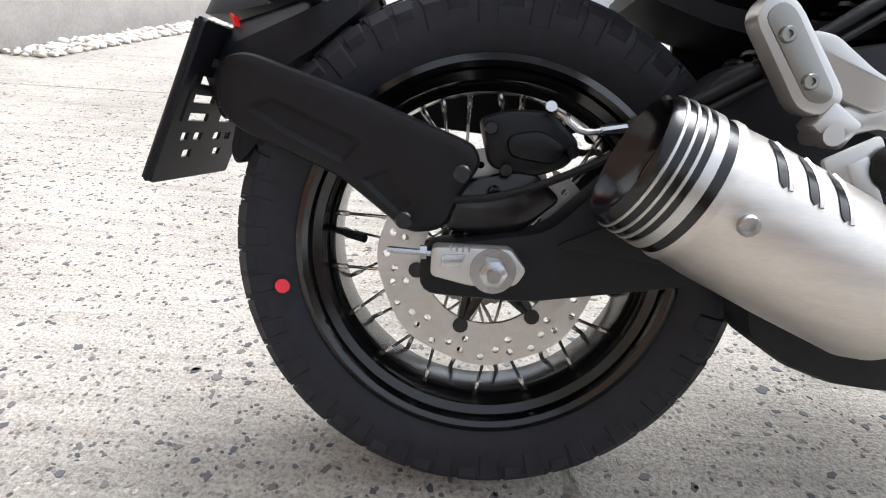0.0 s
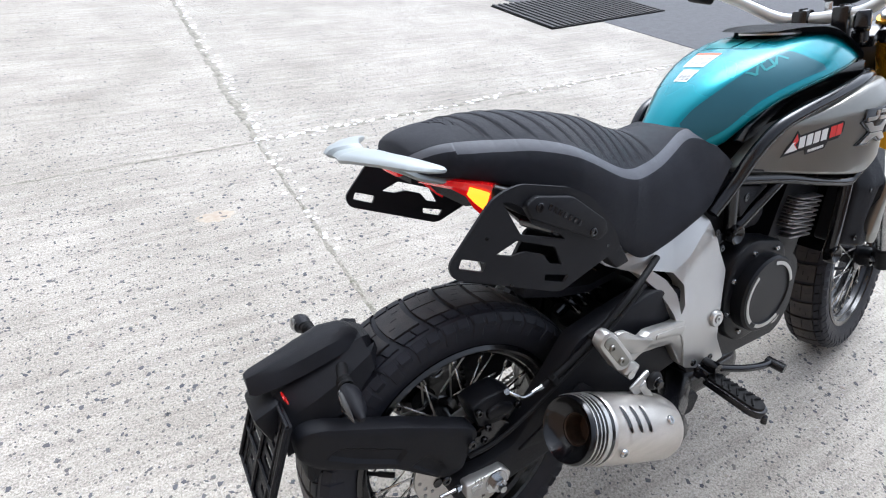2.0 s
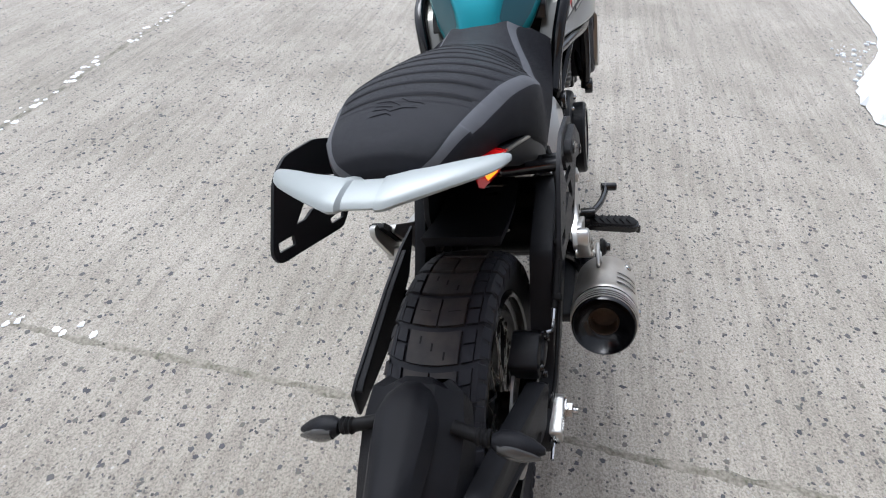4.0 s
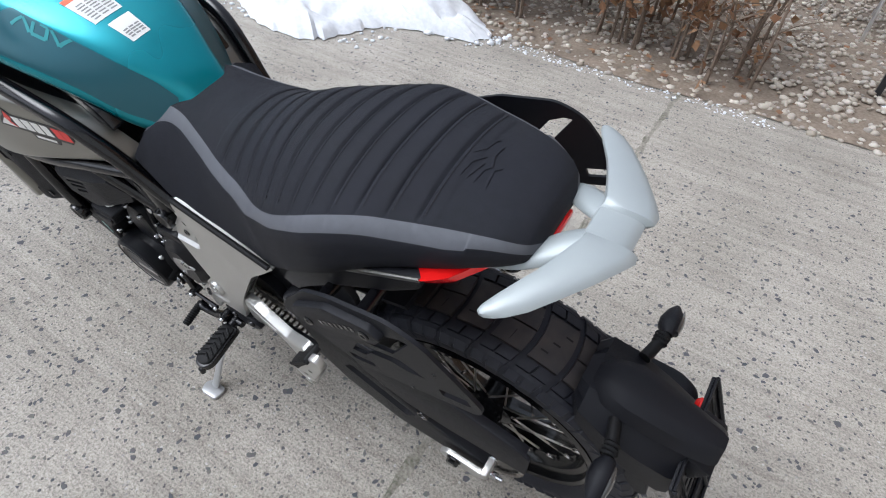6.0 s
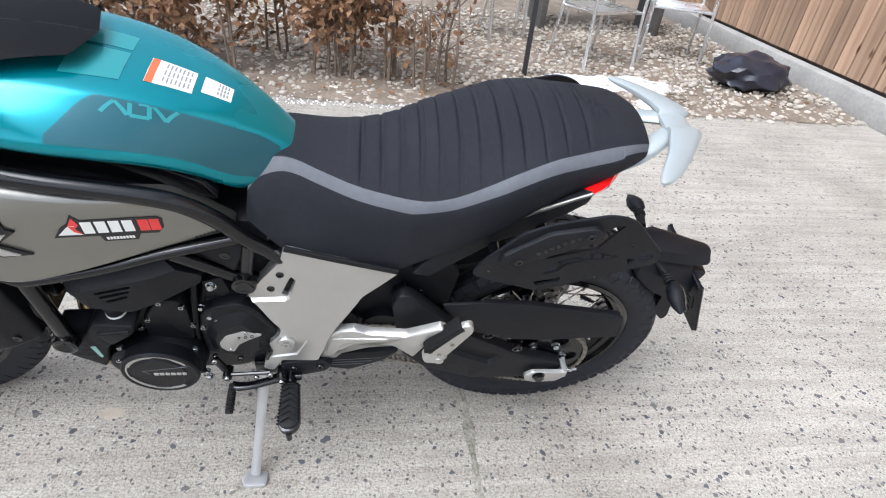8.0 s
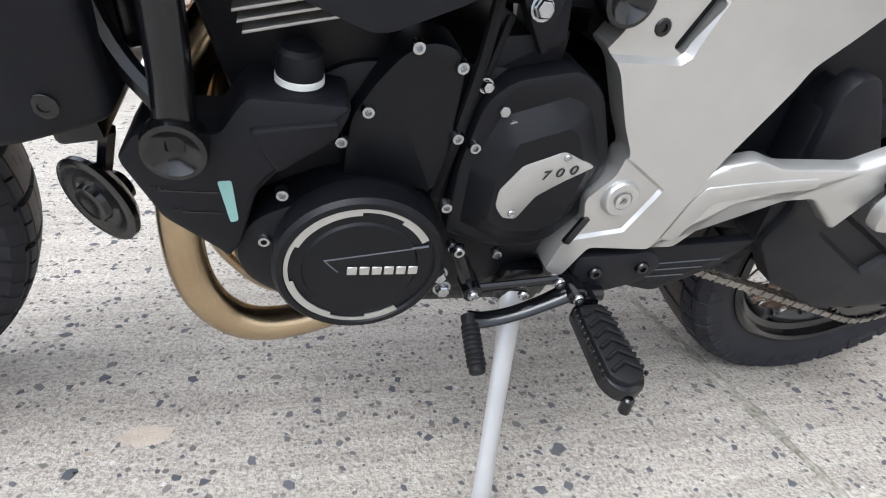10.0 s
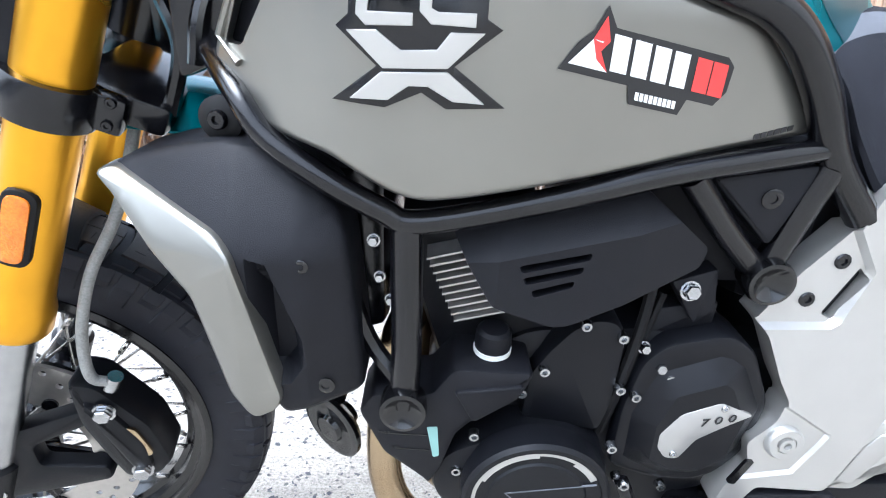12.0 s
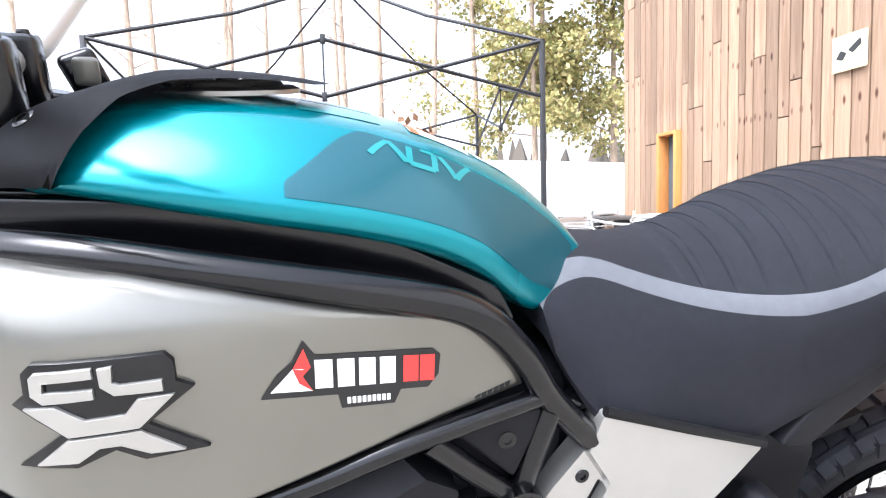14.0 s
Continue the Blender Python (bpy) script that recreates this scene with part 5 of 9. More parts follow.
# ---- frame ----
for s in (-1, 1):
    bm = bmesh.new()
    tube(bm, [(1.165, s * 0.045, 0.885), (1.11, s * 0.115, 0.902), (1.00, s * 0.168, 0.908), (0.885, s * 0.178, 0.890), (0.765, s * 0.172, 0.864), (0.708, s * 0.166, 0.842), (0.664, s * 0.155, 0.797), (0.628, s * 0.145, 0.742), (0.580, s * 0.138, 0.690)], 0.0138, seg=14)
    tube(bm, [(1.17, s * 0.045, 0.84), (1.135, s * 0.115, 0.808), (1.098, s * 0.165, 0.778), (1.074, s * 0.182, 0.750), (1.033, s * 0.192, 0.724), (0.989, s * 0.194, 0.701), (0.958, s * 0.194, 0.692), (0.852, s * 0.186, 0.713), (0.761, s * 0.172, 0.733), (0.637, s * 0.148, 0.750)], 0.0098, seg=12)
    tube(bm, [(0.970, s * 0.190, 0.695), (0.968, s * 0.190, 0.58), (0.970, s * 0.186, 0.51)], 0.0135, seg=12)
    tube(bm, [(1.05, s * 0.15, 0.72), (1.01, s * 0.165, 0.58), (0.975, s * 0.18, 0.53)], 0.0085, seg=8)
    tube(bm, [(0.748, s * 0.165, 0.728), (0.70, s * 0.150, 0.676), (0.650, s * 0.138, 0.628)], 0.0115, seg=10)
    tube(bm, [(0.628, s * 0.145, 0.735), (0.640, s * 0.140, 0.68), (0.650, s * 0.136, 0.625)], 0.013, seg=10)
    tube(bm, [(0.66, s * 0.13, 0.63), (0.60, s * 0.12, 0.60)], 0.012, seg=10)
    tube(bm, [(0.60, s * 0.12, 0.72), (0.40, s * 0.10, 0.76), (0.10, s * 0.085, 0.83)], 0.012, seg=10)
    part("frame_side", bm, M_SATIN, bike, "black tubular frame")
    for c in ((0.970, 0.205, 0.512), (0.650, 0.158, 0.630)):
        bm = bmesh.new()
        lathe(bm, [(0, -0.02), (0.021, -0.02), (0.022, -0.006), (0.0205, 0.0), (0.017, 0.001), (0.006, -0.008), (0, -0.008)], (c[0], s * c[1], c[2]), (0, s, 0), 28)
        part("frame_cap", bm, M_GLOSS, bike, "round black frame plug")
    bm = bmesh.new()
    slab(bm, rounded([(0.724, 0.722), (0.632, 0.738), (0.660, 0.662)], 0.008), xz(0.150, s), 0.02, 0.004)
    tc_ = part("triangle_cover", bm, M_BLACK, bike, "black triangular frame cover")
    bolt(tc_, (0.670, s * 0.150, 0.707), (0, s, 0), 0.009, 0.002, M_SATIN)
    # cast silver frame plate: a broad face, a facet folded back towards the seat, two stepped pockets
    if s > 0:
        outl = rounded([(0.574, 0.722), (0.374, 0.652), (0.407, 0.622), (0.443, 0.592), (0.463, 0.557), (0.495, 0.502), (0.511, 0.468), (0.522, 0.428), (0.534, 0.398), (0.606, 0.401), (0.626, 0.364), (0.646, 0.372), (0.638, 0.404), (0.618, 0.424), (0.627, 0.455), (0.603, 0.481), (0.598, 0.504), (0.614, 0.530), (0.636, 0.576), (0.653, 0.594), (0.585, 0.682)], 0.006, 3)
        fold = ((0.571, 0.712), (0.463, 0.585))
        back = beyond(fold[1], fold[0])
        hole = []
    else:
        outl = rounded([(0.552, 0.712), (0.521, 0.714), (0.383, 0.650), (0.325, 0.652), (0.318, 0.640), (0.395, 0.606), (0.438, 0.560), (0.476, 0.482), (0.494, 0.440), (0.500, 0.372), (0.585, 0.338), (0.630, 0.350), (0.604, 0.407), (0.606, 0.461), (0.622, 0.560), (0.592, 0.630), (0.575, 0.680)], 0.006, 3)
        fold = ((0.548, 0.700), (0.500, 0.596))
        back = beyond(fold[1], fold[0])
        hole = [rounded([(0.425, 0.606), (0.470, 0.594), (0.494, 0.562), (0.497, 0.518), (0.486, 0.500), (0.473, 0.551), (0.454, 0.582)], 0.004, 2)]
    upper = [(0.590, 0.690), (0.559, 0.643), (0.573, 0.592), (0.582, 0.585), (0.660, 0.582)]
    lower = [(0.602, 0.503), (0.548, 0.470), (0.573, 0.420), (0.655, 0.405), (0.640, 0.470)]
    in_up, in_low = inside(upper, 0.004), inside(lower, 0.003)

    def plate_y(x, z, s=s, back=back, in_up=in_up, in_low=in_low):
        y = float(np.interp(z, (0.34, 0.46, 0.60, 0.72), (0.176, 0.170, 0.154, 0.150)))
        y -= (0.11 if s > 0 else 0.30) * min(back(x, z), 0.14)
        if s < 0:
            y -= 0.8 * max(0.0, z - 0.660)
        if s > 0:
            y -= 0.007 * in_up(x, z) + 0.0035 * in_low(x, z)
        return y
    bm = bmesh.new()
    bars = hole if s < 0 else [rounded([(0.569, 0.645), (0.561, 0.636), (0.579, 0.591), (0.590, 0.597)], 0.003, 2)]
    shaped(bm, outl, plate_y, s, 0.030, 0.004, holes=bars, cuts=[fold, ((0, 0.46), (1, 0.46)), ((0, 0.60), (1, 0.60))] + (step_cuts(upper, 0.004) + step_cuts(lower, 0.003) if s > 0 else []))
    pl = part("frame_plate", bm, M_ALU, bike, "cast silver frame plate", smooth=24)
    mod = pl.modifiers.new("edge", 'BEVEL')
    mod.width, mod.segments, mod.limit_method, mod.angle_limit = 0.0035, 3, 'ANGLE', radians(50)
    # black block close behind the slot, standing in for the shade inside
    bm = bmesh.new()
    box(bm, (0.575, s * 0.132, 0.617), (0.044, 0.012, 0.070))
    part("slot_shade_block", bm, M_RUBBER, pl, "black block standing in for the shade in the slot")
    if s > 0:
        bm = bmesh.new()
        tube(bm, [(0.572, 0.148, 0.724), (0.478, 0.146, 0.692), (0.378, 0.144, 0.660)], 0.0055, seg=8, smooth=False)
        part("rubber_trim", bm, M_RUBBER, pl, "black rubber strip under the seat edge")
        # black strip on the plate's rear wall, in place of a shaded recess
        bm = bmesh.new()
        slab(bm, rounded([(0.0, -0.005), (1.0, -0.005), (1.0, 0.006), (0.0, 0.006)], 0.003, 2), lambda u, v, d: (0.4645 + 0.0285 * u - 0.0012 + d, plate_y(0.4645 + 0.0285 * u, 0.555 - 0.049 * u) - 0.015 + v, 0.555 - 0.049 * u - 0.0008), 0.002, 0.0)
        part("recess_shade_strip", bm, M_RUBBER, pl, "black strip standing in for a shaded recess in the rear wall")
    for x, z in ((0.587, 0.650), (0.607, 0.611)):
        bolt(pl, (x, s * (plate_y(x, z) - 0.001), z), (0, s, 0.1), 0.0075, 0.003, M_SATIN)
    bm = bmesh.new()
    py_ = plate_y(0.592, 0.459)
    lathe(bm, [(0.019, 0), (0.019, 0.004), (0.0165, 0.007), (0.010, 0.007), (0.010, 0.005), (0, 0.005)], (0.592, s * py_, 0.459), (0, s, 0.1), 28)
    lathe(bm, [(0.008, 0.005), (0.008, 0.009), (0.004, 0.009), (0.003, 0.005), (0, 0.005)], (0.592, s * py_, 0.459), (0, s, 0.1), 14)
    part("pivot_cap", bm, M_ALU, pl, "silver swingarm pivot cap")
    # passenger peg arm
    bm = bmesh.new()
    arm_y = lambda u: 0.196 - 0.17 * (u - 0.33)
    if s > 0:
        arm_line = [(0.530, 0.388), (0.522, 0.450), (0.505, 0.484), (0.488, 0.498), (0.457, 0.510), (0.432, 0.504), (0.355, 0.514), (0.291, 0.558), (0.276, 0.550), (0.315, 0.492), (0.337, 0.440), (0.380, 0.474), (0.459, 0.456), (0.497, 0.394)]
    else:
        arm_line = [(0.535, 0.400), (0.522, 0.468), (0.510, 0.487), (0.492, 0.489), (0.450, 0.494), (0.366, 0.514), (0.318, 0.502), (0.290, 0.486), (0.300, 0.466), (0.344, 0.478), (0.401, 0.464), (0.449, 0.448), (0.492, 0.381), (0.503, 0.378)]
    slab(bm, rounded(arm_line, 0.006, 3), lambda u, v, d: (u, s * (arm_y(u) - d), v), 0.020, 0.005)
    pa_ = part("passenger_peg_arm", bm, M_ALU, pl, "silver passenger footpeg arm")
    bm = bmesh.new()
    if s > 0:
        slab(bm, rounded([(0.273, 0.572), (0.264, 0.562), (0.298, 0.512), (0.309, 0.516)], 0.003, 2), xz(0.208), 0.010, 0.002)
    else:
        slab(bm, rounded([(0.366, 0.506), (0.323, 0.527), (0.287, 0.552), (0.266, 0.555), (0.262, 0.546), (0.300, 0.500), (0.33, 0.490)], 0.006, 3), xz(0.203, s), 0.010, 0.003)
    part("peg_stop", bm, M_RUBBER if s > 0 else M_ALU, pa_)
    bm = bmesh.new()
    slab(bm, rounded([(0.519, 0.405), (0.507, 0.455), (0.498, 0.473), (0.459, 0.484), (0.391, 0.500), (0.388, 0.488), (0.452, 0.470), (0.484, 0.456), (0.503, 0.404)], 0.004), lambda u, v, d: (u, s * (arm_y(u) + 0.0016 - d), v), 0.003, 0.001)
    part("cast_relief", bm, M_ALU, pa_)
    bm = bmesh.new()
    if s > 0:
        slab(bm, rounded([(0.230, 0.570), (0.236, 0.592), (0.252, 0.590), (0.310, 0.512), (0.324, 0.480), (0.316, 0.456), (0.288, 0.454)], 0.010, 3), xz(0.218, s), 0.014, 0.004)
    else:
        slab(bm, rounded([(0.207, 0.560), (0.222, 0.582), (0.243, 0.574), (0.296, 0.502), (0.286, 0.484), (0.258, 0.486)], 0.012, 3), xz(0.218, s), 0.020, 0.005)
    peg = part("passenger_peg", bm, M_ALU, pl, "folded silver passenger footpeg")
    if s < 0:
        bm = bmesh.new()
        slab(bm, rounded([(0.216, 0.560), (0.228, 0.572), (0.240, 0.566), (0.284, 0.503), (0.278, 0.494), (0.262, 0.496)], 0.008, 3), xz(0.2195, s), 0.004, 0.0008)
        part("inlay", bm, M_GREY, peg)
    if s > 0:
        bm = bmesh.new()
        slab(bm, rounded([(0.322, 0.502), (0.312, 0.524), (0.262, 0.586), (0.250, 0.581), (0.300, 0.508), (0.306, 0.496)], 0.003, 2), xz(0.221), 0.030, 0.003)
        for i in range(7):
            t = i / 6
            box(bm, (0.310 - 0.050 * t, 0.2215, 0.516 + 0.062 * t), (0.006, 0.004, 0.020), Euler((0, 0.68 + 1.57, 0)).to_matrix(), 0.001, 1)
        part("rubber_pad", bm, M_RUBBER, peg, "black ribbed rubber pad")
    for x, z in ((0.236, 0.546), (0.261, 0.511)) if s < 0 else ((0.268, 0.528), (0.290, 0.492)):
        bolt(peg, (x, s * 0.2192, z), (0, s, 0), 0.007 if s < 0 else 0.0045, 0.004 if s < 0 else 0.001, M_GREY)
    bm = bmesh.new()
    box(bm, (0.292, s * 0.205, 0.478), (0.034, 0.030, 0.028), Euler((0, 0.6, 0)).to_matrix(), 0.005)
    rod(bm, (0.288, s * 0.186, 0.470), (0.288, s * 0.222, 0.470), 0.009, seg=12)
    part("peg_hinge", bm, M_ALU, peg)

# ---- engine ----
M_700 = material("brushed_plate", (0.46, 0.455, 0.44), 0.35, 0.7, vary=0.05, scale=60)
M_FIN = material("machined_fin", (0.42, 0.41, 0.40), 0.35, 0.8, vary=0.1, scale=60)
M_GREEN = material("coolant_window", (0.25, 0.45, 0.42), 0.3, vary=0.1)
M_STAND = material("silver_stand_paint", (0.46, 0.465, 0.47), 0.35, 0.6, vary=0.06, scale=30)
M_HOSE = material("grey_braided_hose", (0.22, 0.22, 0.21), 0.5, vary=0.3, scale=500)

bm = bmesh.new()
slab(bm, rounded([(0.60, 0.52), (0.61, 0.36), (0.70, 0.30), (0.90, 0.30), (0.945, 0.36), (0.95, 0.48), (0.86, 0.56), (0.70, 0.57)], 0.03), xz(0.135), 0.27, 0.02)
engine = part("engine_block", bm, M_CASE, bike, "black engine crankcase")
bm = bmesh.new()
slab(bm, rounded([(0.80, 0.52), (0.93, 0.48), (0.985, 0.66), (0.86, 0.70), (0.83, 0.62)], 0.02), xz(0.125), 0.25, 0.015)
part("cylinder_head", bm, M_CASE, engine)
for i in range(10):
    x0, z0 = 0.944 - i * 0.0030, 0.641 - i * 0.0070
    bm = bmesh.new()
    slab(bm, [(x0 + 0.010, z0 - 0.003), (x0 - 0.075, z0 + 0.020), (x0 - 0.075, z0 + 0.0222), (x0 + 0.010, z0 - 0.0005)], xz(0.152), 0.30, 0.0006)
    part("cooling_fin", bm, M_FIN, engine, "bright-edged cooling fin")
# slotted cover: a slanting upper face over a flat lower one
cov = rounded([(0.936, 0.680), (0.918, 0.686), (0.774, 0.711), (0.715, 0.663), (0.719, 0.645), (0.784, 0.619), (0.832, 0.598), (0.846, 0.597), (0.899, 0.618)], 0.005)
cov_up = beyond((0.792, 0.681), (0.896, 0.660))
slot_shade_m = material("slot_shade_black", (0.001, 0.001, 0.001), 0.9, spec=0.0)
for s in (1,):
    def cov_y(u, v):
        up = max(0.0, cov_up(u, v))
        y = 0.174 + 0.11 * (u - 0.72)
        nose = max(0.0, u - 0.896)
        tail = max(0.0, 0.786 - u) if v > 0.60 else 0.0
        return y - 0.95 * min(up, 0.05) - 0.35 * nose - 0.22 * tail
    bars = [rounded([a, b, (b[0] + 0.001, b[1] - 0.0066), (a[0] - 0.003, a[1] - 0.0066)], 0.003, 3) for a, b in (((0.880, 0.656), (0.821, 0.667)), ((0.876, 0.645), (0.826, 0.655)), ((0.868, 0.633), (0.832, 0.642)))]
    bm = bmesh.new()
    shaped(bm, cov, cov_y, s, 0.03, holes=bars, cuts=[((0.896, 0.660), (0.792, 0.681)), ((0.896, 0.0), (0.896, 1.0)), ((0.786, 0.0), (0.786, 1.0))])
    cv = part("head_cover", bm, M_BLACK, bike, "black cover with three slots", smooth=14)
    mod = cv.modifiers.new("edge", 'BEVEL')
    mod.width, mod.segments, mod.limit_method, mod.angle_limit = 0.003, 2, 'ANGLE', radians(20)
    # near-black block behind the slots: their inner shade put into its colour
    bm = bmesh.new()
    box(bm, (0.845, s * 0.150, 0.638), (0.10, 0.012, 0.07))
    part("cover_shade_block", bm, slot_shade_m, cv, "near-black block standing in for the shade behind the slots")
# alternator cover, left
AC = Vector((0.838, 0, 0.401))
bm = bmesh.new()
slab(bm, rounded([(0.945, 0.40), (0.93, 0.435), (0.86, 0.468), (0.80, 0.462), (0.762, 0.430), (0.758, 0.37), (0.80, 0.325), (0.87, 0.322), (0.935, 0.365)], 0.02), xz(0.176), 0.07, 0.012)
lathe(bm, [(0.0735, -0.03), (0.0735, -0.004), (0.070, 0.0), (0.065, 0.0)], (AC.x, 0.201, AC.z), (0, 1, 0), 56)
lathe(bm, [(0.066, 0.0), (0.064, -0.003), (0.050, -0.003), (0.048, -0.001), (0, -0.001)], (AC.x, 0.201, AC.z), (0, 1, 0), 56)
alt = part("alternator_cover", bm, M_CASE, engine, "black round alternator cover")
for a0, a1, rin_ in ((0.52, 1.02, 0.0575), (1.02, 1.62, 0.0605), (1.62, 2.70, 0.0575), (2.70, 3.35, 0.0605), (3.35, 4.30, 0.0575), (4.30, 4.85, 0.0605), (4.85, 5.35, 0.0575)):
    bm = bmesh.new()
    lathe(bm, [(0.0640, 0.0), (0.0640, 0.0012), (rin_, 0.0012), (rin_, 0.0)], (AC.x, 0.1985, AC.z), (0, 1, 0), 14, a0=a0, a1=a1)
    part("silver_arc", bm, M_ALU, alt, "machined silver arc")
for i in range(6):
    x = 0.8455 - i * 0.0106
    bm = bmesh.new()
    box(bm, (x, 0.2005, 0.4000), (0.0086, 0.0016, 0.0090), None, 0.0006, 1)
    part("raised_bar", bm, M_ALU, alt, "silver raised bar")
bm = bmesh.new()
slab(bm, [(0.868, 0.4125), (0.782, 0.4268), (0.782, 0.4258), (0.868, 0.4112), (0.857, 0.3990), (0.858, 0.3985), (0.870, 0.4118)], xz(0.2006), 0.002, 0.0)
part("machined_line", bm, M_STRIPE, alt)
# valve drive cover and sprocket cover
bm = bmesh.new()
slab(bm, rounded([(0.852, 0.520), (0.836, 0.548), (0.816, 0.574), (0.796, 0.586), (0.772, 0.582), (0.763, 0.560), (0.764, 0.484), (0.772, 0.448), (0.856, 0.464)], 0.010), xz(0.155), 0.04, 0.009)
vc = part("valve_drive_cover", bm, M_CASE, engine, "black engine side cover")
for x, z in ((0.806, 0.580), (0.770, 0.568), (0.838, 0.527), (0.762, 0.508), (0.857, 0.500), (0.902, 0.462), (0.917, 0.415), (0.766, 0.452)):
    bolt(vc, (x, 0.152 if z > 0.48 else 0.172, z), (0, 1, 0), 0.0058, 0.008, M_CHROME)
spc = rounded([(0.755, 0.405), (0.755, 0.480), (0.744, 0.540), (0.724, 0.560), (0.667, 0.574), (0.640, 0.556), (0.610, 0.494), (0.618, 0.430), (0.640, 0.398), (0.662, 0.386), (0.705, 0.388)], 0.012)
dome = [(0.742, 0.420), (0.744, 0.478), (0.728, 0.528), (0.668, 0.552), (0.646, 0.538), (0.620, 0.490), (0.628, 0.432), (0.660, 0.400), (0.705, 0.400)]
rise = inside(dome, 0.020)
bm = bmesh.new()
shaped(bm, spc, lambda x, z: 0.155 + 0.016 * rise(x, z), 1, 0.05, 0.005, cuts=step_cuts(dome, 0.020))
sc = part("sprocket_cover", bm, M_CASE, engine, "black front sprocket cover", smooth=30)
bm = bmesh.new()
slab(bm, rounded([(0.719, 0.466), (0.703, 0.492), (0.668, 0.508), (0.634, 0.494), (0.659, 0.478), (0.682, 0.461), (0.695, 0.435), (0.708, 0.436), (0.718, 0.449)], 0.004), xz(0.1715), 0.003, 0.0006)
plate7 = part("number_plate_cover", bm, M_700, sc, "silver plate with black numerals")
for x, z in ((0.664, 0.502), (0.701, 0.442)):
    bolt(plate7, (x, 0.1715, z), (0, 1, 0), 0.0038, 0.002, M_CHROME, seg=10)
mt = Matrix(((-1, 0, 0, 0.6675), (0, 0, 1, 0.1722), (0, 1, 0, 0.4865), (0, 0, 0, 1))) @ Matrix.Rotation(radians(14), 4, 'Z')
for dx_, ch in ((-0.0130, "7"), (0.0, "0"), (0.0130, "0")):
    text_part("numeral", ch, M_STKBLACK, plate7, mt @ Matrix.Translation((dx_, 0, 0)) @ Matrix.Diagonal((1.25, 0.95, 1, 1)), 0.0128, 0.0004, 0.25, "black numeral")
for x, z in ((0.716, 0.523), (0.744, 0.39), (0.695, 0.380), (0.745, 0.50)):
    bolt(sc, (x, 0.152, z), (0, 1, 0), 0.0058, 0.008, M_CHROME)
bm = bmesh.new()
slab(bm, rounded([(0.62, 0.44), (0.628, 0.44), (0.64, 0.41), (0.632, 0.408)], 0.002), xz(0.177), 0.004, 0.0)
part("worn_groove", bm, M_GLOSS, sc)
# coolant tank with cap and sight window
bm = bmesh.new()
slab(bm, rounded([(1.013, 0.490), (1.000, 0.512), (0.945, 0.515), (0.930, 0.538), (0.924, 0.544), (0.853, 0.542), (0.854, 0.532), (0.864, 0.510), (0.906, 0.482), (0.920, 0.465), (0.934, 0.416), (0.944, 0.398), (0.953, 0.408), (0.990, 0.440)], 0.006), xz(0.182), 0.06, 0.006)
slab(bm, rounded([(0.925, 0.521), (0.860, 0.531), (0.866, 0.515), (0.905, 0.485)], 0.006), xz(0.186), 0.006, 0.003)
ct = part("coolant_tank", bm, M_BLACK, bike, "black coolant tank with a white-collared cap")
bm = bmesh.new()
lathe(bm, [(0.017, 0), (0.0175, 0.004), (0.0165, 0.018), (0.013, 0.021), (0, 0.021)], (0.889, 0.150, 0.550), (0, 0.05, 1), 20)
part("cap", bm, M_BLACK, ct)
bm = bmesh.new()
lathe(bm, [(0.0, -0.004), (0.0180, -0.004), (0.0180, 0.001), (0.0, 0.001)], (0.889, 0.150, 0.549), (0, 0.05, 1), 20)
part("collar", bm, M_LABEL, ct, "white collar under the cap")
bm = bmesh.new()
slab(bm, rounded([(0.948, 0.476), (0.938, 0.477), (0.935, 0.440), (0.941, 0.438)], 0.002), xz(0.1828), 0.002, 0.0)
part("sight_window", bm, M_GREEN, ct, "greenish level window")
for z, x0 in ((0.466, 0.988), (0.447, 0.975)):
    bm = bmesh.new()
    slab(bm, [(x0, z), (0.945, z - 0.001), (0.945, z + 0.0002), (x0, z + 0.0012)], xz(0.1825), 0.001, 0.0)
    part("level_line", bm, M_GLOSS, ct)
mx = Matrix(((-1, 0, 0, 0.988), (0, 0, 1, 0.1823), (0, 1, 0, 0.4678), (0, 0, 0, 1)))
text_part("level_word", "MAX", M_GLOSS, ct, mx, 0.006, 0.0003)
mx = Matrix(((-1, 0, 0, 0.976), (0, 0, 1, 0.1823), (0, 1, 0, 0.4488), (0, 0, 0, 1)))
text_part("level_word", "MIN", M_GLOSS, ct, mx, 0.006, 0.0003)
# header pipes
for y0, dx, up in ((0.062, 0.0, 0.0), (0.000, -0.026, 0.026)):
    bm = bmesh.new()
    tube(bm, [(0.945, y0 * 0.8, 0.56), (0.982 + dx, y0, 0.50), (0.998 + dx, y0 + 0.012, 0.40), (0.997 + dx, y0 + 0.020, 0.30 + up * 0.5), (0.970 + dx, y0 + 0.025, 0.238 + up), (0.92 + dx * 0.5, y0 + 0.02, 0.208 + up * 0.7), (0.84, y0, 0.210), (0.76, y0 * 0.3, 0.225), (0.70, -0.02, 0.24)], 0.0205, seg=18)
    part("header_pipe", bm, M_BRONZE, bike, "bronze-tinted exhaust header pipe")
bm = bmesh.new()
tube(bm, [(0.72, -0.03, 0.24), (0.62, -0.07, 0.25), (0.52, -0.14, 0.28), (0.45, -0.19, 0.305), (0.38, -0.215, 0.325)], [0.04, 0.045, 0.036, 0.030, 0.032], seg=18)
part("mid_pipe", bm, M_SATIN, bike, "black exhaust mid pipe")
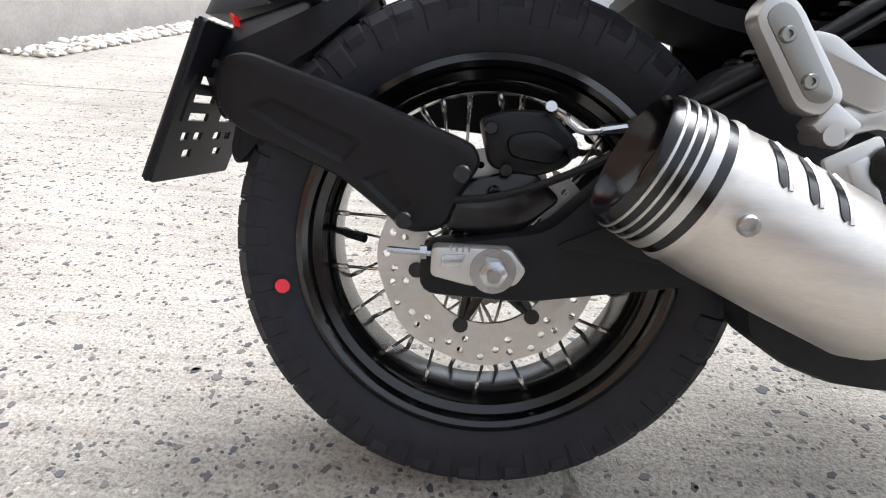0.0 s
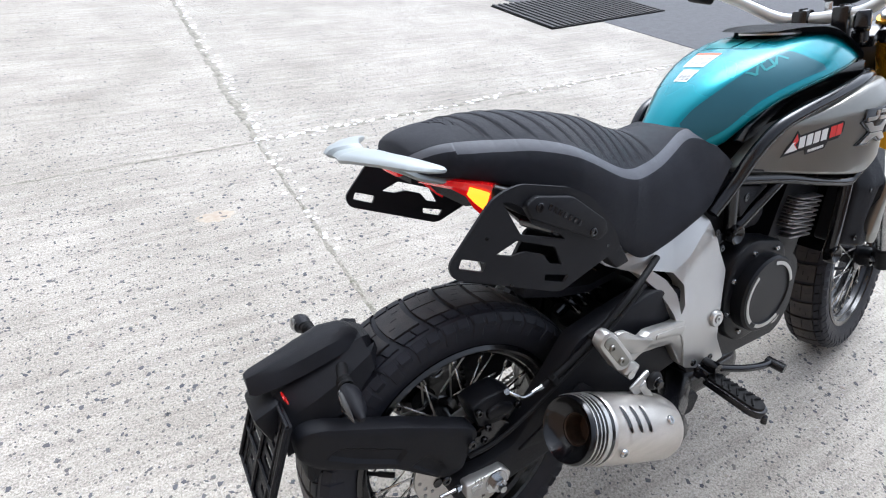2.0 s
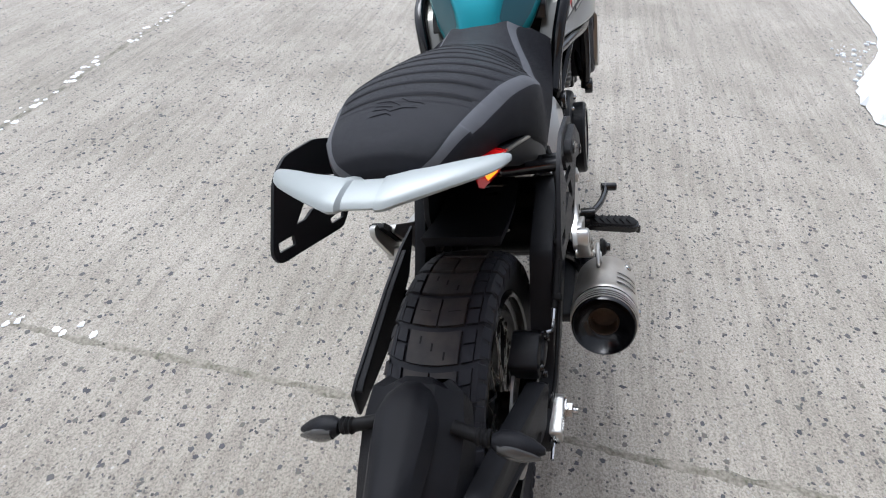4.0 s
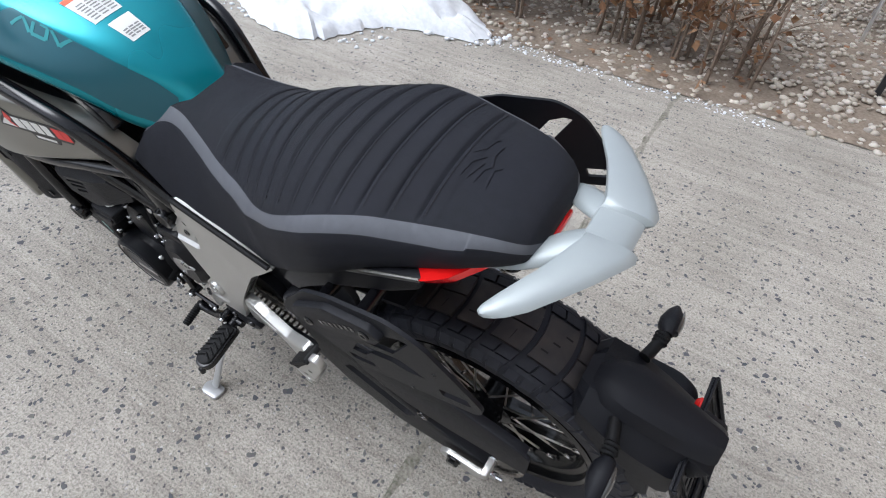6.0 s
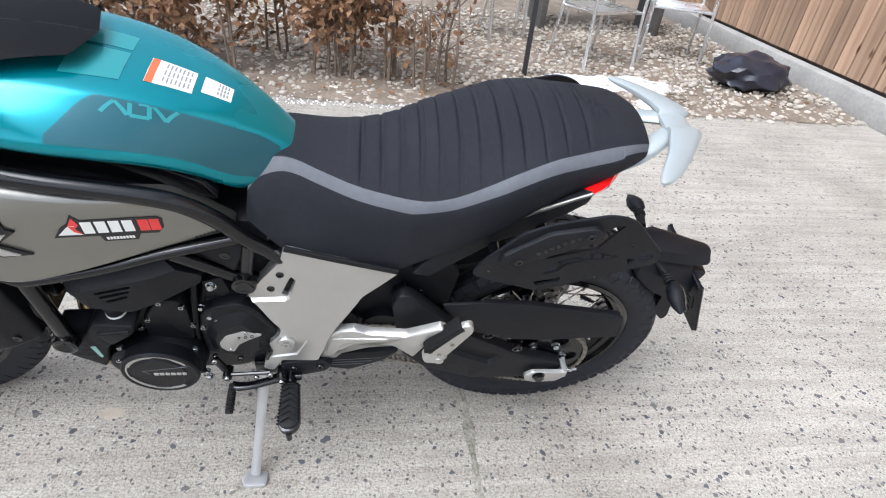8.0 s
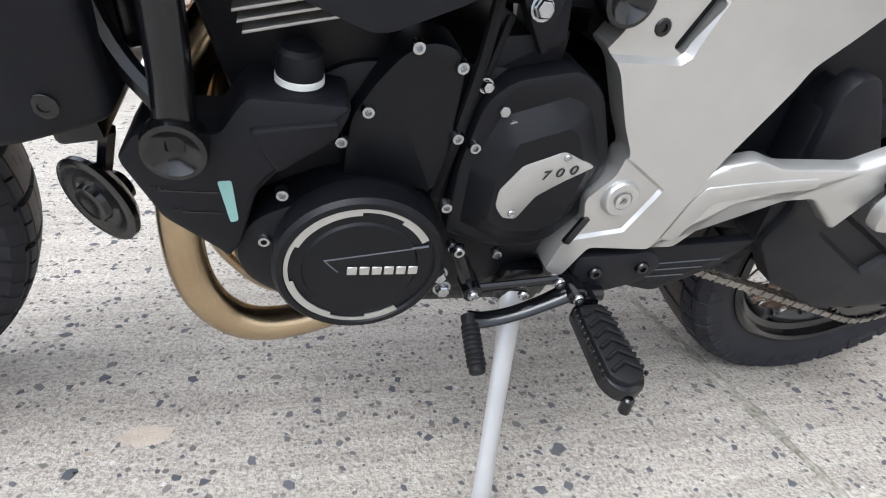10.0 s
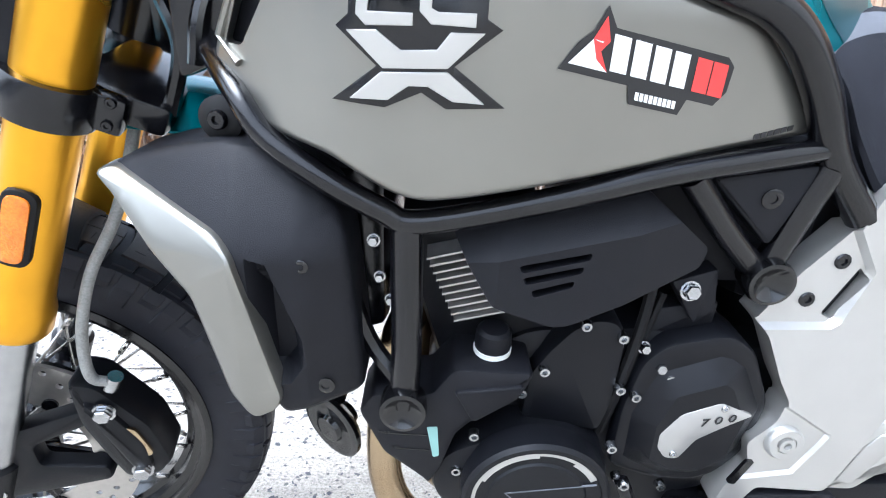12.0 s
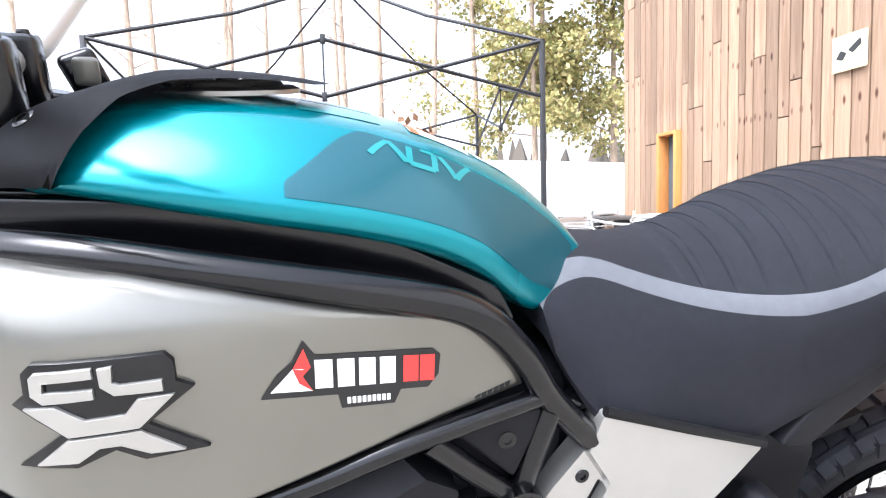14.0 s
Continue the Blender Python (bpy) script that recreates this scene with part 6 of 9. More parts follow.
bm = bmesh.new()
box(bm, (0.66, -0.03, 0.265), (0.22, 0.22, 0.10), None, 0.035, 3)
part("collector_box", bm, M_SATIN, bike, "black exhaust collector box")
# horn
bm = bmesh.new()
o, ax = (1.052, 0.112, 0.408), Vector((0.55, 0.75, -0.1))
lathe(bm, [(0, -0.024), (0.014, -0.024), (0.016, -0.012), (0.034, -0.008), (0.041, -0.001), (0.041, 0.004), (0.034, 0.006), (0.027, 0.003), (0.018, 0.005), (0.016, 0.010), (0.008, 0.011), (0, 0.009)], o, ax, 36)
horn = part("horn", bm, M_GLOSS, bike, "gloss black disc horn")
bm = bmesh.new()
tube(bm, [(1.055, 0.095, 0.405), (1.045, 0.10, 0.44), (1.035, 0.11, 0.475)], 0.007, seg=6, smooth=False)
part("horn_bracket", bm, M_SATIN, horn)
# right engine cover
CR = Vector((0.735, 0, 0.480))
bm = bmesh.new()
slab(bm, rounded([(0.62, 0.50), (0.64, 0.40), (0.70, 0.35), (0.82, 0.37), (0.86, 0.47), (0.82, 0.58), (0.70, 0.61), (0.64, 0.58)], 0.03), xz(0.165, -1), 0.05, 0.012)
lathe(bm, [(0.090, -0.03), (0.090, -0.005), (0.085, 0.0), (0.072, 0.0), (0.070, -0.003), (0, -0.003)], (CR.x, -0.195, CR.z), (0, -1, 0), 56)
rc = part("clutch_cover", bm, M_CASE, engine, "black round clutch cover")
for a0, a1 in ((0.2, 1.5), (2.3, 3.9), (4.2, 5.3)):
    bm = bmesh.new()
    lathe(bm, [(0.079, 0.0), (0.079, 0.0015), (0.071, 0.0015), (0.071, 0.0)], (CR.x, -0.195, CR.z), (0, -1, 0), 16, a0=a0, a1=a1)
    part("silver_arc", bm, M_ALU, rc, "machined silver arc")
for i in range(8):
    a = 2 * math.pi * i / 8 + 0.3
    bolt(rc, (CR.x + 0.102 * math.cos(a), -0.163, CR.z + 0.102 * math.sin(a)), (0, -1, 0), 0.006, 0.008, M_CHROME)
bm = bmesh.new()
lathe(bm, [(0, 0), (0.018, 0), (0.018, 0.012), (0.014, 0.015), (0, 0.015)], (0.785, -0.175, 0.405), (0, -1, 0), 20)
part("oil_filler", bm, M_CHROME, engine, "silver oil filler plug")
for i in range(9):
    bm = bmesh.new()
    slab(bm, rounded([(0.975 - i * 0.003, -0.12), (0.88 - i * 0.003, -0.12), (0.88 - i * 0.003, -0.152), (0.968 - i * 0.003, -0.152)], 0.006, 2), lambda u, v, d: (u, v, 0.655 - i * 0.0115 - 0.12 * (u - 0.92) - d), 0.0035, 0.0008)
    part("cooling_fin", bm, M_FIN, engine, "bright-edged cooling fin")

# gear lever, linkage, pegs, stand (left side)
bm = bmesh.new()
tube(bm, [(0.610, 0.184, 0.352), (0.640, 0.186, 0.336), (0.672, 0.187, 0.322), (0.700, 0.186, 0.314), (0.718, 0.184, 0.313)], [0.010, 0.008, 0.0075, 0.008, 0.009], seg=10, flat=(1.3, 0.75))
rod(bm, (0.610, 0.160, 0.352), (0.610, 0.196, 0.352), 0.011, seg=14, bev=0.002)
gl = part("gear_lever", bm, M_SATIN, bike, "black gear lever with a rubber toe piece")
bm = bmesh.new()
t0, t1 = Vector((0.717, 0.180, 0.314)), Vector((0.719, 0.240, 0.296))
prof = [(0, 0), (0.0085, 0.0)]
for i in range(9):
    h = 0.010 + i * 0.0052
    prof += [(0.0080, h), (0.0098, h + 0.0013), (0.0098, h + 0.0030), (0.0080, h + 0.0043)]
prof += [(0.0088, 0.058), (0.0080, 0.062), (0, 0.0625)]
lathe(bm, prof, t0, t1 - t0, 16)
part("toe_rubber", bm, M_RUBBER, gl, "ribbed black rubber")
bm = bmesh.new()
tube(bm, [(0.722, 0.178, 0.352), (0.632, 0.182, 0.366)], 0.0045, seg=8, smooth=False)
rod(bm, (0.722, 0.160, 0.352), (0.722, 0.186, 0.352), 0.010, seg=12)
tube(bm, [(0.722, 0.172, 0.352), (0.742, 0.165, 0.395)], 0.008, seg=8, smooth=False)
part("shift_linkage", bm, M_SATIN, gl)
for p in ((0.722, 0.186, 0.352), (0.632, 0.186, 0.366), (0.610, 0.196, 0.352), (0.664, 0.18, 0.345), (0.742, 0.17, 0.396)):
    bolt(gl, p, (0, 1, 0), 0.0062, 0.005, M_CHROME)
bm = bmesh.new()
rod(bm, (0.772, 0.150, 0.40), (0.770, 0.19, 0.385), 0.012, seg=12)
tube(bm, [(0.766, 0.17, 0.39), (0.768, 0.172, 0.345)], 0.005, seg=8, smooth=False)
tube(bm, [(0.768, 0.140, 0.44), (0.760, 0.146, 0.50), (0.748, 0.140, 0.58), (0.738, 0.12, 0.66)], 0.0055, seg=8)
tube(bm, [(0.757, 0.135, 0.46), (0.748, 0.138, 0.52), (0.728, 0.125, 0.60)], 0.004, seg=8)
part("engine_hose", bm, M_RUBBER, engine)
for p in ((0.760, 0.178, 0.375), (0.755, 0.182, 0.36)):
    hexbolt(engine, p, (0, 1, 0), 0.007, 0.009)
# loose clutter of brackets and clips between engine and frame
for i, (x, y, z, r) in enumerate(((0.712, 0.14, 0.612, 0.0075), (0.742, 0.14, 0.548, 0.0050), (0.727, 0.15, 0.533, 0.0055), (1.00, 0.15, 0.655, 0.0045), (0.995, 0.15, 0.62, 0.004), (0.985, 0.155, 0.60, 0.004))):
    hexbolt(bike, (x, y, z), (0, 1, 0.2), r, 0.01)
bm = bmesh.new()
slab(bm, rounded([(0.73, 0.62), (0.69, 0.635), (0.682, 0.59), (0.70, 0.575)], 0.004), xz(0.140), 0.02, 0.003)
slab(bm, rounded([(0.735, 0.585), (0.675, 0.595), (0.675, 0.56), (0.735, 0.555)], 0.004), xz(0.130), 0.02, 0.003)
part("electrics_box", bm, M_BLACK, bike, "black box behind the frame tubes")
for nm, c_, s_ in (("throttle_body", (0.70, 0.0, 0.68), (0.22, 0.24, 0.16)), ("battery_box", (0.56, 0.0, 0.66), (0.18, 0.20, 0.18)), ("airbox", (0.88, 0.0, 0.78), (0.36, 0.26, 0.16))):
    bm = bmesh.new()
    box(bm, c_, s_, None, 0.03)
    part(nm, bm, M_BLACK, bike, "black box under the tank and seat")
# rider pegs
for s in (-1, 1):
    if s > 0:
        base, tip = Vector((0.592, 0.190, 0.338)), Vector((0.588, 0.298, 0.330))
    else:
        base, tip = Vector((0.555, -0.195, 0.345)), Vector((0.575, -0.318, 0.318))
    d = (tip - base).normalized()
    side_ = Vector((0, 0, 1)).cross(d).normalized()
    upp = d.cross(side_).normalized()
    L = (tip - base).length

    def peg_place(u, v, dd, base=base, d=d, side_=side_, upp=upp):
        return base + d * u + side_ * v - upp * dd
    bm = bmesh.new()
    slab(bm, rounded([(0.0, -0.018), (0.0, 0.018), (L * 0.85, 0.023), (L, 0.012), (L, -0.012), (L * 0.85, -0.023)], 0.010), peg_place, 0.016, 0.003)
    n = 12
    for i in range(n):
        u = 0.010 + (L - 0.02) * i / n
        for q in (-1, 1):
            w = 0.018 + 0.005 * min(1, u / (L * 0.85)) if u < L * 0.86 else 0.018
            box(bm, peg_place(u, q * w, -0.001), (0.0036, 0.0036, 0.005), None, 0.0008, 1)
    pg = part("rider_peg", bm, M_SATIN, bike, "black toothed rider footpeg")
    bm = bmesh.new()
    slab(bm, rounded([(0.006, -0.016), (0.006, 0.016), (L * 0.85, 0.020), (L - 0.006, 0.008), (L - 0.006, -0.008), (L * 0.85, -0.020)], 0.008), lambda u, v, dd: peg_place(u, v, dd - 0.006), 0.008, 0.003)
    part("peg_rubber", bm, M_RUBBER, pg, "black rubber insert with a chevron pattern")
    for i in range(6):
        u = 0.014 + (L - 0.03) * i / 6
        a, b_, c_ = peg_place(u + 0.009, -0.016, -0.0075), peg_place(u, 0.0, -0.0085), peg_place(u + 0.009, 0.016, -0.0075)
        bm = bmesh.new()
        tube(bm, [a, b_, c_], 0.0024, seg=6, smooth=False)
        part("chevron_rib", bm, M_RUBBER, pg)
    bm = bmesh.new()
    rod(bm, base + d * -0.03, base + d * 0.004, 0.012, seg=12)
    rod(bm, base + d * -0.012 + side_ * -0.022, base + d * -0.012 + side_ * 0.022, 0.009, seg=12)
    part("peg_hinge", bm, M_SATIN, pg)
    bm = bmesh.new()
    rod(bm, tip + upp * -0.010, tip + upp * -0.030 + d * 0.004, 0.006, seg=10, bev=0.002)
    part("peg_feeler", bm, M_SATIN, pg)
    bm = bmesh.new()
    slab(bm, rounded([(0.612, 0.385), (0.520, 0.392), (0.503, 0.372), (0.520, 0.348), (0.575, 0.330), (0.608, 0.345)], 0.010), xz(0.172, s), 0.02, 0.004)
    hb = part("heel_plate", bm, M_BLACK, bike, "black heel plate")
    for x, z in ((0.585, 0.366), (0.530, 0.372)):
        bolt(hb, (x, s * 0.172, z), (0, s, 0), 0.008, 0.005, M_SATIN)
bm = bmesh.new()
tube(bm, [(0.56, -0.205, 0.365), (0.62, -0.225, 0.350), (0.68, -0.235, 0.338), (0.715, -0.235, 0.335)], 0.008, seg=10)
rod(bm, (0.715, -0.225, 0.335), (0.72, -0.265, 0.330), 0.011, seg=12, bev=0.002)
rod(bm, (0.56, -0.18, 0.365), (0.56, -0.215, 0.365), 0.013, seg=12)
part("brake_pedal", bm, M_SATIN, bike, "black rear brake pedal")
bm = bmesh.new()
tube(bm, [(0.655, 0.145, 0.315), (0.664, 0.190, 0.245), (0.676, 0.245, 0.160), (0.686, 0.292, 0.086)], [0.0115, 0.0092, 0.0082, 0.0095], seg=12, flat=(1.25, 0.7))
stand = part("side_stand", bm, M_STAND, bike, "silver side stand on the concrete")
rot = Matrix.Rotation(radians(LEAN), 3, 'X')
bm = bmesh.new()
foot = Matrix.Rotation(radians(LEAN), 4, 'X') @ Vector((0.688, 0.312, 0.006))
slab(bm, rounded([(-0.030, -0.016), (0.018, -0.020), (0.030, 0.0), (0.018, 0.022), (-0.030, 0.020)], 0.010), lambda u, v, d: foot + rot @ Vector((u, v, -d + 0.004)), 0.008, 0.002)
part("foot", bm, M_STAND, stand)
bm = bmesh.new()
box(bm, (0.650, 0.135, 0.325), (0.05, 0.03, 0.05), None, 0.008)
part("stand_bracket", bm, M_SATIN, stand)

# ---- muffler on the right ----
ME = Vector((0.118, -0.240, 0.442))
MD = (Vector((0.345, -0.240, 0.340)) - ME).normalized()
bm = bmesh.new()
lathe(bm, [(0.0605, 0.052), (0.0625, 0.056), (0.0625, 0.060), (0.061, 0.064), (0.0625, 0.09), (0.063, 0.16), (0.0615, 0.235), (0.056, 0.252), (0.052, 0.258), (0.040, 0.262)], ME, MD, 64)
muf = part("muffler", bm, M_STEEL, bike, "brushed steel muffler with a black end cap")
bm = bmesh.new()
lathe(bm, [(0.028, 0.050), (0.028, 0.024), (0.032, 0.021), (0.046, 0.014), (0.051, 0.003), (0.054, 0.0), (0.0565, 0.003), (0.0585, 0.016), (0.0605, 0.054)], ME, MD, 64)
ec = part("end_cap", bm, M_SATIN, muf, "black end cap with a round outlet")
bm = bmesh.new()
lathe(bm, [(0.0, 0.062), (0.0245, 0.062), (0.0250, 0.026), (0.0265, 0.0245), (0.0280, 0.026)], ME, MD, 48)
part("outlet_pipe", bm, material("sooty_brown_steel", (0.075, 0.05, 0.035), 0.5, 0.5, vary=0.4, scale=80), ec, "sooty brown outlet pipe")
for h, w in ((0.010, 0.0022), (0.0185, 0.0022), (0.027, 0.0026), (0.0385, 0.009)):
    r = float(np.interp(h, (0.004, 0.016, 0.054), (0.0565, 0.0585, 0.0605)))
    bm = bmesh.new()
    lathe(bm, [(r - 0.002, -w / 2), (r + 0.0012, -w / 2), (r + 0.0014, w / 2), (r - 0.002, w / 2)], ME + MD * h, MD, 64, closed=True)
    part("silver_ring", bm, M_ALU, ec, "machined silver ring")
a_, u_, v_ = basis(MD)


def muf_pt(h, ang, lift):
    r = float(np.interp(h, (0.064, 0.09, 0.16, 0.235), (0.061, 0.0625, 0.063, 0.0615))) + lift
    return ME + MD * h + (u_ * math.cos(ang) + v_ * math.sin(ang)) * r


side_ang = math.atan2(Vector((0, -1, 0)).dot(v_), Vector((0, -1, 0)).dot(u_))
up_ang = math.atan2(Vector((0, 0, 1)).dot(v_), Vector((0, 0, 1)).dot(u_))
dirn = 1 if ((up_ang - side_ang) % (2 * math.pi)) < math.pi else -1
for i in range(3):
    bm = bmesh.new()
    rows_ = []
    for k in range(15):
        t = k / 14
        ang = side_ang + dirn * (0.44 + 0.75 * t)
        h = 0.092 + i * 0.026 - 0.012 * t
        w = 0.0042 * math.sqrt(max(0.0, 1 - (2 * t - 1) ** 6))
        rows_.append([muf_pt(h + w * q, ang, 0.0008) for q in (-1, 0, 1)])
    # strip lies on the steel; its black stands for the shade in a slot
    loft(bm, rows_, closed=False)
    part("slot", bm, M_GLOSS, muf, "dark strip painted for the shade in a curved slot")
    bm = bmesh.new()
    tube(bm, [muf_pt(0.0975 + i * 0.026 - 0.012 * k / 8, side_ang + dirn * (0.45 + 0.73 * k / 8), 0.0) for k in range(9)], 0.0022, seg=6)
    part("slot_lip", bm, M_STEEL, muf)
for h, an in ((0.083, -0.12), (0.205, 0.75)):
    p0 = muf_pt(h, side_ang + dirn * an, -0.001)
    bolt(muf, p0, p0 - (ME + MD * h), 0.0085, 0.005, M_CHROME, label="bright dome-headed bolt")
bm = bmesh.new()
tube(bm, [ME + MD * 0.255, ME + MD * 0.285, Vector((0.39, -0.222, 0.322)), Vector((0.43, -0.20, 0.31))], [0.046, 0.038, 0.034, 0.032], seg=20)
part("inlet_cone", bm, M_SATIN, muf)
bm = bmesh.new()
box(bm, (0.318, -0.232, 0.425), (0.018, 0.006, 0.06), Euler((0, -0.5, 0)).to_matrix(), 0.002)
box(bm, (0.306, -0.228, 0.448), (0.05, 0.008, 0.03), Euler((0, -0.5, 0)).to_matrix(), 0.004)
part("hanger", bm, M_ALU, muf, "silver muffler hanger")
bm = bmesh.new()
lathe(bm, [(0, 0), (0.018, 0), (0.019, 0.004), (0.015, 0.010), (0.010, 0.012), (0, 0.012)], (0.332, -0.232, 0.448), (0, -1, 0), 24)
part("rubber_bush", bm, M_RUBBER, muf)
hexbolt(muf, (0.332, -0.244, 0.448), (0, -1, 0), 0.009, 0.008, M_SATIN)
bm = bmesh.new()
slab(bm, rounded([(0.270, 0.306), (0.40, 0.300), (0.52, 0.295), (0.58, 0.265), (0.56, 0.222), (0.425, 0.222), (0.375, 0.226), (0.325, 0.242), (0.280, 0.270)], 0.012), xz(0.172, -1), 0.05, 0.012)
part("heat_shield", bm, M_BLACK, bike, "black heat shield below the muffler")

# rear brake caliper and hoses
bm = bmesh.new()
slab(bm, rounded([(-0.002, 0.468), (0.030, 0.478), (0.070, 0.478), (0.102, 0.448), (0.092, 0.425), (0.060, 0.412), (0.012, 0.418)], 0.010), xz(0.136, -1), 0.05, 0.008)
slab(bm, rounded([(0.025, 0.452), (0.06, 0.46), (0.088, 0.444), (0.078, 0.425), (0.03, 0.430)], 0.012), xz(0.143, -1), 0.012, 0.006)
rcal = part("rear_caliper", bm, M_CASE, bike, "black rear brake caliper")
bm = bmesh.new()
slab(bm, rounded([(0.055, 0.42), (-0.025, 0.40), (-0.03, 0.35), (0.04, 0.345), (0.09, 0.39)], 0.010), xz(0.128, -1), 0.02, 0.004)
part("caliper_bracket", bm, M_SATIN, rcal)
for x, z in ((0.010, 0.458), (0.092, 0.440), (0.028, 0.418), (0.018, 0.395)):
    bolt(rcal, (x, -0.138, z), (0, -1, 0), 0.007, 0.007, M_SATIN)
bm = bmesh.new()
tube(bm, [(0.070, -0.140, 0.478), (0.082, -0.150, 0.470), (0.098, -0.152, 0.460), (0.125, -0.152, 0.463)], 0.0034, seg=8)
rod(bm, (0.115, -0.152, 0.462), (0.145, -0.152, 0.468), 0.0048, seg=8)
lathe(bm, [(0.0058, 0), (0.0058, 0.006), (0, 0.006)], (0.066, -0.140, 0.480), (0, -1, 0.4), 10)
part("hose_fitting", bm, M_CHROME, rcal, "silver banjo fitting")
bm = bmesh.new()
tube(bm, [(0.14, -0.152, 0.467), (0.20, -0.155, 0.495), (0.28, -0.158, 0.545), (0.36, -0.155, 0.60), (0.44, -0.13, 0.63)], 0.0065, seg=10)
tube(bm, [(-0.02, -0.150, 0.385), (0.03, -0.156, 0.395), (0.10, -0.158, 0.425), (0.20, -0.160, 0.482), (0.30, -0.162, 0.545), (0.38, -0.158, 0.60)], 0.004, seg=8)
for x, z in ((0.16, 0.475), (0.255, 0.528)):
    box(bm, (x, -0.158, z), (0.012, 0.016, 0.020), Euler((0, -0.5, 0)).to_matrix(), 0.002)
part("brake_hose", bm, M_RUBBER, rcal, "black brake hose")
# rear shock
bm = bmesh.new()
pts = []
for i in range(90):
    t = i / 89
    c = Vector((0.30 + 0.16 * t, -0.02, 0.52 + 0.10 * t))
    a = i * 0.62
    ax_ = Vector((0.16, 0, 0.10)).normalized()
    w1 = Vector((0, 1, 0))
    w2 = ax_.cross(w1)
    pts.append(c + (w1 * math.cos(a) + w2 * math.sin(a)) * 0.034)
tube(bm, pts, 0.0055, seg=8, n=2)
rod(bm, (0.28, -0.02, 0.508), (0.48, -0.02, 0.632), 0.016, seg=14)
part("rear_shock", bm, M_SATIN, bike, "black rear shock absorber with coil spring")
bm = bmesh.new()
loft(bm, [[(x, y, z) for y in (-0.075, -0.05, 0.05, 0.075)] + [(x, y, z - 0.02) for y in (0.07, -0.07)] for x, z in ((0.16, 0.625), (0.24, 0.60), (0.32, 0.585), (0.42, 0.60))])
part("inner_fender", bm, M_BLACK, bike, "black inner fender ahead of the rear tyre")

# ---- radiator and shrouds ----
bm = bmesh.new()
box(bm, (1.065, 0.0, 0.60), (0.035, 0.30, 0.24), Euler((0, 0.2, 0)).to_matrix(), 0.006)
part("radiator", bm, M_SATIN, bike, "black radiator core")
# added box that keeps the gap between radiator and frame tube dark
bm = bmesh.new()
box(bm, (1.018, 0.0, 0.635), (0.055, 0.24, 0.19), None, 0.015)
part("gap_filler", bm, M_SATIN, bike, "added black box that darkens the gap behind the radiator")


def shr_y(x, z):
    return float(np.interp(x, (1.0, 1.05, 1.10, 1.20), (0.188, 0.210, 0.214, 0.182))) - 0.6 * max(0, z - 0.66) ** 1.3 * 2.0


for s in (-1, 1):
    body = rounded([(1.214, 0.710), (1.202, 0.719), (1.163, 0.731), (1.115, 0.741), (1.084, 0.738), (1.060, 0.728), (1.034, 0.712), (1.020, 0.690), (1.014, 0.660), (1.004, 0.531), (1.011, 0.524), (1.072, 0.512), (1.085, 0.540), (1.110, 0.640)], 0.009)
    scoop = [(1.090, 0.664), (1.060, 0.654), (1.056, 0.640), (1.052, 0.590), (1.046, 0.572), (1.064, 0.546), (1.090, 0.545)]
    hollow = inside(scoop, 0.012)
    bm = bmesh.new()
    shaped(bm, body, lambda x, z: shr_y(x, z) - 0.024 * hollow(x, z), s, 0.06, 0.006, cuts=step_cuts(scoop, 0.012), grid=0.016)
    sh = part("radiator_shroud", bm, M_BLACK, bike, "black radiator shroud with a grey leading edge", smooth=50)
    bm = bmesh.new()
    shaped(bm, rounded([(1.219, 0.711), (1.205, 0.717), (1.112, 0.681), (1.098, 0.668), (1.070, 0.537), (1.075, 0.524), (1.094, 0.515), (1.114, 0.539), (1.137, 0.627), (1.172, 0.668)], 0.007), lambda x, z: shr_y(x, z) + 0.008, s, 0.022, 0.004, grid=0.03)
    part("leading_edge", bm, M_GREY, sh, "titanium grey painted shroud edge", smooth=40)
    bolt(sh, (1.036, s * (shr_y(1.036, 0.541) + 0.0005), 0.541), (0, s, 0), 0.008, 0.002, M_GLOSS)
    bolt(sh, (1.049, s * (shr_y(1.049, 0.657) - 0.002), 0.657), (0, s, 0), 0.006, 0.002, M_GLOSS)
    bm = bmesh.new()
    lathe(bm, [(0, 0), (0.018, 0), (0.018, 0.012), (0.010, 0.016), (0, 0.016)], (1.118, s * 0.135, 0.752), (0.1, s, 0.05), 20)
    part("frame_rubber", bm, M_RUBBER, bike, "round black rubber mount")
    bolt(bike, (1.119, s * 0.151, 0.753), (0.1, s, 0.05), 0.008, 0.005, M_SATIN)
bm = bmesh.new()
tube(bm, [(1.17, 0, 0.98), (1.245, 0, 0.80)], 0.035, seg=20, smooth=False)
box(bm, (1.155, 0, 0.86), (0.12, 0.10, 0.16), None, 0.02)
tube(bm, [(1.12, 0.06, 0.95), (1.15, 0.09, 0.88), (1.13, 0.10, 0.80), (1.10, 0.12, 0.76)], 0.009, seg=8)
tube(bm, [(1.15, 0.05, 0.97), (1.19, 0.07, 0.87), (1.17, 0.085, 0.80), (1.19, 0.08, 0.74)], 0.007, seg=8)
tube(bm, [(1.10, 0.05, 0.93), (1.13, 0.12, 0.84), (1.14, 0.13, 0.79)], 0.006, seg=8)
part("steering_head", bm, M_SATIN, bike, "black steering head with cables")
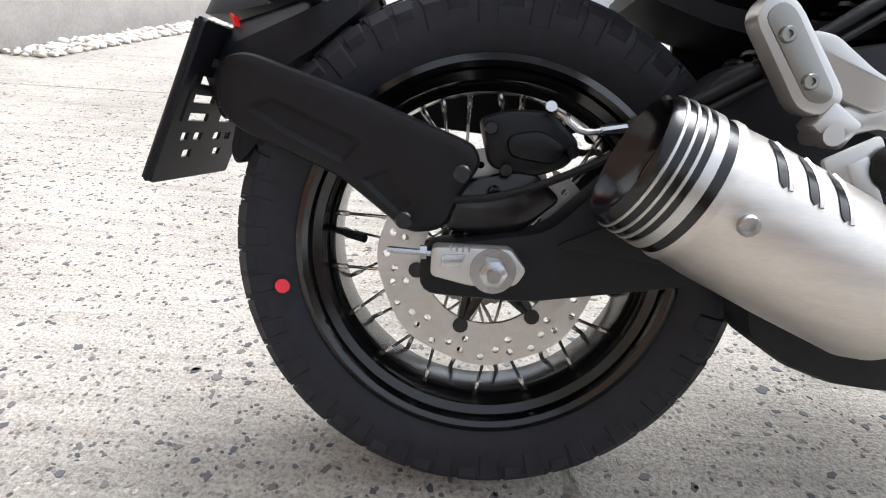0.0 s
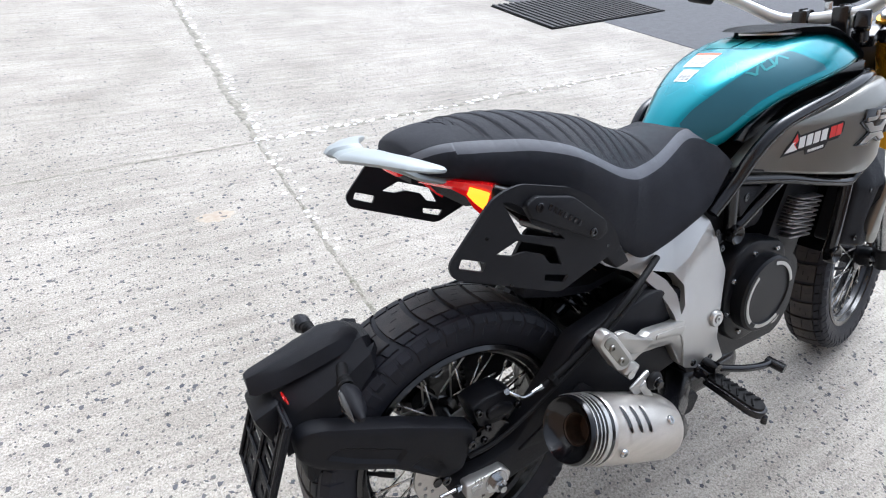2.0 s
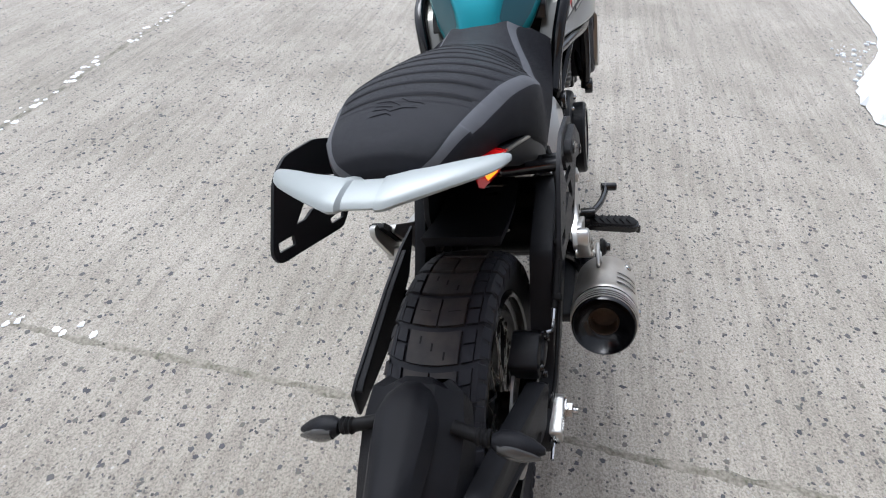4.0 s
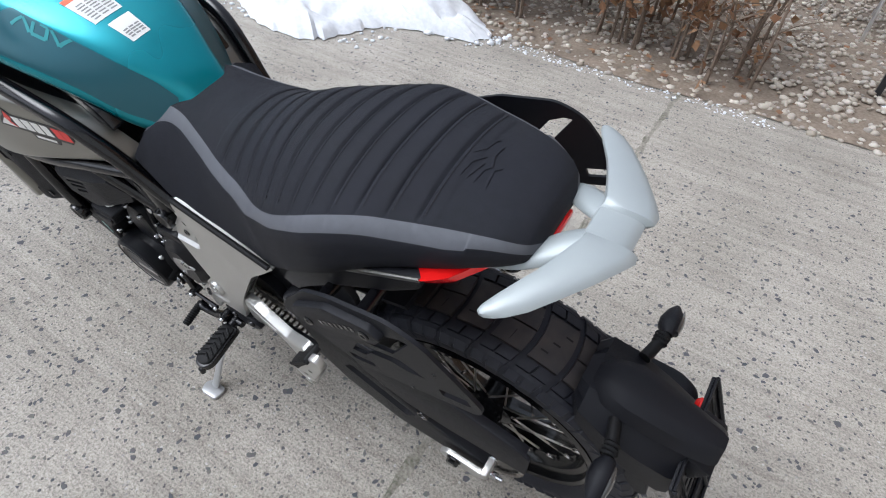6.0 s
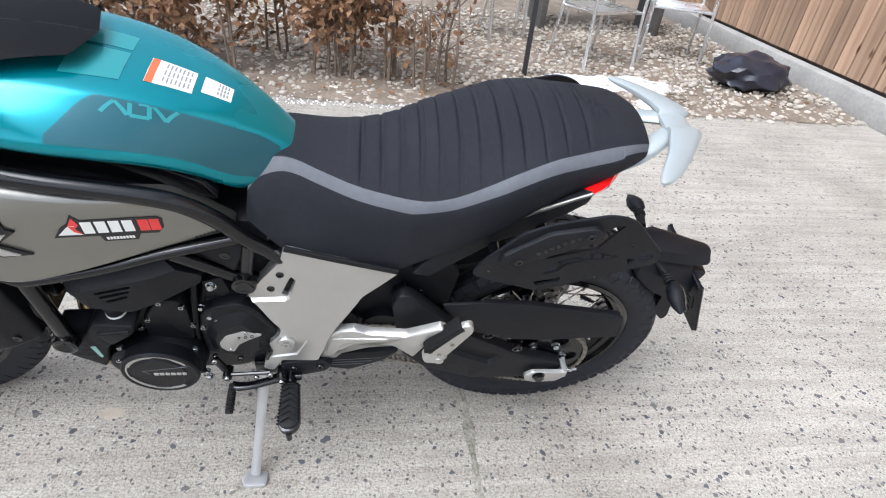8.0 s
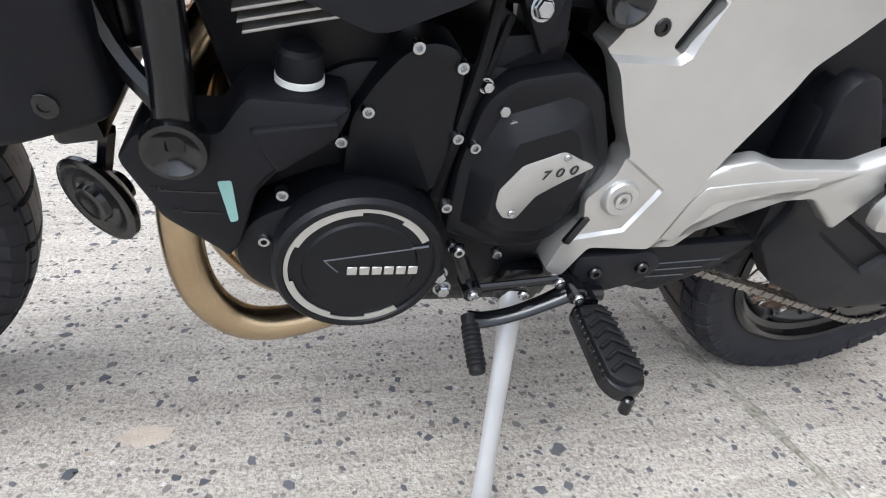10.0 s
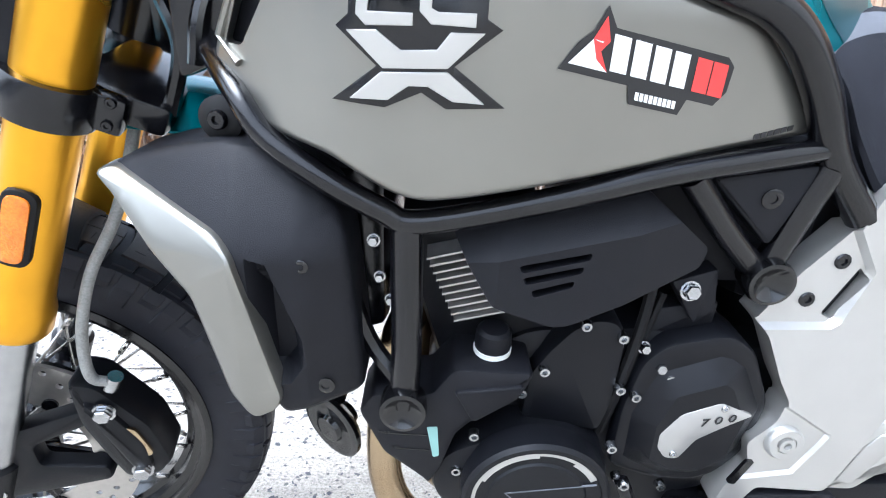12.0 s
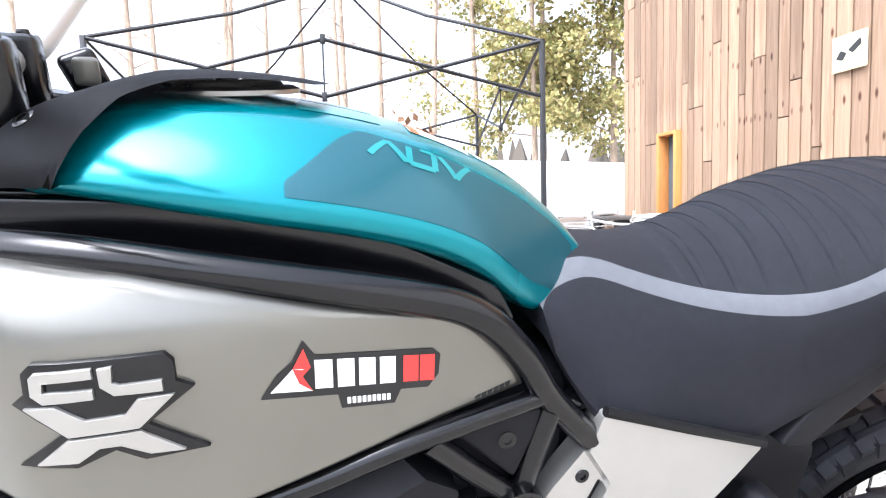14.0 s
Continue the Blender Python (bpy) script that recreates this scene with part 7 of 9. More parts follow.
for s in (-1, 1):
    bm = bmesh.new()
    slab(bm, rounded([(1.160, 0.893), (1.098, 0.892), (1.092, 0.86), (1.118, 0.795), (1.160, 0.775)], 0.01), xz(0.118, s), 0.03, 0.004)
    part("neck_cover", bm, M_SATIN, bike, "black cover beside the steering head")

# ---- front end, steered to the left ----
AX_D = Vector((-0.385, 0, 0.923)).normalized()
AX_P = Vector((1.475 - 0.04, 0, 0.30))
STEER = 11.0
T = Matrix.Translation(AX_P) @ Matrix.Rotation(radians(STEER), 4, AX_D) @ Matrix.Translation(-AX_P)
front_wheel = make_wheel("front_wheel", FRONT, 0.312, 0.115, "front spoked wheel with a trail tyre", 32, (1,), 0.155, False, T @ Matrix.Translation((1.478, 0, 0.312)))
fork = group("front_fork", bike, "gold-anodised upside-down front fork")
fork.matrix_basis = T


def leg(s, h):
    """A place on a fork leg, h metres above the axle along it."""
    return Vector((1.478, s * 0.112, 0.312)) + AX_D * h


for s in (-1, 1):
    bm = bmesh.new()
    lathe(bm, [(0.0, 0.245), (0.030, 0.245), (0.0325, 0.250), (0.0325, 0.272), (0.0295, 0.285), (0.0285, 0.31), (0.0285, 0.46), (0.0295, 0.50), (0.0295, 0.76), (0, 0.76)], leg(s, 0), AX_D, 40)
    part("gold_tube", bm, M_GOLD, fork, "gold-anodised outer fork tube")
    bm = bmesh.new()
    rod(bm, leg(s, 0.02), leg(s, 0.24), 0.0215, seg=28)
    part("inner_tube", bm, M_CHROME, fork, "polished inner fork tube")
    bm = bmesh.new()
    rod(bm, leg(s, -0.03), leg(s, 0.05), 0.027, seg=20, bev=0.006)
    if s > 0:
        slab(bm, rounded([(1.478, 0.385), (1.430, 0.395), (1.350, 0.420), (1.345, 0.398), (1.415, 0.370), (1.415, 0.338), (1.345, 0.325), (1.345, 0.303), (1.478, 0.285)], 0.008), xz(0.118), 0.022, 0.006)
    part("fork_foot", bm, M_CASE, fork, "black fork foot")
    for h in (0.475, 0.715):
        bm = bmesh.new()
        lathe(bm, [(0.0286, 0), (0.036, 0.001), (0.037, 0.004), (0.037, 0.034), (0.036, 0.037), (0.0286, 0.038)], leg(s, h), AX_D, 36)
        q = leg(s, h + 0.019) + Vector((-0.040, 0.0, -0.014))
        box(bm, q, (0.030, 0.020, 0.034), Euler((0, -0.395, 0)).to_matrix(), 0.005)
        part("fork_clamp", bm, M_SATIN, fork, "black fork clamp")
        for dz in (-0.009, 0.010):
            bolt(fork, q + Vector((-0.004 - dz * 0.38, s * 0.010, dz)), (0, s, 0), 0.0048, 0.003, M_SATIN)
    bm = bmesh.new()
    rod(bm, leg(s, 0.76), leg(s, 0.772), 0.022, seg=24, bev=0.003)
    part("fork_cap", bm, M_ALU, fork, "silver fork top cap")
    # side reflector
    rp0 = leg(s, 0.378) + Vector((0, s * 0.0265, 0))

    def rfl(u, v, d, rp0=rp0, s=s):
        return rp0 + AX_D * v + Vector((0.923, 0, 0.385)) * u + Vector((0, s * (0.006 - d), 0))
    bm = bmesh.new()
    slab(bm, rounded(rect(0, 0, 0.028, 0.078), 0.012), rfl, 0.010, 0.002)
    rb = part("reflector_base", bm, M_RUBBER, fork)
    bm = bmesh.new()
    slab(bm, rounded(rect(0.001, 0, 0.020, 0.068), 0.009), lambda u, v, d: rfl(u, v, d - 0.002), 0.004, 0.0008)
    part("amber_reflector", bm, M_ORANGE, fork, "amber side reflector")
bm = bmesh.new()
for h in (0.480, 0.722):
    pa2, pb2 = leg(-1, h + 0.013), leg(1, h + 0.013)
    box(bm, (pa2 + pb2) / 2 + Vector((-0.045, 0, -0.012)), (0.085, 0.21, 0.030), Euler((0, -0.395, 0)).to_matrix(), 0.008)
part("triple_clamp", bm, M_SATIN, fork, "black triple clamp")
bm = bmesh.new()
rod(bm, (1.466, -0.12, 0.312), (1.466, 0.13, 0.312), 0.012, seg=16)
part("axle", bm, M_CHROME, fork)
# front caliper and hose
bm = bmesh.new()
cal = rounded([(1.359, 0.463), (1.329, 0.456), (1.284, 0.388), (1.272, 0.328), (1.290, 0.304), (1.330, 0.304), (1.345, 0.350), (1.359, 0.400)], 0.012)
slab(bm, cal, xz(0.122), 0.05, 0.012)
slab(bm, rounded([(1.345, 0.440), (1.319, 0.423), (1.294, 0.368), (1.292, 0.328), (1.312, 0.322), (1.338, 0.403)], 0.008), xz(0.129), 0.012, 0.006)
fcal = part("front_caliper", bm, M_CASE, fork, "black radial front brake caliper")
for x, z in ((1.325, 0.424), (1.305, 0.326)):
    hexbolt(fork, (x, 0.126, z), (0, 1, 0), 0.0095, 0.010)
bm = bmesh.new()
slab(bm, rounded([(1.325, 0.405), (1.300, 0.392), (1.288, 0.352), (1.300, 0.345), (1.322, 0.365)], 0.004), xz(0.1265), 0.004, 0.0)
part("pad_opening", bm, M_BRONZE, fork, "rusty brake pad opening")
bm = bmesh.new()
tube(bm, [(1.312, 0.120, 0.462), (1.326, 0.124, 0.474), (1.325, 0.122, 0.513), (1.315, 0.118, 0.556), (1.298, 0.112, 0.600), (1.272, 0.10, 0.645), (1.255, 0.085, 0.69), (1.235, 0.06, 0.76)], 0.0058, seg=10)
part("brake_hose", bm, M_HOSE, fork, "grey braided brake hose")
bm = bmesh.new()
rod(bm, (1.314, 0.118, 0.452), (1.304, 0.121, 0.470), 0.008, seg=10)
part("hose_fitting", bm, M_CHROME, fork)
# beak fender
bm = bmesh.new()
secs = []
for x, z, w, h in ((1.13, 0.742, 0.060, 0.018), (1.20, 0.755, 0.085, 0.028), (1.30, 0.782, 0.098, 0.036), (1.42, 0.805, 0.100, 0.040), (1.55, 0.805, 0.090, 0.038), (1.66, 0.785, 0.070, 0.030), (1.72, 0.765, 0.04, 0.02)):
    ring = []
    for k in range(9):
        t = -1 + 2 * k / 8
        ring.append((x, w * t, z - h * abs(t) ** 2.2))
    ring += [(x, p[1] * 0.96, p[2] - 0.004) for p in ring[::-1]]
    secs.append(ring)
loft(bm, secs)
part("beak_fender", bm, M_TEAL, fork, "teal high front fender", smooth=50)
bm = bmesh.new()
secs = []
for x, z, w in ((1.34, 0.60, 0.045), (1.40, 0.635, 0.055), (1.48, 0.650, 0.058), (1.56, 0.640, 0.055), (1.64, 0.60, 0.05)):
    ring = [(x, w * (-1 + 2 * k / 6), z - 0.015 * abs(-1 + 2 * k / 6) ** 2) for k in range(7)]
    ring += [(p[0], p[1] * 0.95, p[2] - 0.004) for p in ring[::-1]]
    secs.append(ring)
loft(bm, secs)
part("tyre_hugger", bm, M_BLACK, fork, "black inner front fender")
# head lamp with side panels, signals
bm = bmesh.new()
lathe(bm, [(0, -0.09), (0.05, -0.085), (0.085, -0.05), (0.098, 0.0), (0.100, 0.03), (0.094, 0.036)], (1.37, 0, 0.915), (0.94, 0, -0.22), 40)
lamp = part("head_lamp", bm, M_BLACK, fork, "round black head lamp")
bm = bmesh.new()
lathe(bm, [(0.094, 0.030), (0.06, 0.044), (0, 0.05)], (1.37, 0, 0.915), (0.94, 0, -0.22), 40)
part("lamp_lens", bm, M_SMOKE, lamp)
for s in (-1, 1):
    bm = bmesh.new()
    slab(bm, rounded([(1.275, 0.985), (1.360, 0.990), (1.375, 0.90), (1.335, 0.800), (1.312, 0.770), (1.285, 0.790), (1.268, 0.90)], 0.012), lambda u, v, d: (u, s * (0.128 - 0.25 * max(0, u - 1.30) - d), v), 0.012, 0.004)
    lp = part("lamp_side_panel", bm, M_BLACK, lamp, "black lamp side panel with a silver edge")
    bm = bmesh.new()
    tube(bm, [(x, s * (0.130 - 0.25 * max(0, x - 1.30)), z) for x, z in ((1.355, 0.985), (1.372, 0.90), (1.335, 0.805), (1.312, 0.772))], 0.008, seg=8)
    part("panel_edge", bm, M_WHITE, lamp)
    bm = bmesh.new()
    tube(bm, [(1.315, s * 0.118, 0.895), (1.318, s * 0.150, 0.897), (1.322, s * 0.165, 0.898)], [0.016, 0.012, 0.010], seg=14)
    fs_ = part("front_signal", bm, M_RUBBER, fork, "black front turn signal")
    bm = bmesh.new()
    rod(bm, (1.322, s * 0.163, 0.898), (1.332, s * 0.225, 0.900), 0.014, 0.009, seg=14, bev=0.003)
    part("lens", bm, M_ORANGE, fork, "amber front signal lens")
# handlebar, controls and gauge
bar_m = material("silver_handlebar", (0.68, 0.68, 0.66), 0.32, 0.5, vary=0.05, scale=20)
HB = [(0.995, 0.40, 1.150), (1.020, 0.30, 1.140), (1.050, 0.19, 1.092), (1.080, 0.10, 1.038), (1.090, 0.045, 1.026)]
bm = bmesh.new()
tube(bm, [(p[0], s * p[1], p[2]) for s, pl_ in ((1, HB), (-1, HB[::-1])) for p in pl_], [0.011, 0.011, 0.012, 0.014, 0.0145, 0.0145, 0.014, 0.012, 0.011, 0.011], seg=16)
hbar = part("handlebar", bm, bar_m, fork, "silver tapered handlebar")
for s in (-1, 1):
    bm = bmesh.new()
    box(bm, (1.092, s * 0.042, 1.010), (0.050, 0.036, 0.075), None, 0.007)
    part("bar_clamp", bm, M_SATIN, fork, "black handlebar clamp")
    for dx in (-0.014, 0.014):
        bolt(fork, (1.092 + dx, s * 0.042, 1.047), (0, 0, 1), 0.0055, 0.004, M_SATIN)
    bm = bmesh.new()
    tube(bm, [(1.022, s * 0.290, 1.138), (0.994, s * 0.405, 1.150)], 0.0165, seg=16, smooth=False)
    part("grip", bm, M_RUBBER, fork, "black rubber grip")
    bm = bmesh.new()
    box(bm, (1.032, s * 0.260, 1.122), (0.048, 0.055, 0.058), Euler((0.2, 0.2, 0.3 * -s)).to_matrix(), 0.009, 3)
    sw = part("switch_housing", bm, M_BLACK, fork, "black switch housing with a grey button panel")
    bm = bmesh.new()
    box(bm, (1.004, s * 0.259, 1.122), (0.006, 0.036, 0.036), Euler((0.2, 0.2, 0.3 * -s)).to_matrix(), 0.003)
    part("button_panel", bm, M_GREY, fork)
    bm = bmesh.new()
    box(bm, (1.060, s * 0.240, 1.118), (0.05, 0.045, 0.035), None, 0.008)
    lathe(bm, [(0, 0), (0.022, 0), (0.022, 0.03), (0.018, 0.034), (0, 0.034)], (1.072, s * 0.230, 1.118), (0.1, 0, 1), 18)
    tube(bm, [(1.070, s * 0.25, 1.122), (1.085, s * 0.32, 1.136), (1.060, s * 0.40, 1.145)], 0.006, seg=8)
    part("lever_assembly", bm, M_SATIN, fork, "black lever with its perch")
    bm = bmesh.new()
    tube(bm, [(1.055, s * 0.215, 1.118), (1.070, s * 0.225, 1.20), (1.07, s * 0.27, 1.28)], 0.005, seg=8)
    part("mirror_stem", bm, M_SATIN, fork, "black mirror stem")
bm = bmesh.new()
lathe(bm, [(0, -0.02), (0.045, -0.018), (0.056, 0.0), (0.058, 0.012), (0.052, 0.016), (0, 0.016)], (1.245, 0.0, 1.085), (-0.5, 0, 0.86), 36)
gauge = part("gauge", bm, M_BLACK, fork, "round gauge in front of the handlebar")
bm = bmesh.new()
lathe(bm, [(0.050, 0.0165), (0.0, 0.018)], (1.245, 0.0, 1.085), (-0.5, 0, 0.86), 36)
part("gauge_glass", bm, material("gauge_face", (0.30, 0.33, 0.36), 0.1, vary=0.1, coat=0.8), fork)
bm = bmesh.new()
rod(bm, (1.075, -0.085, 0.965), (1.070, -0.085, 0.992), 0.017, seg=20, bev=0.003)
box(bm, (1.045, -0.095, 1.010), (0.036, 0.030, 0.042), Euler((0.0, 0.35, 0.2)).to_matrix(), 0.007, 3)
part("ignition_switch", bm, M_SATIN, fork, "black ignition switch")
bm = bmesh.new()
box(bm, (1.126, 0.0, 1.044), (0.004, 0.016, 0.03), None, 0.002)
part("key", bm, M_CHROME, fork)
bm = bmesh.new()
slab(bm, rounded(rect(0, 0, 0.024, 0.028), 0.006), lambda u, v, d: Vector((1.040, -0.079, 1.012)) + Vector((u * 0.97, 0.02 * u, v)) + Vector((0, 0.004 - d, 0)), 0.006, 0.002)
part("lock_plate", bm, M_GREY, fork, "grey plate on the ignition lock")


# ---- ground ----
def ground_material():
    m = bpy.data.materials.new("exposed_aggregate_concrete")
    m.use_nodes = True
    nt = m.node_tree
    n, l = nt.nodes, nt.links
    bsdf = n["Principled BSDF"]
    tc = n.new("ShaderNodeTexCoord")

    def noise_(scale, detail=4, stretch=None, rough=0.6):
        t = n.new("ShaderNodeTexNoise")
        t.inputs["Scale"].default_value = scale
        t.inputs["Detail"].default_value = detail
        t.inputs["Roughness"].default_value = rough
        if stretch:
            mp = n.new("ShaderNodeMapping")
            mp.inputs["Scale"].default_value = stretch
            mp.inputs["Rotation"].default_value = (0, 0, 0.04)
            l.new(tc.outputs["Object"], mp.inputs[0])
            l.new(mp.outputs[0], t.inputs["Vector"])
        else:
            l.new(tc.outputs["Object"], t.inputs["Vector"])
        return t.outputs["Fac"]

    def ramp_(fac, stops):
        r = n.new("ShaderNodeValToRGB")
        e = r.color_ramp.elements
        e[0].position, e[0].color = stops[0][0], (*stops[0][1], 1)
        e[1].position, e[1].color = stops[1][0], (*stops[1][1], 1)
        for p, c in stops[2:]:
            k = e.new(p)
            k.color = (*c, 1)
        l.new(fac, r.inputs[0])
        return r.outputs[0]

    def mix_(fac, a, b, mode='MIX', amount=None):
        x = n.new("ShaderNodeMix")
        x.data_type = 'RGBA'
        x.blend_type = mode
        if amount is not None:
            x.inputs[0].default_value = amount
        else:
            l.new(fac, x.inputs[0])
        l.new(a, x.inputs[6])
        l.new(b, x.inputs[7])
        return x.outputs[2]
    base = ramp_(noise_(2.2, 6), [(0.3, (0.370, 0.342, 0.298)), (0.7, (0.498, 0.467, 0.414))])
    grit = ramp_(noise_(160, 3, rough=0.7), [(0.34, (0.55, 0.54, 0.53)), (0.58, (1.08, 1.08, 1.08))])
    col = mix_(None, base, grit, 'MULTIPLY', 0.75)
    lines = ramp_(noise_(1.0, 3, (1.3, 27.0, 1.0), 0.7), [(0.40, (0.74, 0.73, 0.72)), (0.56, (1.06, 1.06, 1.06))])
    col = mix_(None, col, lines, 'MULTIPLY', 0.5)
    stain = ramp_(noise_(0.7, 5), [(0.34, (0.74, 0.73, 0.72)), (0.55, (1.0, 1.0, 1.0))])
    col = mix_(None, col, stain, 'MULTIPLY', 0.6)
    # small stones too fine to tell apart
    vor = n.new("ShaderNodeTexVoronoi")
    vor.inputs["Scale"].default_value = 95
    l.new(tc.outputs["Object"], vor.inputs["Vector"])
    edge = n.new("ShaderNodeMath")
    edge.operation = 'LESS_THAN'
    edge.inputs[1].default_value = 0.36
    l.new(vor.outputs["Distance"], edge.inputs[0])
    sep = n.new("ShaderNodeSeparateColor")
    l.new(vor.outputs["Color"], sep.inputs[0])
    pick = n.new("ShaderNodeMath")
    pick.operation = 'GREATER_THAN'
    pick.inputs[1].default_value = 0.78
    l.new(sep.outputs[0], pick.inputs[0])
    both = n.new("ShaderNodeMath")
    both.operation = 'MULTIPLY'
    l.new(edge.outputs[0], both.inputs[0])
    l.new(pick.outputs[0], both.inputs[1])
    stone = ramp_(sep.outputs[1], [(0.0, (0.09, 0.09, 0.095)), (0.5, (0.20, 0.185, 0.17)), (1.0, (0.50, 0.48, 0.45))])
    col = mix_(both.outputs[0], col, stone)
    vor2 = n.new("ShaderNodeTexVoronoi")
    vor2.inputs["Scale"].default_value = 240
    l.new(tc.outputs["Object"], vor2.inputs["Vector"])
    sep2 = n.new("ShaderNodeSeparateColor")
    l.new(vor2.outputs["Color"], sep2.inputs[0])
    speck = ramp_(sep2.outputs[0], [(0.0, (0.42, 0.41, 0.40)), (0.16, (0.60, 0.59, 0.58)), (0.34, (1.0, 1.0, 1.0)), (1.0, (1.10, 1.09, 1.07))])
    col = mix_(None, col, speck, 'MULTIPLY', 0.5)
    l.new(col, bsdf.inputs["Base Color"])
    bsdf.inputs["Roughness"].default_value = 0.9
    add = n.new("ShaderNodeMath")
    add.operation = 'ADD'
    l.new(noise_(160, 3, rough=0.7), add.inputs[0])
    l.new(noise_(1.0, 3, (1.3, 27.0, 1.0), 0.7), add.inputs[1])
    b = n.new("ShaderNodeBump")
    b.inputs["Strength"].default_value = 0.8
    b.inputs["Distance"].default_value = 0.006
    l.new(add.outputs[0], b.inputs["Height"])
    l.new(b.outputs[0], bsdf.inputs["Normal"])
    return m


M_CONC = ground_material()
bm = bmesh.new()
bmesh.ops.create_grid(bm, x_segments=1, y_segments=1, size=600)
tagged(part("ground", bm, M_CONC, None, smooth=0), "pale exposed aggregate concrete yard with dark chips", "ground", kind="structure")

rng = np.random.default_rng(7)


def island_material(name, stops, rough=0.8, bump=0.0):
    """Each loose piece of a mesh takes its own colour."""
    m = bpy.data.materials.new(name)
    m.use_nodes = True
    nt = m.node_tree
    n, l = nt.nodes, nt.links
    geo = n.new("ShaderNodeNewGeometry")
    r = n.new("ShaderNodeValToRGB")
    e = r.color_ramp.elements
    e[0].position, e[0].color = stops[0][0], (*stops[0][1], 1)
    e[1].position, e[1].color = stops[-1][0], (*stops[-1][1], 1)
    for p, c in stops[1:-1]:
        k = e.new(p)
        k.color = (*c, 1)
    l.new(geo.outputs["Random Per Island"], r.inputs[0])
    tc = n.new("ShaderNodeTexCoord")
    nz = n.new("ShaderNodeTexNoise")
    nz.inputs["Scale"].default_value = 220
    l.new(tc.outputs["Object"], nz.inputs["Vector"])
    mx = n.new("ShaderNodeMix")
    mx.data_type = 'RGBA'
    mx.blend_type = 'MULTIPLY'
    mx.inputs[0].default_value = 0.35
    l.new(r.outputs[0], mx.inputs[6])
    l.new(nz.outputs["Color"], mx.inputs[7])
    l.new(mx.outputs[2], n["Principled BSDF"].inputs["Base Color"])
    n["Principled BSDF"].inputs["Roughness"].default_value = rough
    return m


def mesh_from(name, verts, faces, mat, smooth=False):
    me = bpy.data.meshes.new(name)
    me.from_pydata(verts, [], faces)
    me.materials.append(mat)
    if smooth:
        me.shade_smooth()
    return new(name, me)


# dark chips set into the concrete
rng_c = np.random.default_rng(21)
verts, faces = [], []


def chip(x, y, r, h=0.0012):
    k = int(rng_c.integers(4, 7))
    a0 = rng_c.uniform(0, 6.28)
    st_ = rng_c.uniform(0.45, 0.95)
    rot_ = rng_c.uniform(0, 3.14)
    base = len(verts)
    pts = []
    for i in range(k):
        a = a0 + 2 * math.pi * (i + rng_c.uniform(-0.3, 0.3)) / k
        q = r * rng_c.uniform(0.65, 1.15)
        u, v = q * math.cos(a), q * st_ * math.sin(a)
        pts.append((x + u * math.cos(rot_) - v * math.sin(rot_), y + u * math.sin(rot_) + v * math.cos(rot_)))
    for p in pts:
        verts.append((p[0], p[1], 0.0))
    for p in pts:
        verts.append((x + (p[0] - x) * 0.9, y + (p[1] - y) * 0.9, h))
    faces.append(tuple(base + k + i for i in range(k)))
    for i in range(k):
        faces.append((base + i, base + (i + 1) % k, base + k + (i + 1) % k, base + k + i))


for cell in range(-26, 34):
    for _ in range(620):
        x, y = 0.1 * (cell + rng_c.uniform()), rng_c.uniform(-2.2, 3.4)
        dist = math.hypot(x - 0.5, y - 0.2)
        # broom strokes along x leave rows with more of the stone laid bare
        row = 0.55 + 0.45 * noise.noise(Vector((x * 0.5, y * 11.0, 2.0))) + 0.35 * noise.noise(Vector((x * 1.3, y * 1.3, 7.0)))
        if rng_c.uniform() > row * math.exp(-max(0, dist - 1.5) * 0.55):
            continue
        chip(x, y, 0.0026 + 0.0078 * rng_c.uniform() ** 2.6)
for _ in range(1300):
    chip(rng_c.uniform(-1.6, 2.2), rng_c.uniform(-1.2, 2.0), 0.006 + 0.006 * rng_c.uniform() ** 1.6)
for _ in range(9000):
    chip(rng_c.uniform(-5, 6), rng_c.uniform(-2.2, 7), 0.004 + 0.008 * rng_c.uniform() ** 2.5)
chips = mesh_from("stone_chip", verts, faces, island_material("slate_chip", [(0.0, (0.075, 0.08, 0.092)), (0.35, (0.12, 0.123, 0.135)), (0.6, (0.20, 0.185, 0.17)), (0.8, (0.095, 0.098, 0.108)), (0.93, (0.17, 0.165, 0.165)), (1.0, (0.40, 0.35, 0.29))], 0.75))
tagged(chips, "dark angular stone chips set in the concrete", "stone chips", kind="stuff")

M_STAIN = material("rust_stain", (0.36, 0.29, 0.22), 0.95, vary=0.2, scale=60, bump=0.4, bump_scale=300, col2=(0.46, 0.41, 0.34))
for sx_, sy_, sr_ in ((1.074, 0.108, 0.032), (-0.185, 1.612, 0.075)):
    bm = bmesh.new()
    ring = [bm.verts.new((sx_ + sr_ * (1 + 0.5 * noise.noise(Vector((k * 0.9, sx_, 0)))) * math.cos(k * 0.2618), sy_ + 0.55 * sr_ * (1 + 0.6 * noise.noise(Vector((k * 1.1, sy_, 3)))) * math.sin(k * 0.2618), 0.0009)) for k in range(24)]
    bm.faces.new(ring)
    tagged(part("stain", bm, M_STAIN, None, smooth=0), "faint brown stain on the concrete", "stain", kind="structure")

# joints between the slabs: crumbly sand and moss
M_JOINT = material("crumbly_joint", (0.40, 0.37, 0.32), 0.95, vary=0.35, scale=110, bump=1.0, bump_scale=220, col2=(0.11, 0.11, 0.08))


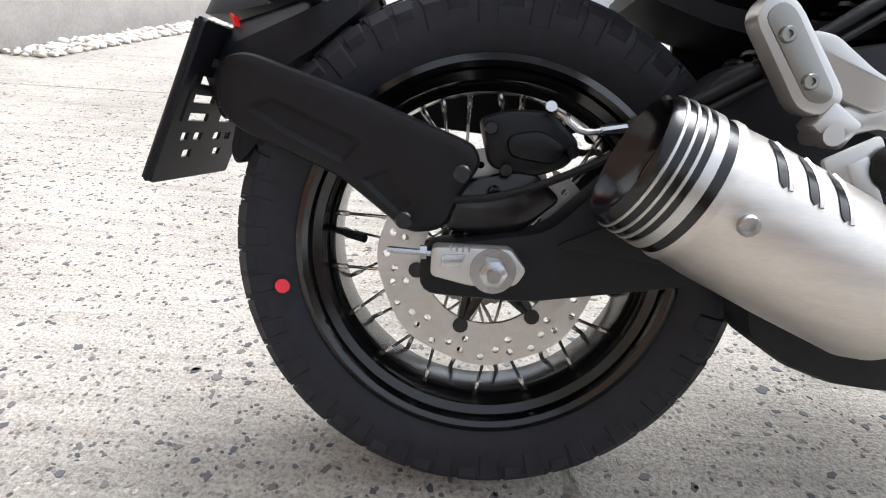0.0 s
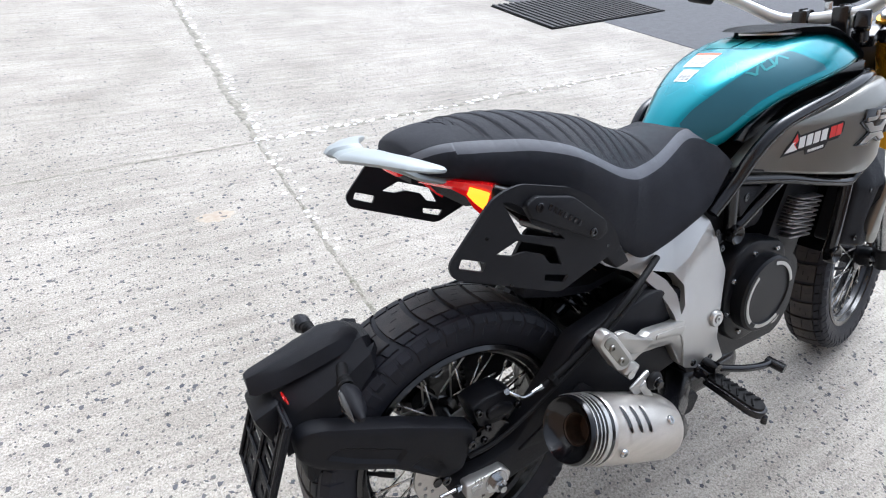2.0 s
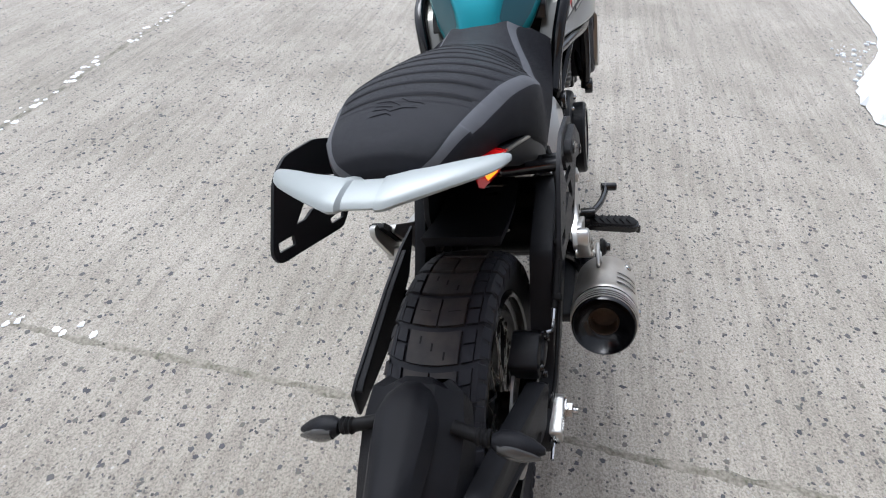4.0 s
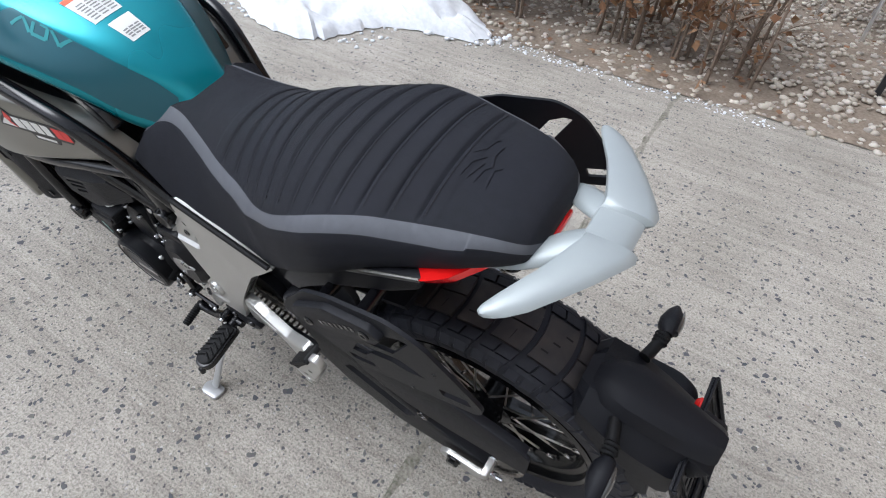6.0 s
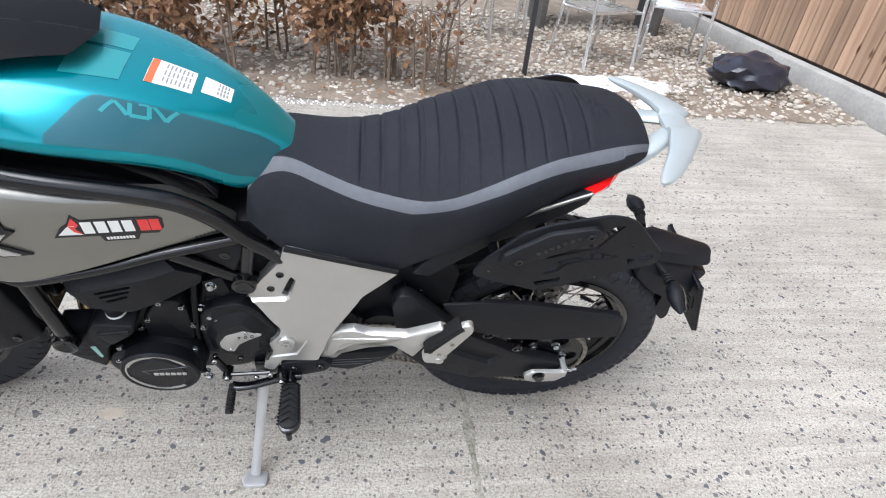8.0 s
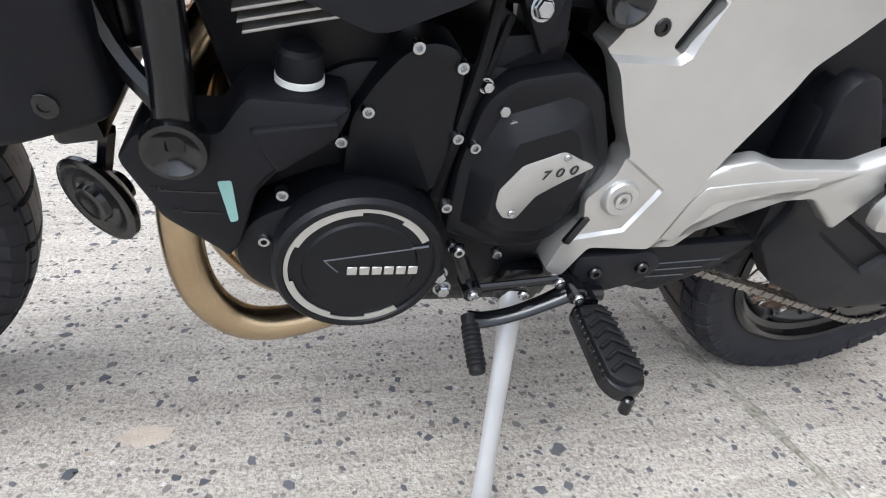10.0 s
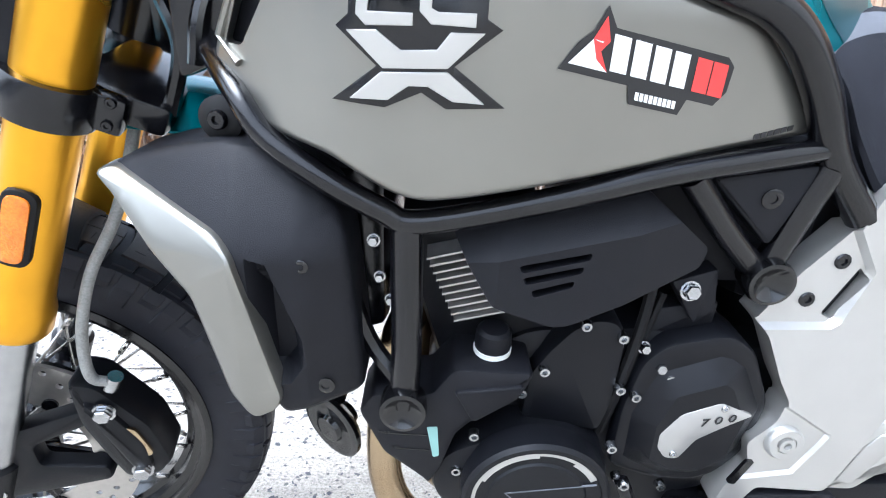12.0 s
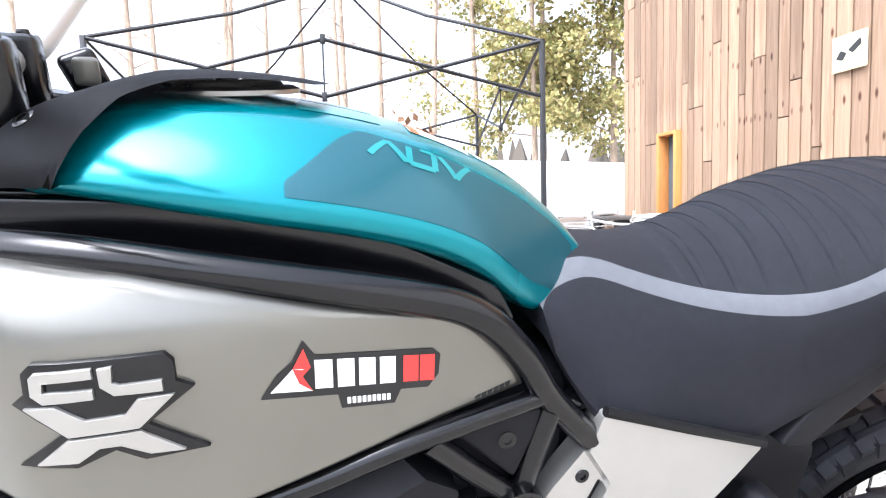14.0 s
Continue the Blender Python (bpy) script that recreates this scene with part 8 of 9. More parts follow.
def joint(a, b, w, name="slab_joint", lumps=0.004):
    a, b = Vector(a), Vector(b)
    d = (b - a).normalized()
    nn = Vector((-d.y, d.x))
    L = (b - a).length
    n = int(L / 0.012)
    vs, fs = [], []
    for i in range(n + 1):
        p = a + d * (L * i / n)
        wob = 0.5 * w * noise.noise(Vector((i * 0.09, a.x * 3, 0))) + 0.25 * w * noise.noise(Vector((i * 0.7, a.x, 4)))
        ww = w * (0.35 + 0.9 * abs(noise.noise(Vector((i * 0.13, 5.0, a.y)))) + 0.55 * abs(noise.noise(Vector((i * 0.61, 9.0, a.y)))))
        for k in range(5):
            t = -1 + k / 2
            q = p + nn * (t * ww + wob)
            hgt = 0.0004 if k in (0, 4) else 0.0012 + lumps * max(0, noise.noise(Vector((i * 0.33, k * 1.7, a.x))))
            vs.append((q.x, q.y, hgt))
    for i in range(n):
        for k in range(4):
            fs.append((i * 5 + k, i * 5 + k + 1, i * 5 + 6 + k, i * 5 + 5 + k))
    ob = mesh_from(name, vs, fs, M_JOINT)
    return tagged(ob, "crumbly sandy joint between concrete slabs", "slab joint", kind="structure")


joint((0.175, -2.25), (0.150, 2.27), 0.016)
joint((0.150, 2.27), (0.30, 9.0), 0.035)
joint((-6.0, 2.10), (0.15, 2.27), 0.018)
joint((0.15, 2.27), (4.3, 2.48), 0.022)
M_SNOW = material("old_snow", (0.84, 0.86, 0.89), 0.65, vary=0.05, scale=40, bump=0.6, bump_scale=120, col2=(0.66, 0.69, 0.73))
# thin ice left in the joints
vs, fs = [], []
for i in range(260):
    t = rng.uniform()
    if i < 150:
        x, y = 0.15 + 4.0 * t ** 1.3, 2.27 + 0.2 * t
    else:
        x, y = 0.16 + 0.12 * t, 1.2 + 5.0 * t
    x, y = x + rng.normal(0, 0.02), y + rng.normal(0, 0.02)
    base = len(vs)
    k = 6
    r = rng.uniform(0.006, 0.024)
    for j in range(k):
        a = 6.283 * j / k
        vs.append((x + r * rng.uniform(0.6, 1.2) * math.cos(a), y + r * rng.uniform(0.5, 1.0) * math.sin(a), 0.002))
    vs.append((x, y, 0.006))
    for j in range(k):
        fs.append((base + j, base + (j + 1) % k, base + k))
tagged(mesh_from("ice_crumb", vs, fs, M_SNOW), "crumbs of snow lying in the slab joints", "snow", kind="stuff")

# asphalt beyond the slabs, and the rubber mat
bm = bmesh.new()
slab(bm, [(4.15, 2.47), (4.02, 3.9), (3.2, 6.0), (2.5, 8.6), (5.5, 60.0), (80.0, 60.0), (80.0, 2.2)], lambda u, v, d: (u, v, 0.004 - d), 0.02, 0.0)
tagged(part("road", bm, material("asphalt", (0.085, 0.085, 0.09), 0.9, vary=0.25, scale=120, bump=0.5, bump_scale=300), None, smooth=0), "grey asphalt road with snow remains", "road", kind="structure")
mat_bm = bmesh.new()
mo, mu, mv = Vector((3.28, 3.70)), Vector((1.85, 0.27)), Vector((-0.02, 1.02))
slab(mat_bm, [(mo + mu * p + mv * q) for p, q in ((0, 0), (1, 0), (1, 1), (0, 1))], lambda u, v, d: (u, v, 0.009 - d), 0.008, 0.0)
for i in range(22):
    for j in (0,):
        a = mo + mu * (i / 22) + mu * 0.006
        b = mo + mu * ((i + 0.62) / 22)
        slab(mat_bm, [(a.x, a.y), (b.x, b.y), (b.x + mv.x, b.y + mv.y), (a.x + mv.x, a.y + mv.y)], lambda u, v, d: (u, v, 0.022 - d), 0.010, 0.001)
for j in range(26):
    a = mo + mv * (j / 26)
    b = mo + mv * ((j + 0.5) / 26)
    slab(mat_bm, [(a.x, a.y), (a.x + mu.x, a.y + mu.y), (b.x + mu.x, b.y + mu.y), (b.x, b.y)], lambda u, v, d: (u, v, 0.014 - d), 0.010, 0.0)
tagged(part("door_mat", mat_bm, M_RUBBER, None, smooth=0), "black ribbed rubber mat lying on the yard", "mat")

# ---- planting strip: gravel, snow, hedge ----
EDGE_Y = -2.25
bm = bmesh.new()
bmesh.ops.create_grid(bm, x_segments=60, y_segments=40, size=1.0)
for v in bm.verts:
    x, y = v.co.x * 9.0 + 1.0, EDGE_Y - 4.0 + v.co.y * 4.0
    e = 0.10 * noise.noise(Vector((x * 1.2, 0.0, 3.0)))
    v.co = (x, y + e, 0.006 + 0.035 * min(1, (EDGE_Y - y) / 0.4) * (0.6 + 0.6 * noise.noise(Vector((x * 2, y * 2, 0)))))
tagged(part("gravel_bed", bm, material("gravel_soil", (0.27, 0.22, 0.17), 0.95, vary=0.3, scale=60, bump=1.0, bump_scale=90, col2=(0.13, 0.10, 0.075)), None), "brown gravel bed beside the yard", "gravel bed", kind="structure")
ico = bmesh.new()
bmesh.ops.create_icosphere(ico, subdivisions=1, radius=1.0)
IV = np.array([v.co[:] for v in ico.verts])
IF = [tuple(v.index for v in f.verts) for f in ico.faces]
ico.free()


def pebbles(n, xr, yr, r0, r1, zf, mat, name, label):
    vs, fs = [], []
    for _ in range(n):
        x, y = rng.uniform(*xr), rng.uniform(*yr)
        r = r0 + (r1 - r0) * rng.uniform() ** 2
        sc = np.array([r * rng.uniform(0.8, 1.3), r * rng.uniform(0.7, 1.1), r * rng.uniform(0.45, 0.7)])
        a = rng.uniform(0, 6.28)
        P = IV * sc * rng.uniform(0.85, 1.15, (len(IV), 1))
        Q = np.column_stack((P[:, 0] * math.cos(a) - P[:, 1] * math.sin(a) + x, P[:, 0] * math.sin(a) + P[:, 1] * math.cos(a) + y, P[:, 2] + zf(x, y) + r * 0.2))
        base = len(vs)
        vs.extend(map(tuple, Q))
        fs.extend(tuple(base + i for i in f) for f in IF)
    return tagged(mesh_from(name, vs, fs, mat, True), label, "snow" if "snow" in name else "gravel", kind="stuff")


M_PEB = island_material("gravel_stone", [(0.0, (0.34, 0.29, 0.23)), (0.3, (0.55, 0.50, 0.42)), (0.55, (0.40, 0.35, 0.30)), (0.8, (0.68, 0.63, 0.55)), (1.0, (0.28, 0.25, 0.22))], 0.85)
pebbles(9000, (-3.1, 3.0), (-5.2, -2.22), 0.010, 0.028, lambda x, y: 0.03 * min(1, max(0, (EDGE_Y - y) / 0.4)), M_PEB, "gravel_stone", "rounded brown and grey gravel stones")
pebbles(1500, (-3.25, -2.7), (3.0, 9.0), 0.02, 0.05, lambda x, y: 0.01, island_material("white_stone", [(0.0, (0.55, 0.52, 0.47)), (0.5, (0.72, 0.70, 0.66)), (0.8, (0.50, 0.42, 0.34)), (1.0, (0.8, 0.78, 0.75))], 0.8), "border_stone", "pale rounded stones along the wall foot")


def snow_heap(name, outline, h, label, seed):
    """A heap of old snow inside an outline, lumpy, thinning to nothing at its edge."""
    c = sum((Vector(p) for p in outline), Vector((0, 0))) / len(outline)
    dense = [Vector((p.x, p.y)) for p in spline([(q[0], q[1], 0) for q in outline], 14, True)]
    bm = bmesh.new()
    rings = []
    R = 34
    for k in range(R + 1):
        s = 1 - k / R
        ring = []
        for i, p in enumerate(dense):
            w = 1 + (0.06 * noise.noise(Vector((i * 0.21, seed, 0))) + 0.07 * noise.noise(Vector((i * 0.8, seed, 2)))) * s ** 6
            q = c + (p - c) * s * w
            z = h * (1 - s ** 2.5) ** 0.7 if s < 1 else 0
            z *= 0.68 + 0.4 * noise.noise(Vector((q.x * 2.1, q.y * 2.1, seed))) + 0.35 * noise.noise(Vector((q.x * 5.5, q.y * 5.5, seed))) + 0.22 * noise.noise(Vector((q.x * 12, q.y * 12, seed)))
            z += (0.014 * noise.noise(Vector((q.x * 13, q.y * 13, seed))) + 0.008 * noise.noise(Vector((q.x * 30, q.y * 30, seed)))) * (s < 0.97)
            ring.append(bm.verts.new((q.x, q.y, max(0.002, z + 0.006))))
        rings.append(ring)
    n = len(dense)
    for a, b in zip(rings, rings[1:]):
        for i in range(n):
            try:
                bm.faces.new((a[i], a[(i + 1) % n], b[(i + 1) % n], b[i]))
            except ValueError:
                pass
    bmesh.ops.remove_doubles(bm, verts=bm.verts[:], dist=0.0005)
    return tagged(part(name, bm, M_SNOW, None), label, "snow")


snow_heap("snow_heap", [(1.35, -2.12), (1.85, -1.95), (2.05, -1.52), (2.5, -1.50), (3.3, -1.85), (5.0, -2.0), (5.2, -2.6), (2.6, -2.60), (1.5, -2.40)], 0.30, "shovelled heap of old white snow by the hedge", 1.0)
snow_heap("snow_patch", [(-0.72, -2.70), (-1.1, -2.62), (-1.6, -2.62), (-1.95, -2.78), (-1.8, -3.02), (-1.2, -2.98), (-0.8, -2.95)], 0.07, "snow patch on the gravel under the chairs", 3.0)
snow_heap("snow_patch", [(-0.95, -2.50), (-1.15, -2.44), (-1.22, -2.56), (-1.0, -2.60)], 0.04, "small snow patch on the gravel", 4.0)
snow_heap("snow_patch", [(-1.38, -2.36), (-1.55, -2.34), (-1.58, -2.48), (-1.42, -2.50)], 0.04, "small snow patch on the gravel", 5.0)
snow_heap("snow_field", [(-2, -9), (6, -8.5), (14, -10), (13, -20), (0, -22), (-6, -14)], 0.12, "snow lying behind the garden", 6.0)
snow_heap("snow_bank", [(8, 26), (16, 22), (30, 24), (36, 34), (14, 36)], 0.5, "snow bank along the far road edge", 7.0)

pebbles(420, (1.2, 4.6), (-2.34, -2.02), 0.006, 0.026, lambda x, y: 0.006, M_SNOW, "snow_clod", "loose clods of snow along the yard edge")
pebbles(260, (1.75, 3.2), (-2.0, -1.52), 0.004, 0.018, lambda x, y: 0.002, M_SNOW, "snow_clod", "loose clods of snow round the heap")
pebbles(700, (-0.3, 1.5), (-2.42, -2.15), 0.003, 0.010, lambda x, y: 0.002, M_SNOW, "snow_clod", "crumbs of snow along the slab edge")
# hedge of dry beech shrubs
M_LEAF = island_material("dry_beech_leaf", [(0.0, (0.16, 0.075, 0.035)), (0.35, (0.27, 0.14, 0.07)), (0.65, (0.36, 0.21, 0.11)), (1.0, (0.20, 0.10, 0.05))], 0.7)
M_TWIG = material("grey_brown_bark", (0.16, 0.12, 0.09), 0.85, vary=0.3, scale=60, bump=0.5, bump_scale=200)


def leaf_mesh(pts, size, name, droop=0.5):
    vs, fs = [], []
    for p in pts:
        L = size * rng.uniform(0.6, 1.25)
        w = L * rng.uniform(0.28, 0.42)
        d = Vector(rng.normal(0, 1, 3))
        d.z -= droop
        d.normalize()
        sd = d.orthogonal().normalized()
        sd.rotate(Matrix.Rotation(rng.uniform(0, 6.28), 3, d))
        up = d.cross(sd)
        base = len(vs)
        c = rng.uniform(0.1, 0.35) * w
        for q in (Vector(p), Vector(p) + d * L * 0.45 + sd * w + up * c, Vector(p) + d * L, Vector(p) + d * L * 0.45 - sd * w + up * c, Vector(p) + d * L * 0.5):
            vs.append(tuple(q))
        fs.append((base, base + 1, base + 4))
        fs.append((base + 1, base + 2, base + 4))
        fs.append((base, base + 4, base + 3))
        fs.append((base + 4, base + 2, base + 3))
    return vs, fs


def shrub(x, y, h, spread, n_leaf, dens_low=0.15):
    top = new("hedge_shrub")
    top.location = (x, y, 0)
    tagged(top, "hedge shrub with dry brown beech leaves", "shrub", group="hedge of dry shrubs")
    bm = bmesh.new()
    tips = []
    for i in range(int(rng.integers(3, 6))):
        a = rng.uniform(0, 6.28)
        b0 = Vector((rng.normal(0, 0.05), rng.normal(0, 0.05), 0.0))
        lean = Vector((math.cos(a), math.sin(a), 0)) * rng.uniform(0.0, spread * 0.5)
        p1 = b0 + lean * 0.4 + Vector((0, 0, h * 0.45))
        p2 = b0 + lean + Vector((rng.normal(0, 0.05), rng.normal(0, 0.05), h * rng.uniform(0.8, 1.05)))
        tube(bm, [b0, p1, p2], [0.011, 0.008, 0.003], seg=6, n=4)
        for k in range(9):
            t = rng.uniform(0.15, 0.98)
            q0 = b0.lerp(p1, t / 0.5) if t < 0.5 else p1.lerp(p2, (t - 0.5) / 0.5)
            aa = rng.uniform(0, 6.28)
            q1 = q0 + Vector((math.cos(aa), math.sin(aa), rng.uniform(0.1, 0.9))) * spread * rng.uniform(0.35, 0.8)
            tube(bm, [q0, q0.lerp(q1, 0.5) + Vector((0, 0, 0.02)), q1], [0.004, 0.003, 0.0015], seg=4, n=2)
            tips += [q0.lerp(q1, u) for u in (0.35, 0.55, 0.75, 0.9, 1.0)]
    part("branch", bm, M_TWIG, top)
    pts = []
    for _ in range(n_leaf):
        p = tips[int(rng.integers(0, len(tips)))] + Vector(rng.normal(0, 0.045, 3))
        if p.z < 0.08 or (p.z < 0.35 and rng.uniform() > dens_low * 4):
            continue
        pts.append(p)
    vs, fs = leaf_mesh(pts, 0.06, "leaf")
    lv = mesh_from("foliage", vs, fs, M_LEAF)
    lv.parent = top
    lv["kind"] = "stuff"
    return top


for i in range(17):
    x = 0.24 + i * 0.33 + rng.normal(0, 0.05)
    shrub(x, -2.62 + rng.normal(0, 0.07) - 0.03 * max(0, x - 2), 1.25 + rng.normal(0, 0.12), 0.34, 820)
for i in range(10):
    shrub(0.5 + i * 0.6 + rng.normal(0, 0.1), -3.05 + rng.normal(0, 0.1), 1.35, 0.38, 600)
for x, y, h, n in ((-0.06, -2.60, 0.7, 90), (0.08, -2.42, 0.6, 50)):
    shrub(x, y, h, 0.30, n)
# leaf litter
pts = [Vector((rng.uniform(-2.8, 4.5), rng.uniform(-4.2, -2.3), 0.045)) for _ in range(1600)]
pts = [p for p in pts if rng.uniform() < (0.9 if p.x > -0.2 else 0.25)]
vs, fs = leaf_mesh(pts, 0.05, "leaf", 0.0)
vs = [(v[0], v[1], 0.04 + (v[2] - 0.045) * 0.25) for v in vs]
tagged(mesh_from("leaf_litter", vs, fs, M_LEAF), "fallen brown leaves on the gravel", "leaf litter", kind="stuff")

# ---- garden chairs ----
M_CHAIR = material("polished_aluminium", (0.72, 0.73, 0.74), 0.28, 0.9, vary=0.06, scale=40)


def make_chair():
    top = new("garden_chair")
    tagged(top, "aluminium garden chair with slatted seat on the gravel", "chair", group="garden chairs")
    for s in (-1, 1):
        bm = bmesh.new()
        tube(bm, [(0.24, s * 0.25, 0.0), (0.22, s * 0.245, 0.40), (0.215, s * 0.25, 0.62), (0.16, s * 0.265, 0.67), (-0.06, s * 0.27, 0.68), (-0.19, s * 0.25, 0.70)], 0.0125, seg=10)
        part("front_leg", bm, M_CHAIR, top)
        bm = bmesh.new()
        tube(bm, [(-0.26, s * 0.225, 0.0), (-0.20, s * 0.22, 0.38), (-0.21, s * 0.215, 0.46), (-0.27, s * 0.205, 0.78)], 0.0125, seg=10)
        part("back_leg", bm, M_CHAIR, top)
    bm = bmesh.new()
    tube(bm, [(-0.19, 0.25, 0.70), (-0.26, 0.20, 0.72), (-0.29, 0.10, 0.735), (-0.295, 0.0, 0.74), (-0.29, -0.10, 0.735), (-0.26, -0.20, 0.72), (-0.19, -0.25, 0.70)], 0.0125, seg=10)
    part("arm_hoop", bm, M_CHAIR, top)
    bm = bmesh.new()
    tube(bm, [(0.21, 0.235, 0.43), (0.21, -0.235, 0.43), (-0.20, -0.21, 0.42), (-0.20, 0.21, 0.42)], 0.010, seg=8, smooth=False, closed=True)
    part("seat_frame", bm, M_CHAIR, top)
    for i in range(7):
        bm = bmesh.new()
        box(bm, (0.18 - i * 0.058, 0, 0.442), (0.046, 0.44, 0.006), None, 0.002)
        part("seat_slat", bm, M_CHAIR, top)
    for i in range(5):
        bm = bmesh.new()
        box(bm, (-0.245 - i * 0.007, 0, 0.53 + i * 0.048), (0.006, 0.40, 0.038), Euler((0, -0.17, 0)).to_matrix(), 0.002)
        part("back_slat", bm, M_CHAIR, top)
    return top


chair = make_chair()
chair.matrix_basis = pose(-1.367, -3.38, 0.02, 0, 0, 110)
for x, y, a in ((-2.217, -3.74, 70), (-0.62, -4.1, 130), (-1.35, -4.9, 75), (0.55, -4.6, 20), (-2.25, -5.3, 290)):
    copy_thing(chair, pose(x, y, 0.02, 0, 0, a))
# bench table behind the chairs
table = new("garden_table")
tagged(table, "dark grey wooden garden table behind the chairs", "table")
M_DARKWOOD = material("dark_grey_wood", (0.09, 0.085, 0.08), 0.7, vary=0.3, scale=30, bump=0.3, bump_scale=120)
for i in range(4):
    bm = bmesh.new()
    box(bm, (-1.85, -5.0 + i * 0.17, 0.72), (1.5, 0.15, 0.035), None, 0.004)
    part("top_board", bm, M_DARKWOOD, table)
for x in (-2.45, -1.25):
    bm = bmesh.new()
    box(bm, (x, -4.75, 0.36), (0.06, 0.5, 0.70), None, 0.006)
    part("leg_panel", bm, M_DARKWOOD, table)
# dark refuse bag by the wall
bm = bmesh.new()
bmesh.ops.create_icosphere(bm, subdivisions=4, radius=1.0)
for v in bm.verts:
    k = 1 + 0.22 * noise.noise(v.co * 2.2) + 0.10 * noise.noise(v.co * 6)
    v.co = Vector((v.co.x * 0.30 * k, v.co.y * 0.24 * k, max(-0.10, v.co.z * 0.14 * k) + 0.115))
bag = part("plastic_bag", bm, material("dark_blue_plastic", (0.02, 0.022, 0.035), 0.3, vary=0.3, scale=10, bump=0.5, bump_scale=30), None)
bag.location = (-2.52, -2.95, 0.02)
tagged(bag, "crumpled dark plastic bag lying on the gravel", "bag")

# ---- timber-clad building ----
WX = -3.15
W_OUT = material("building_core", (0.05, 0.035, 0.028), 0.9, vary=0.2)


def wood_material():
    m = material("larch_board", (0.40, 0.27, 0.18), 0.7, vary=0.2, scale=9, bump=0.35, bump_scale=60, stretch=(6, 6, 0.35), rnd=0.3, col2=(0.26, 0.16, 0.10))
    nt = m.node_tree
    n, l = nt.nodes, nt.links
    tc = n.new("ShaderNodeTexCoord")
    mp = n.new("ShaderNodeMapping")
    mp.inputs["Scale"].default_value = (9, 9, 3.2)
    oi = n.new("ShaderNodeObjectInfo")
    l.new(oi.outputs["Location"], mp.inputs["Location"])
    l.new(tc.outputs["Object"], mp.inputs[0])
    v = n.new("ShaderNodeTexVoronoi")
    v.inputs["Scale"].default_value = 1.0
    l.new(mp.outputs[0], v.inputs["Vector"])
    r = n.new("ShaderNodeValToRGB")
    r.color_ramp.elements[0].position, r.color_ramp.elements[0].color = 0.06, (0.22, 0.11, 0.06, 1)
    r.color_ramp.elements[1].position, r.color_ramp.elements[1].color = 0.16, (1, 1, 1, 1)
    l.new(v.outputs["Distance"], r.inputs[0])
    mx = n.new("ShaderNodeMix")
    mx.data_type = 'RGBA'
    mx.blend_type = 'MULTIPLY'
    mx.inputs[0].default_value = 1.0
    bs = n["Principled BSDF"]
    old = bs.inputs["Base Color"].links[0].from_socket
    l.new(old, mx.inputs[6])
    l.new(r.outputs[0], mx.inputs[7])
    l.new(mx.outputs[2], bs.inputs["Base Color"])
    return m


M_LARCH = wood_material()
WIN_Y0, WIN_Y1, WIN_Z0, WIN_Z1 = -5.20, -4.82, 0.45, 1.70
house = new("timber_house")
tagged(house, "house clad in upright larch boards beside the yard", "house")
bm = bmesh.new()
for y0, y1, z0, z1 in ((-6.05, WIN_Y0, 0, 6), (WIN_Y1, 14.0, 0, 6), (WIN_Y0, WIN_Y1, 0, WIN_Z0), (WIN_Y0, WIN_Y1, WIN_Z1, 6)):
    box(bm, (WX - 0.20, (y0 + y1) / 2, (z0 + z1) / 2), (0.30, y1 - y0, z1 - z0))
box(bm, (WX - 4.2, 3.975, 3.0), (7.7, 20.05, 6.0))
part("wall", bm, W_OUT, house, smooth=0)
bm = bmesh.new()
box(bm, (WX - 4.0, 3.975, 6.12), (8.6, 20.6, 0.22))
part("roof", bm, material("grey_roof", (0.10, 0.10, 0.11), 0.7), house, smooth=0)
bm = bmesh.new()
box(bm, (WX + 0.0, 7.4, 0.28), (0.14, 13.2, 0.56), None, 0.01)
part("plinth", bm, material("grey_plinth_render", (0.30, 0.28, 0.26), 0.9, vary=0.15, scale=40, bump=0.5, bump_scale=200), house)
bm = bmesh.new()
box(bm, (WX + 0.02, -2.6, 0.09), (0.12, 6.9, 0.18), None, 0.01)
part("plinth", bm, material("grey_plinth_concrete", (0.34, 0.33, 0.31), 0.9, vary=0.15, scale=40, bump=0.5, bump_scale=200), house)
bm = bmesh.new()
box(bm, (WX + 0.03, 7.4, 3.2), (0.06, 13.2, 5.3), None, 0.01)
part("render_wall", bm, material("white_render", (0.72, 0.71, 0.68), 0.85, vary=0.05, scale=40, bump=0.3, bump_scale=200), house)
win = bmesh.new()
for c, s_ in (((WX - 0.03, WIN_Y0 + 0.025, (WIN_Z0 + WIN_Z1) / 2), (0.16, 0.05, WIN_Z1 - WIN_Z0)), ((WX - 0.03, WIN_Y1 - 0.025, (WIN_Z0 + WIN_Z1) / 2), (0.16, 0.05, WIN_Z1 - WIN_Z0)), ((WX - 0.03, (WIN_Y0 + WIN_Y1) / 2, WIN_Z1 - 0.02), (0.16, 0.28, 0.04)), ((WX - 0.03, (WIN_Y0 + WIN_Y1) / 2, WIN_Z0 + 0.02), (0.16, 0.28, 0.04))):
    box(win, c, s_, None, 0.004)
wf = part("window_frame", win, material("orange_larch_reveal", (0.55, 0.24, 0.07), 0.6, vary=0.2, scale=15, stretch=(4, 4, 0.4)), house, "orange-stained narrow window frame")
bm = bmesh.new()
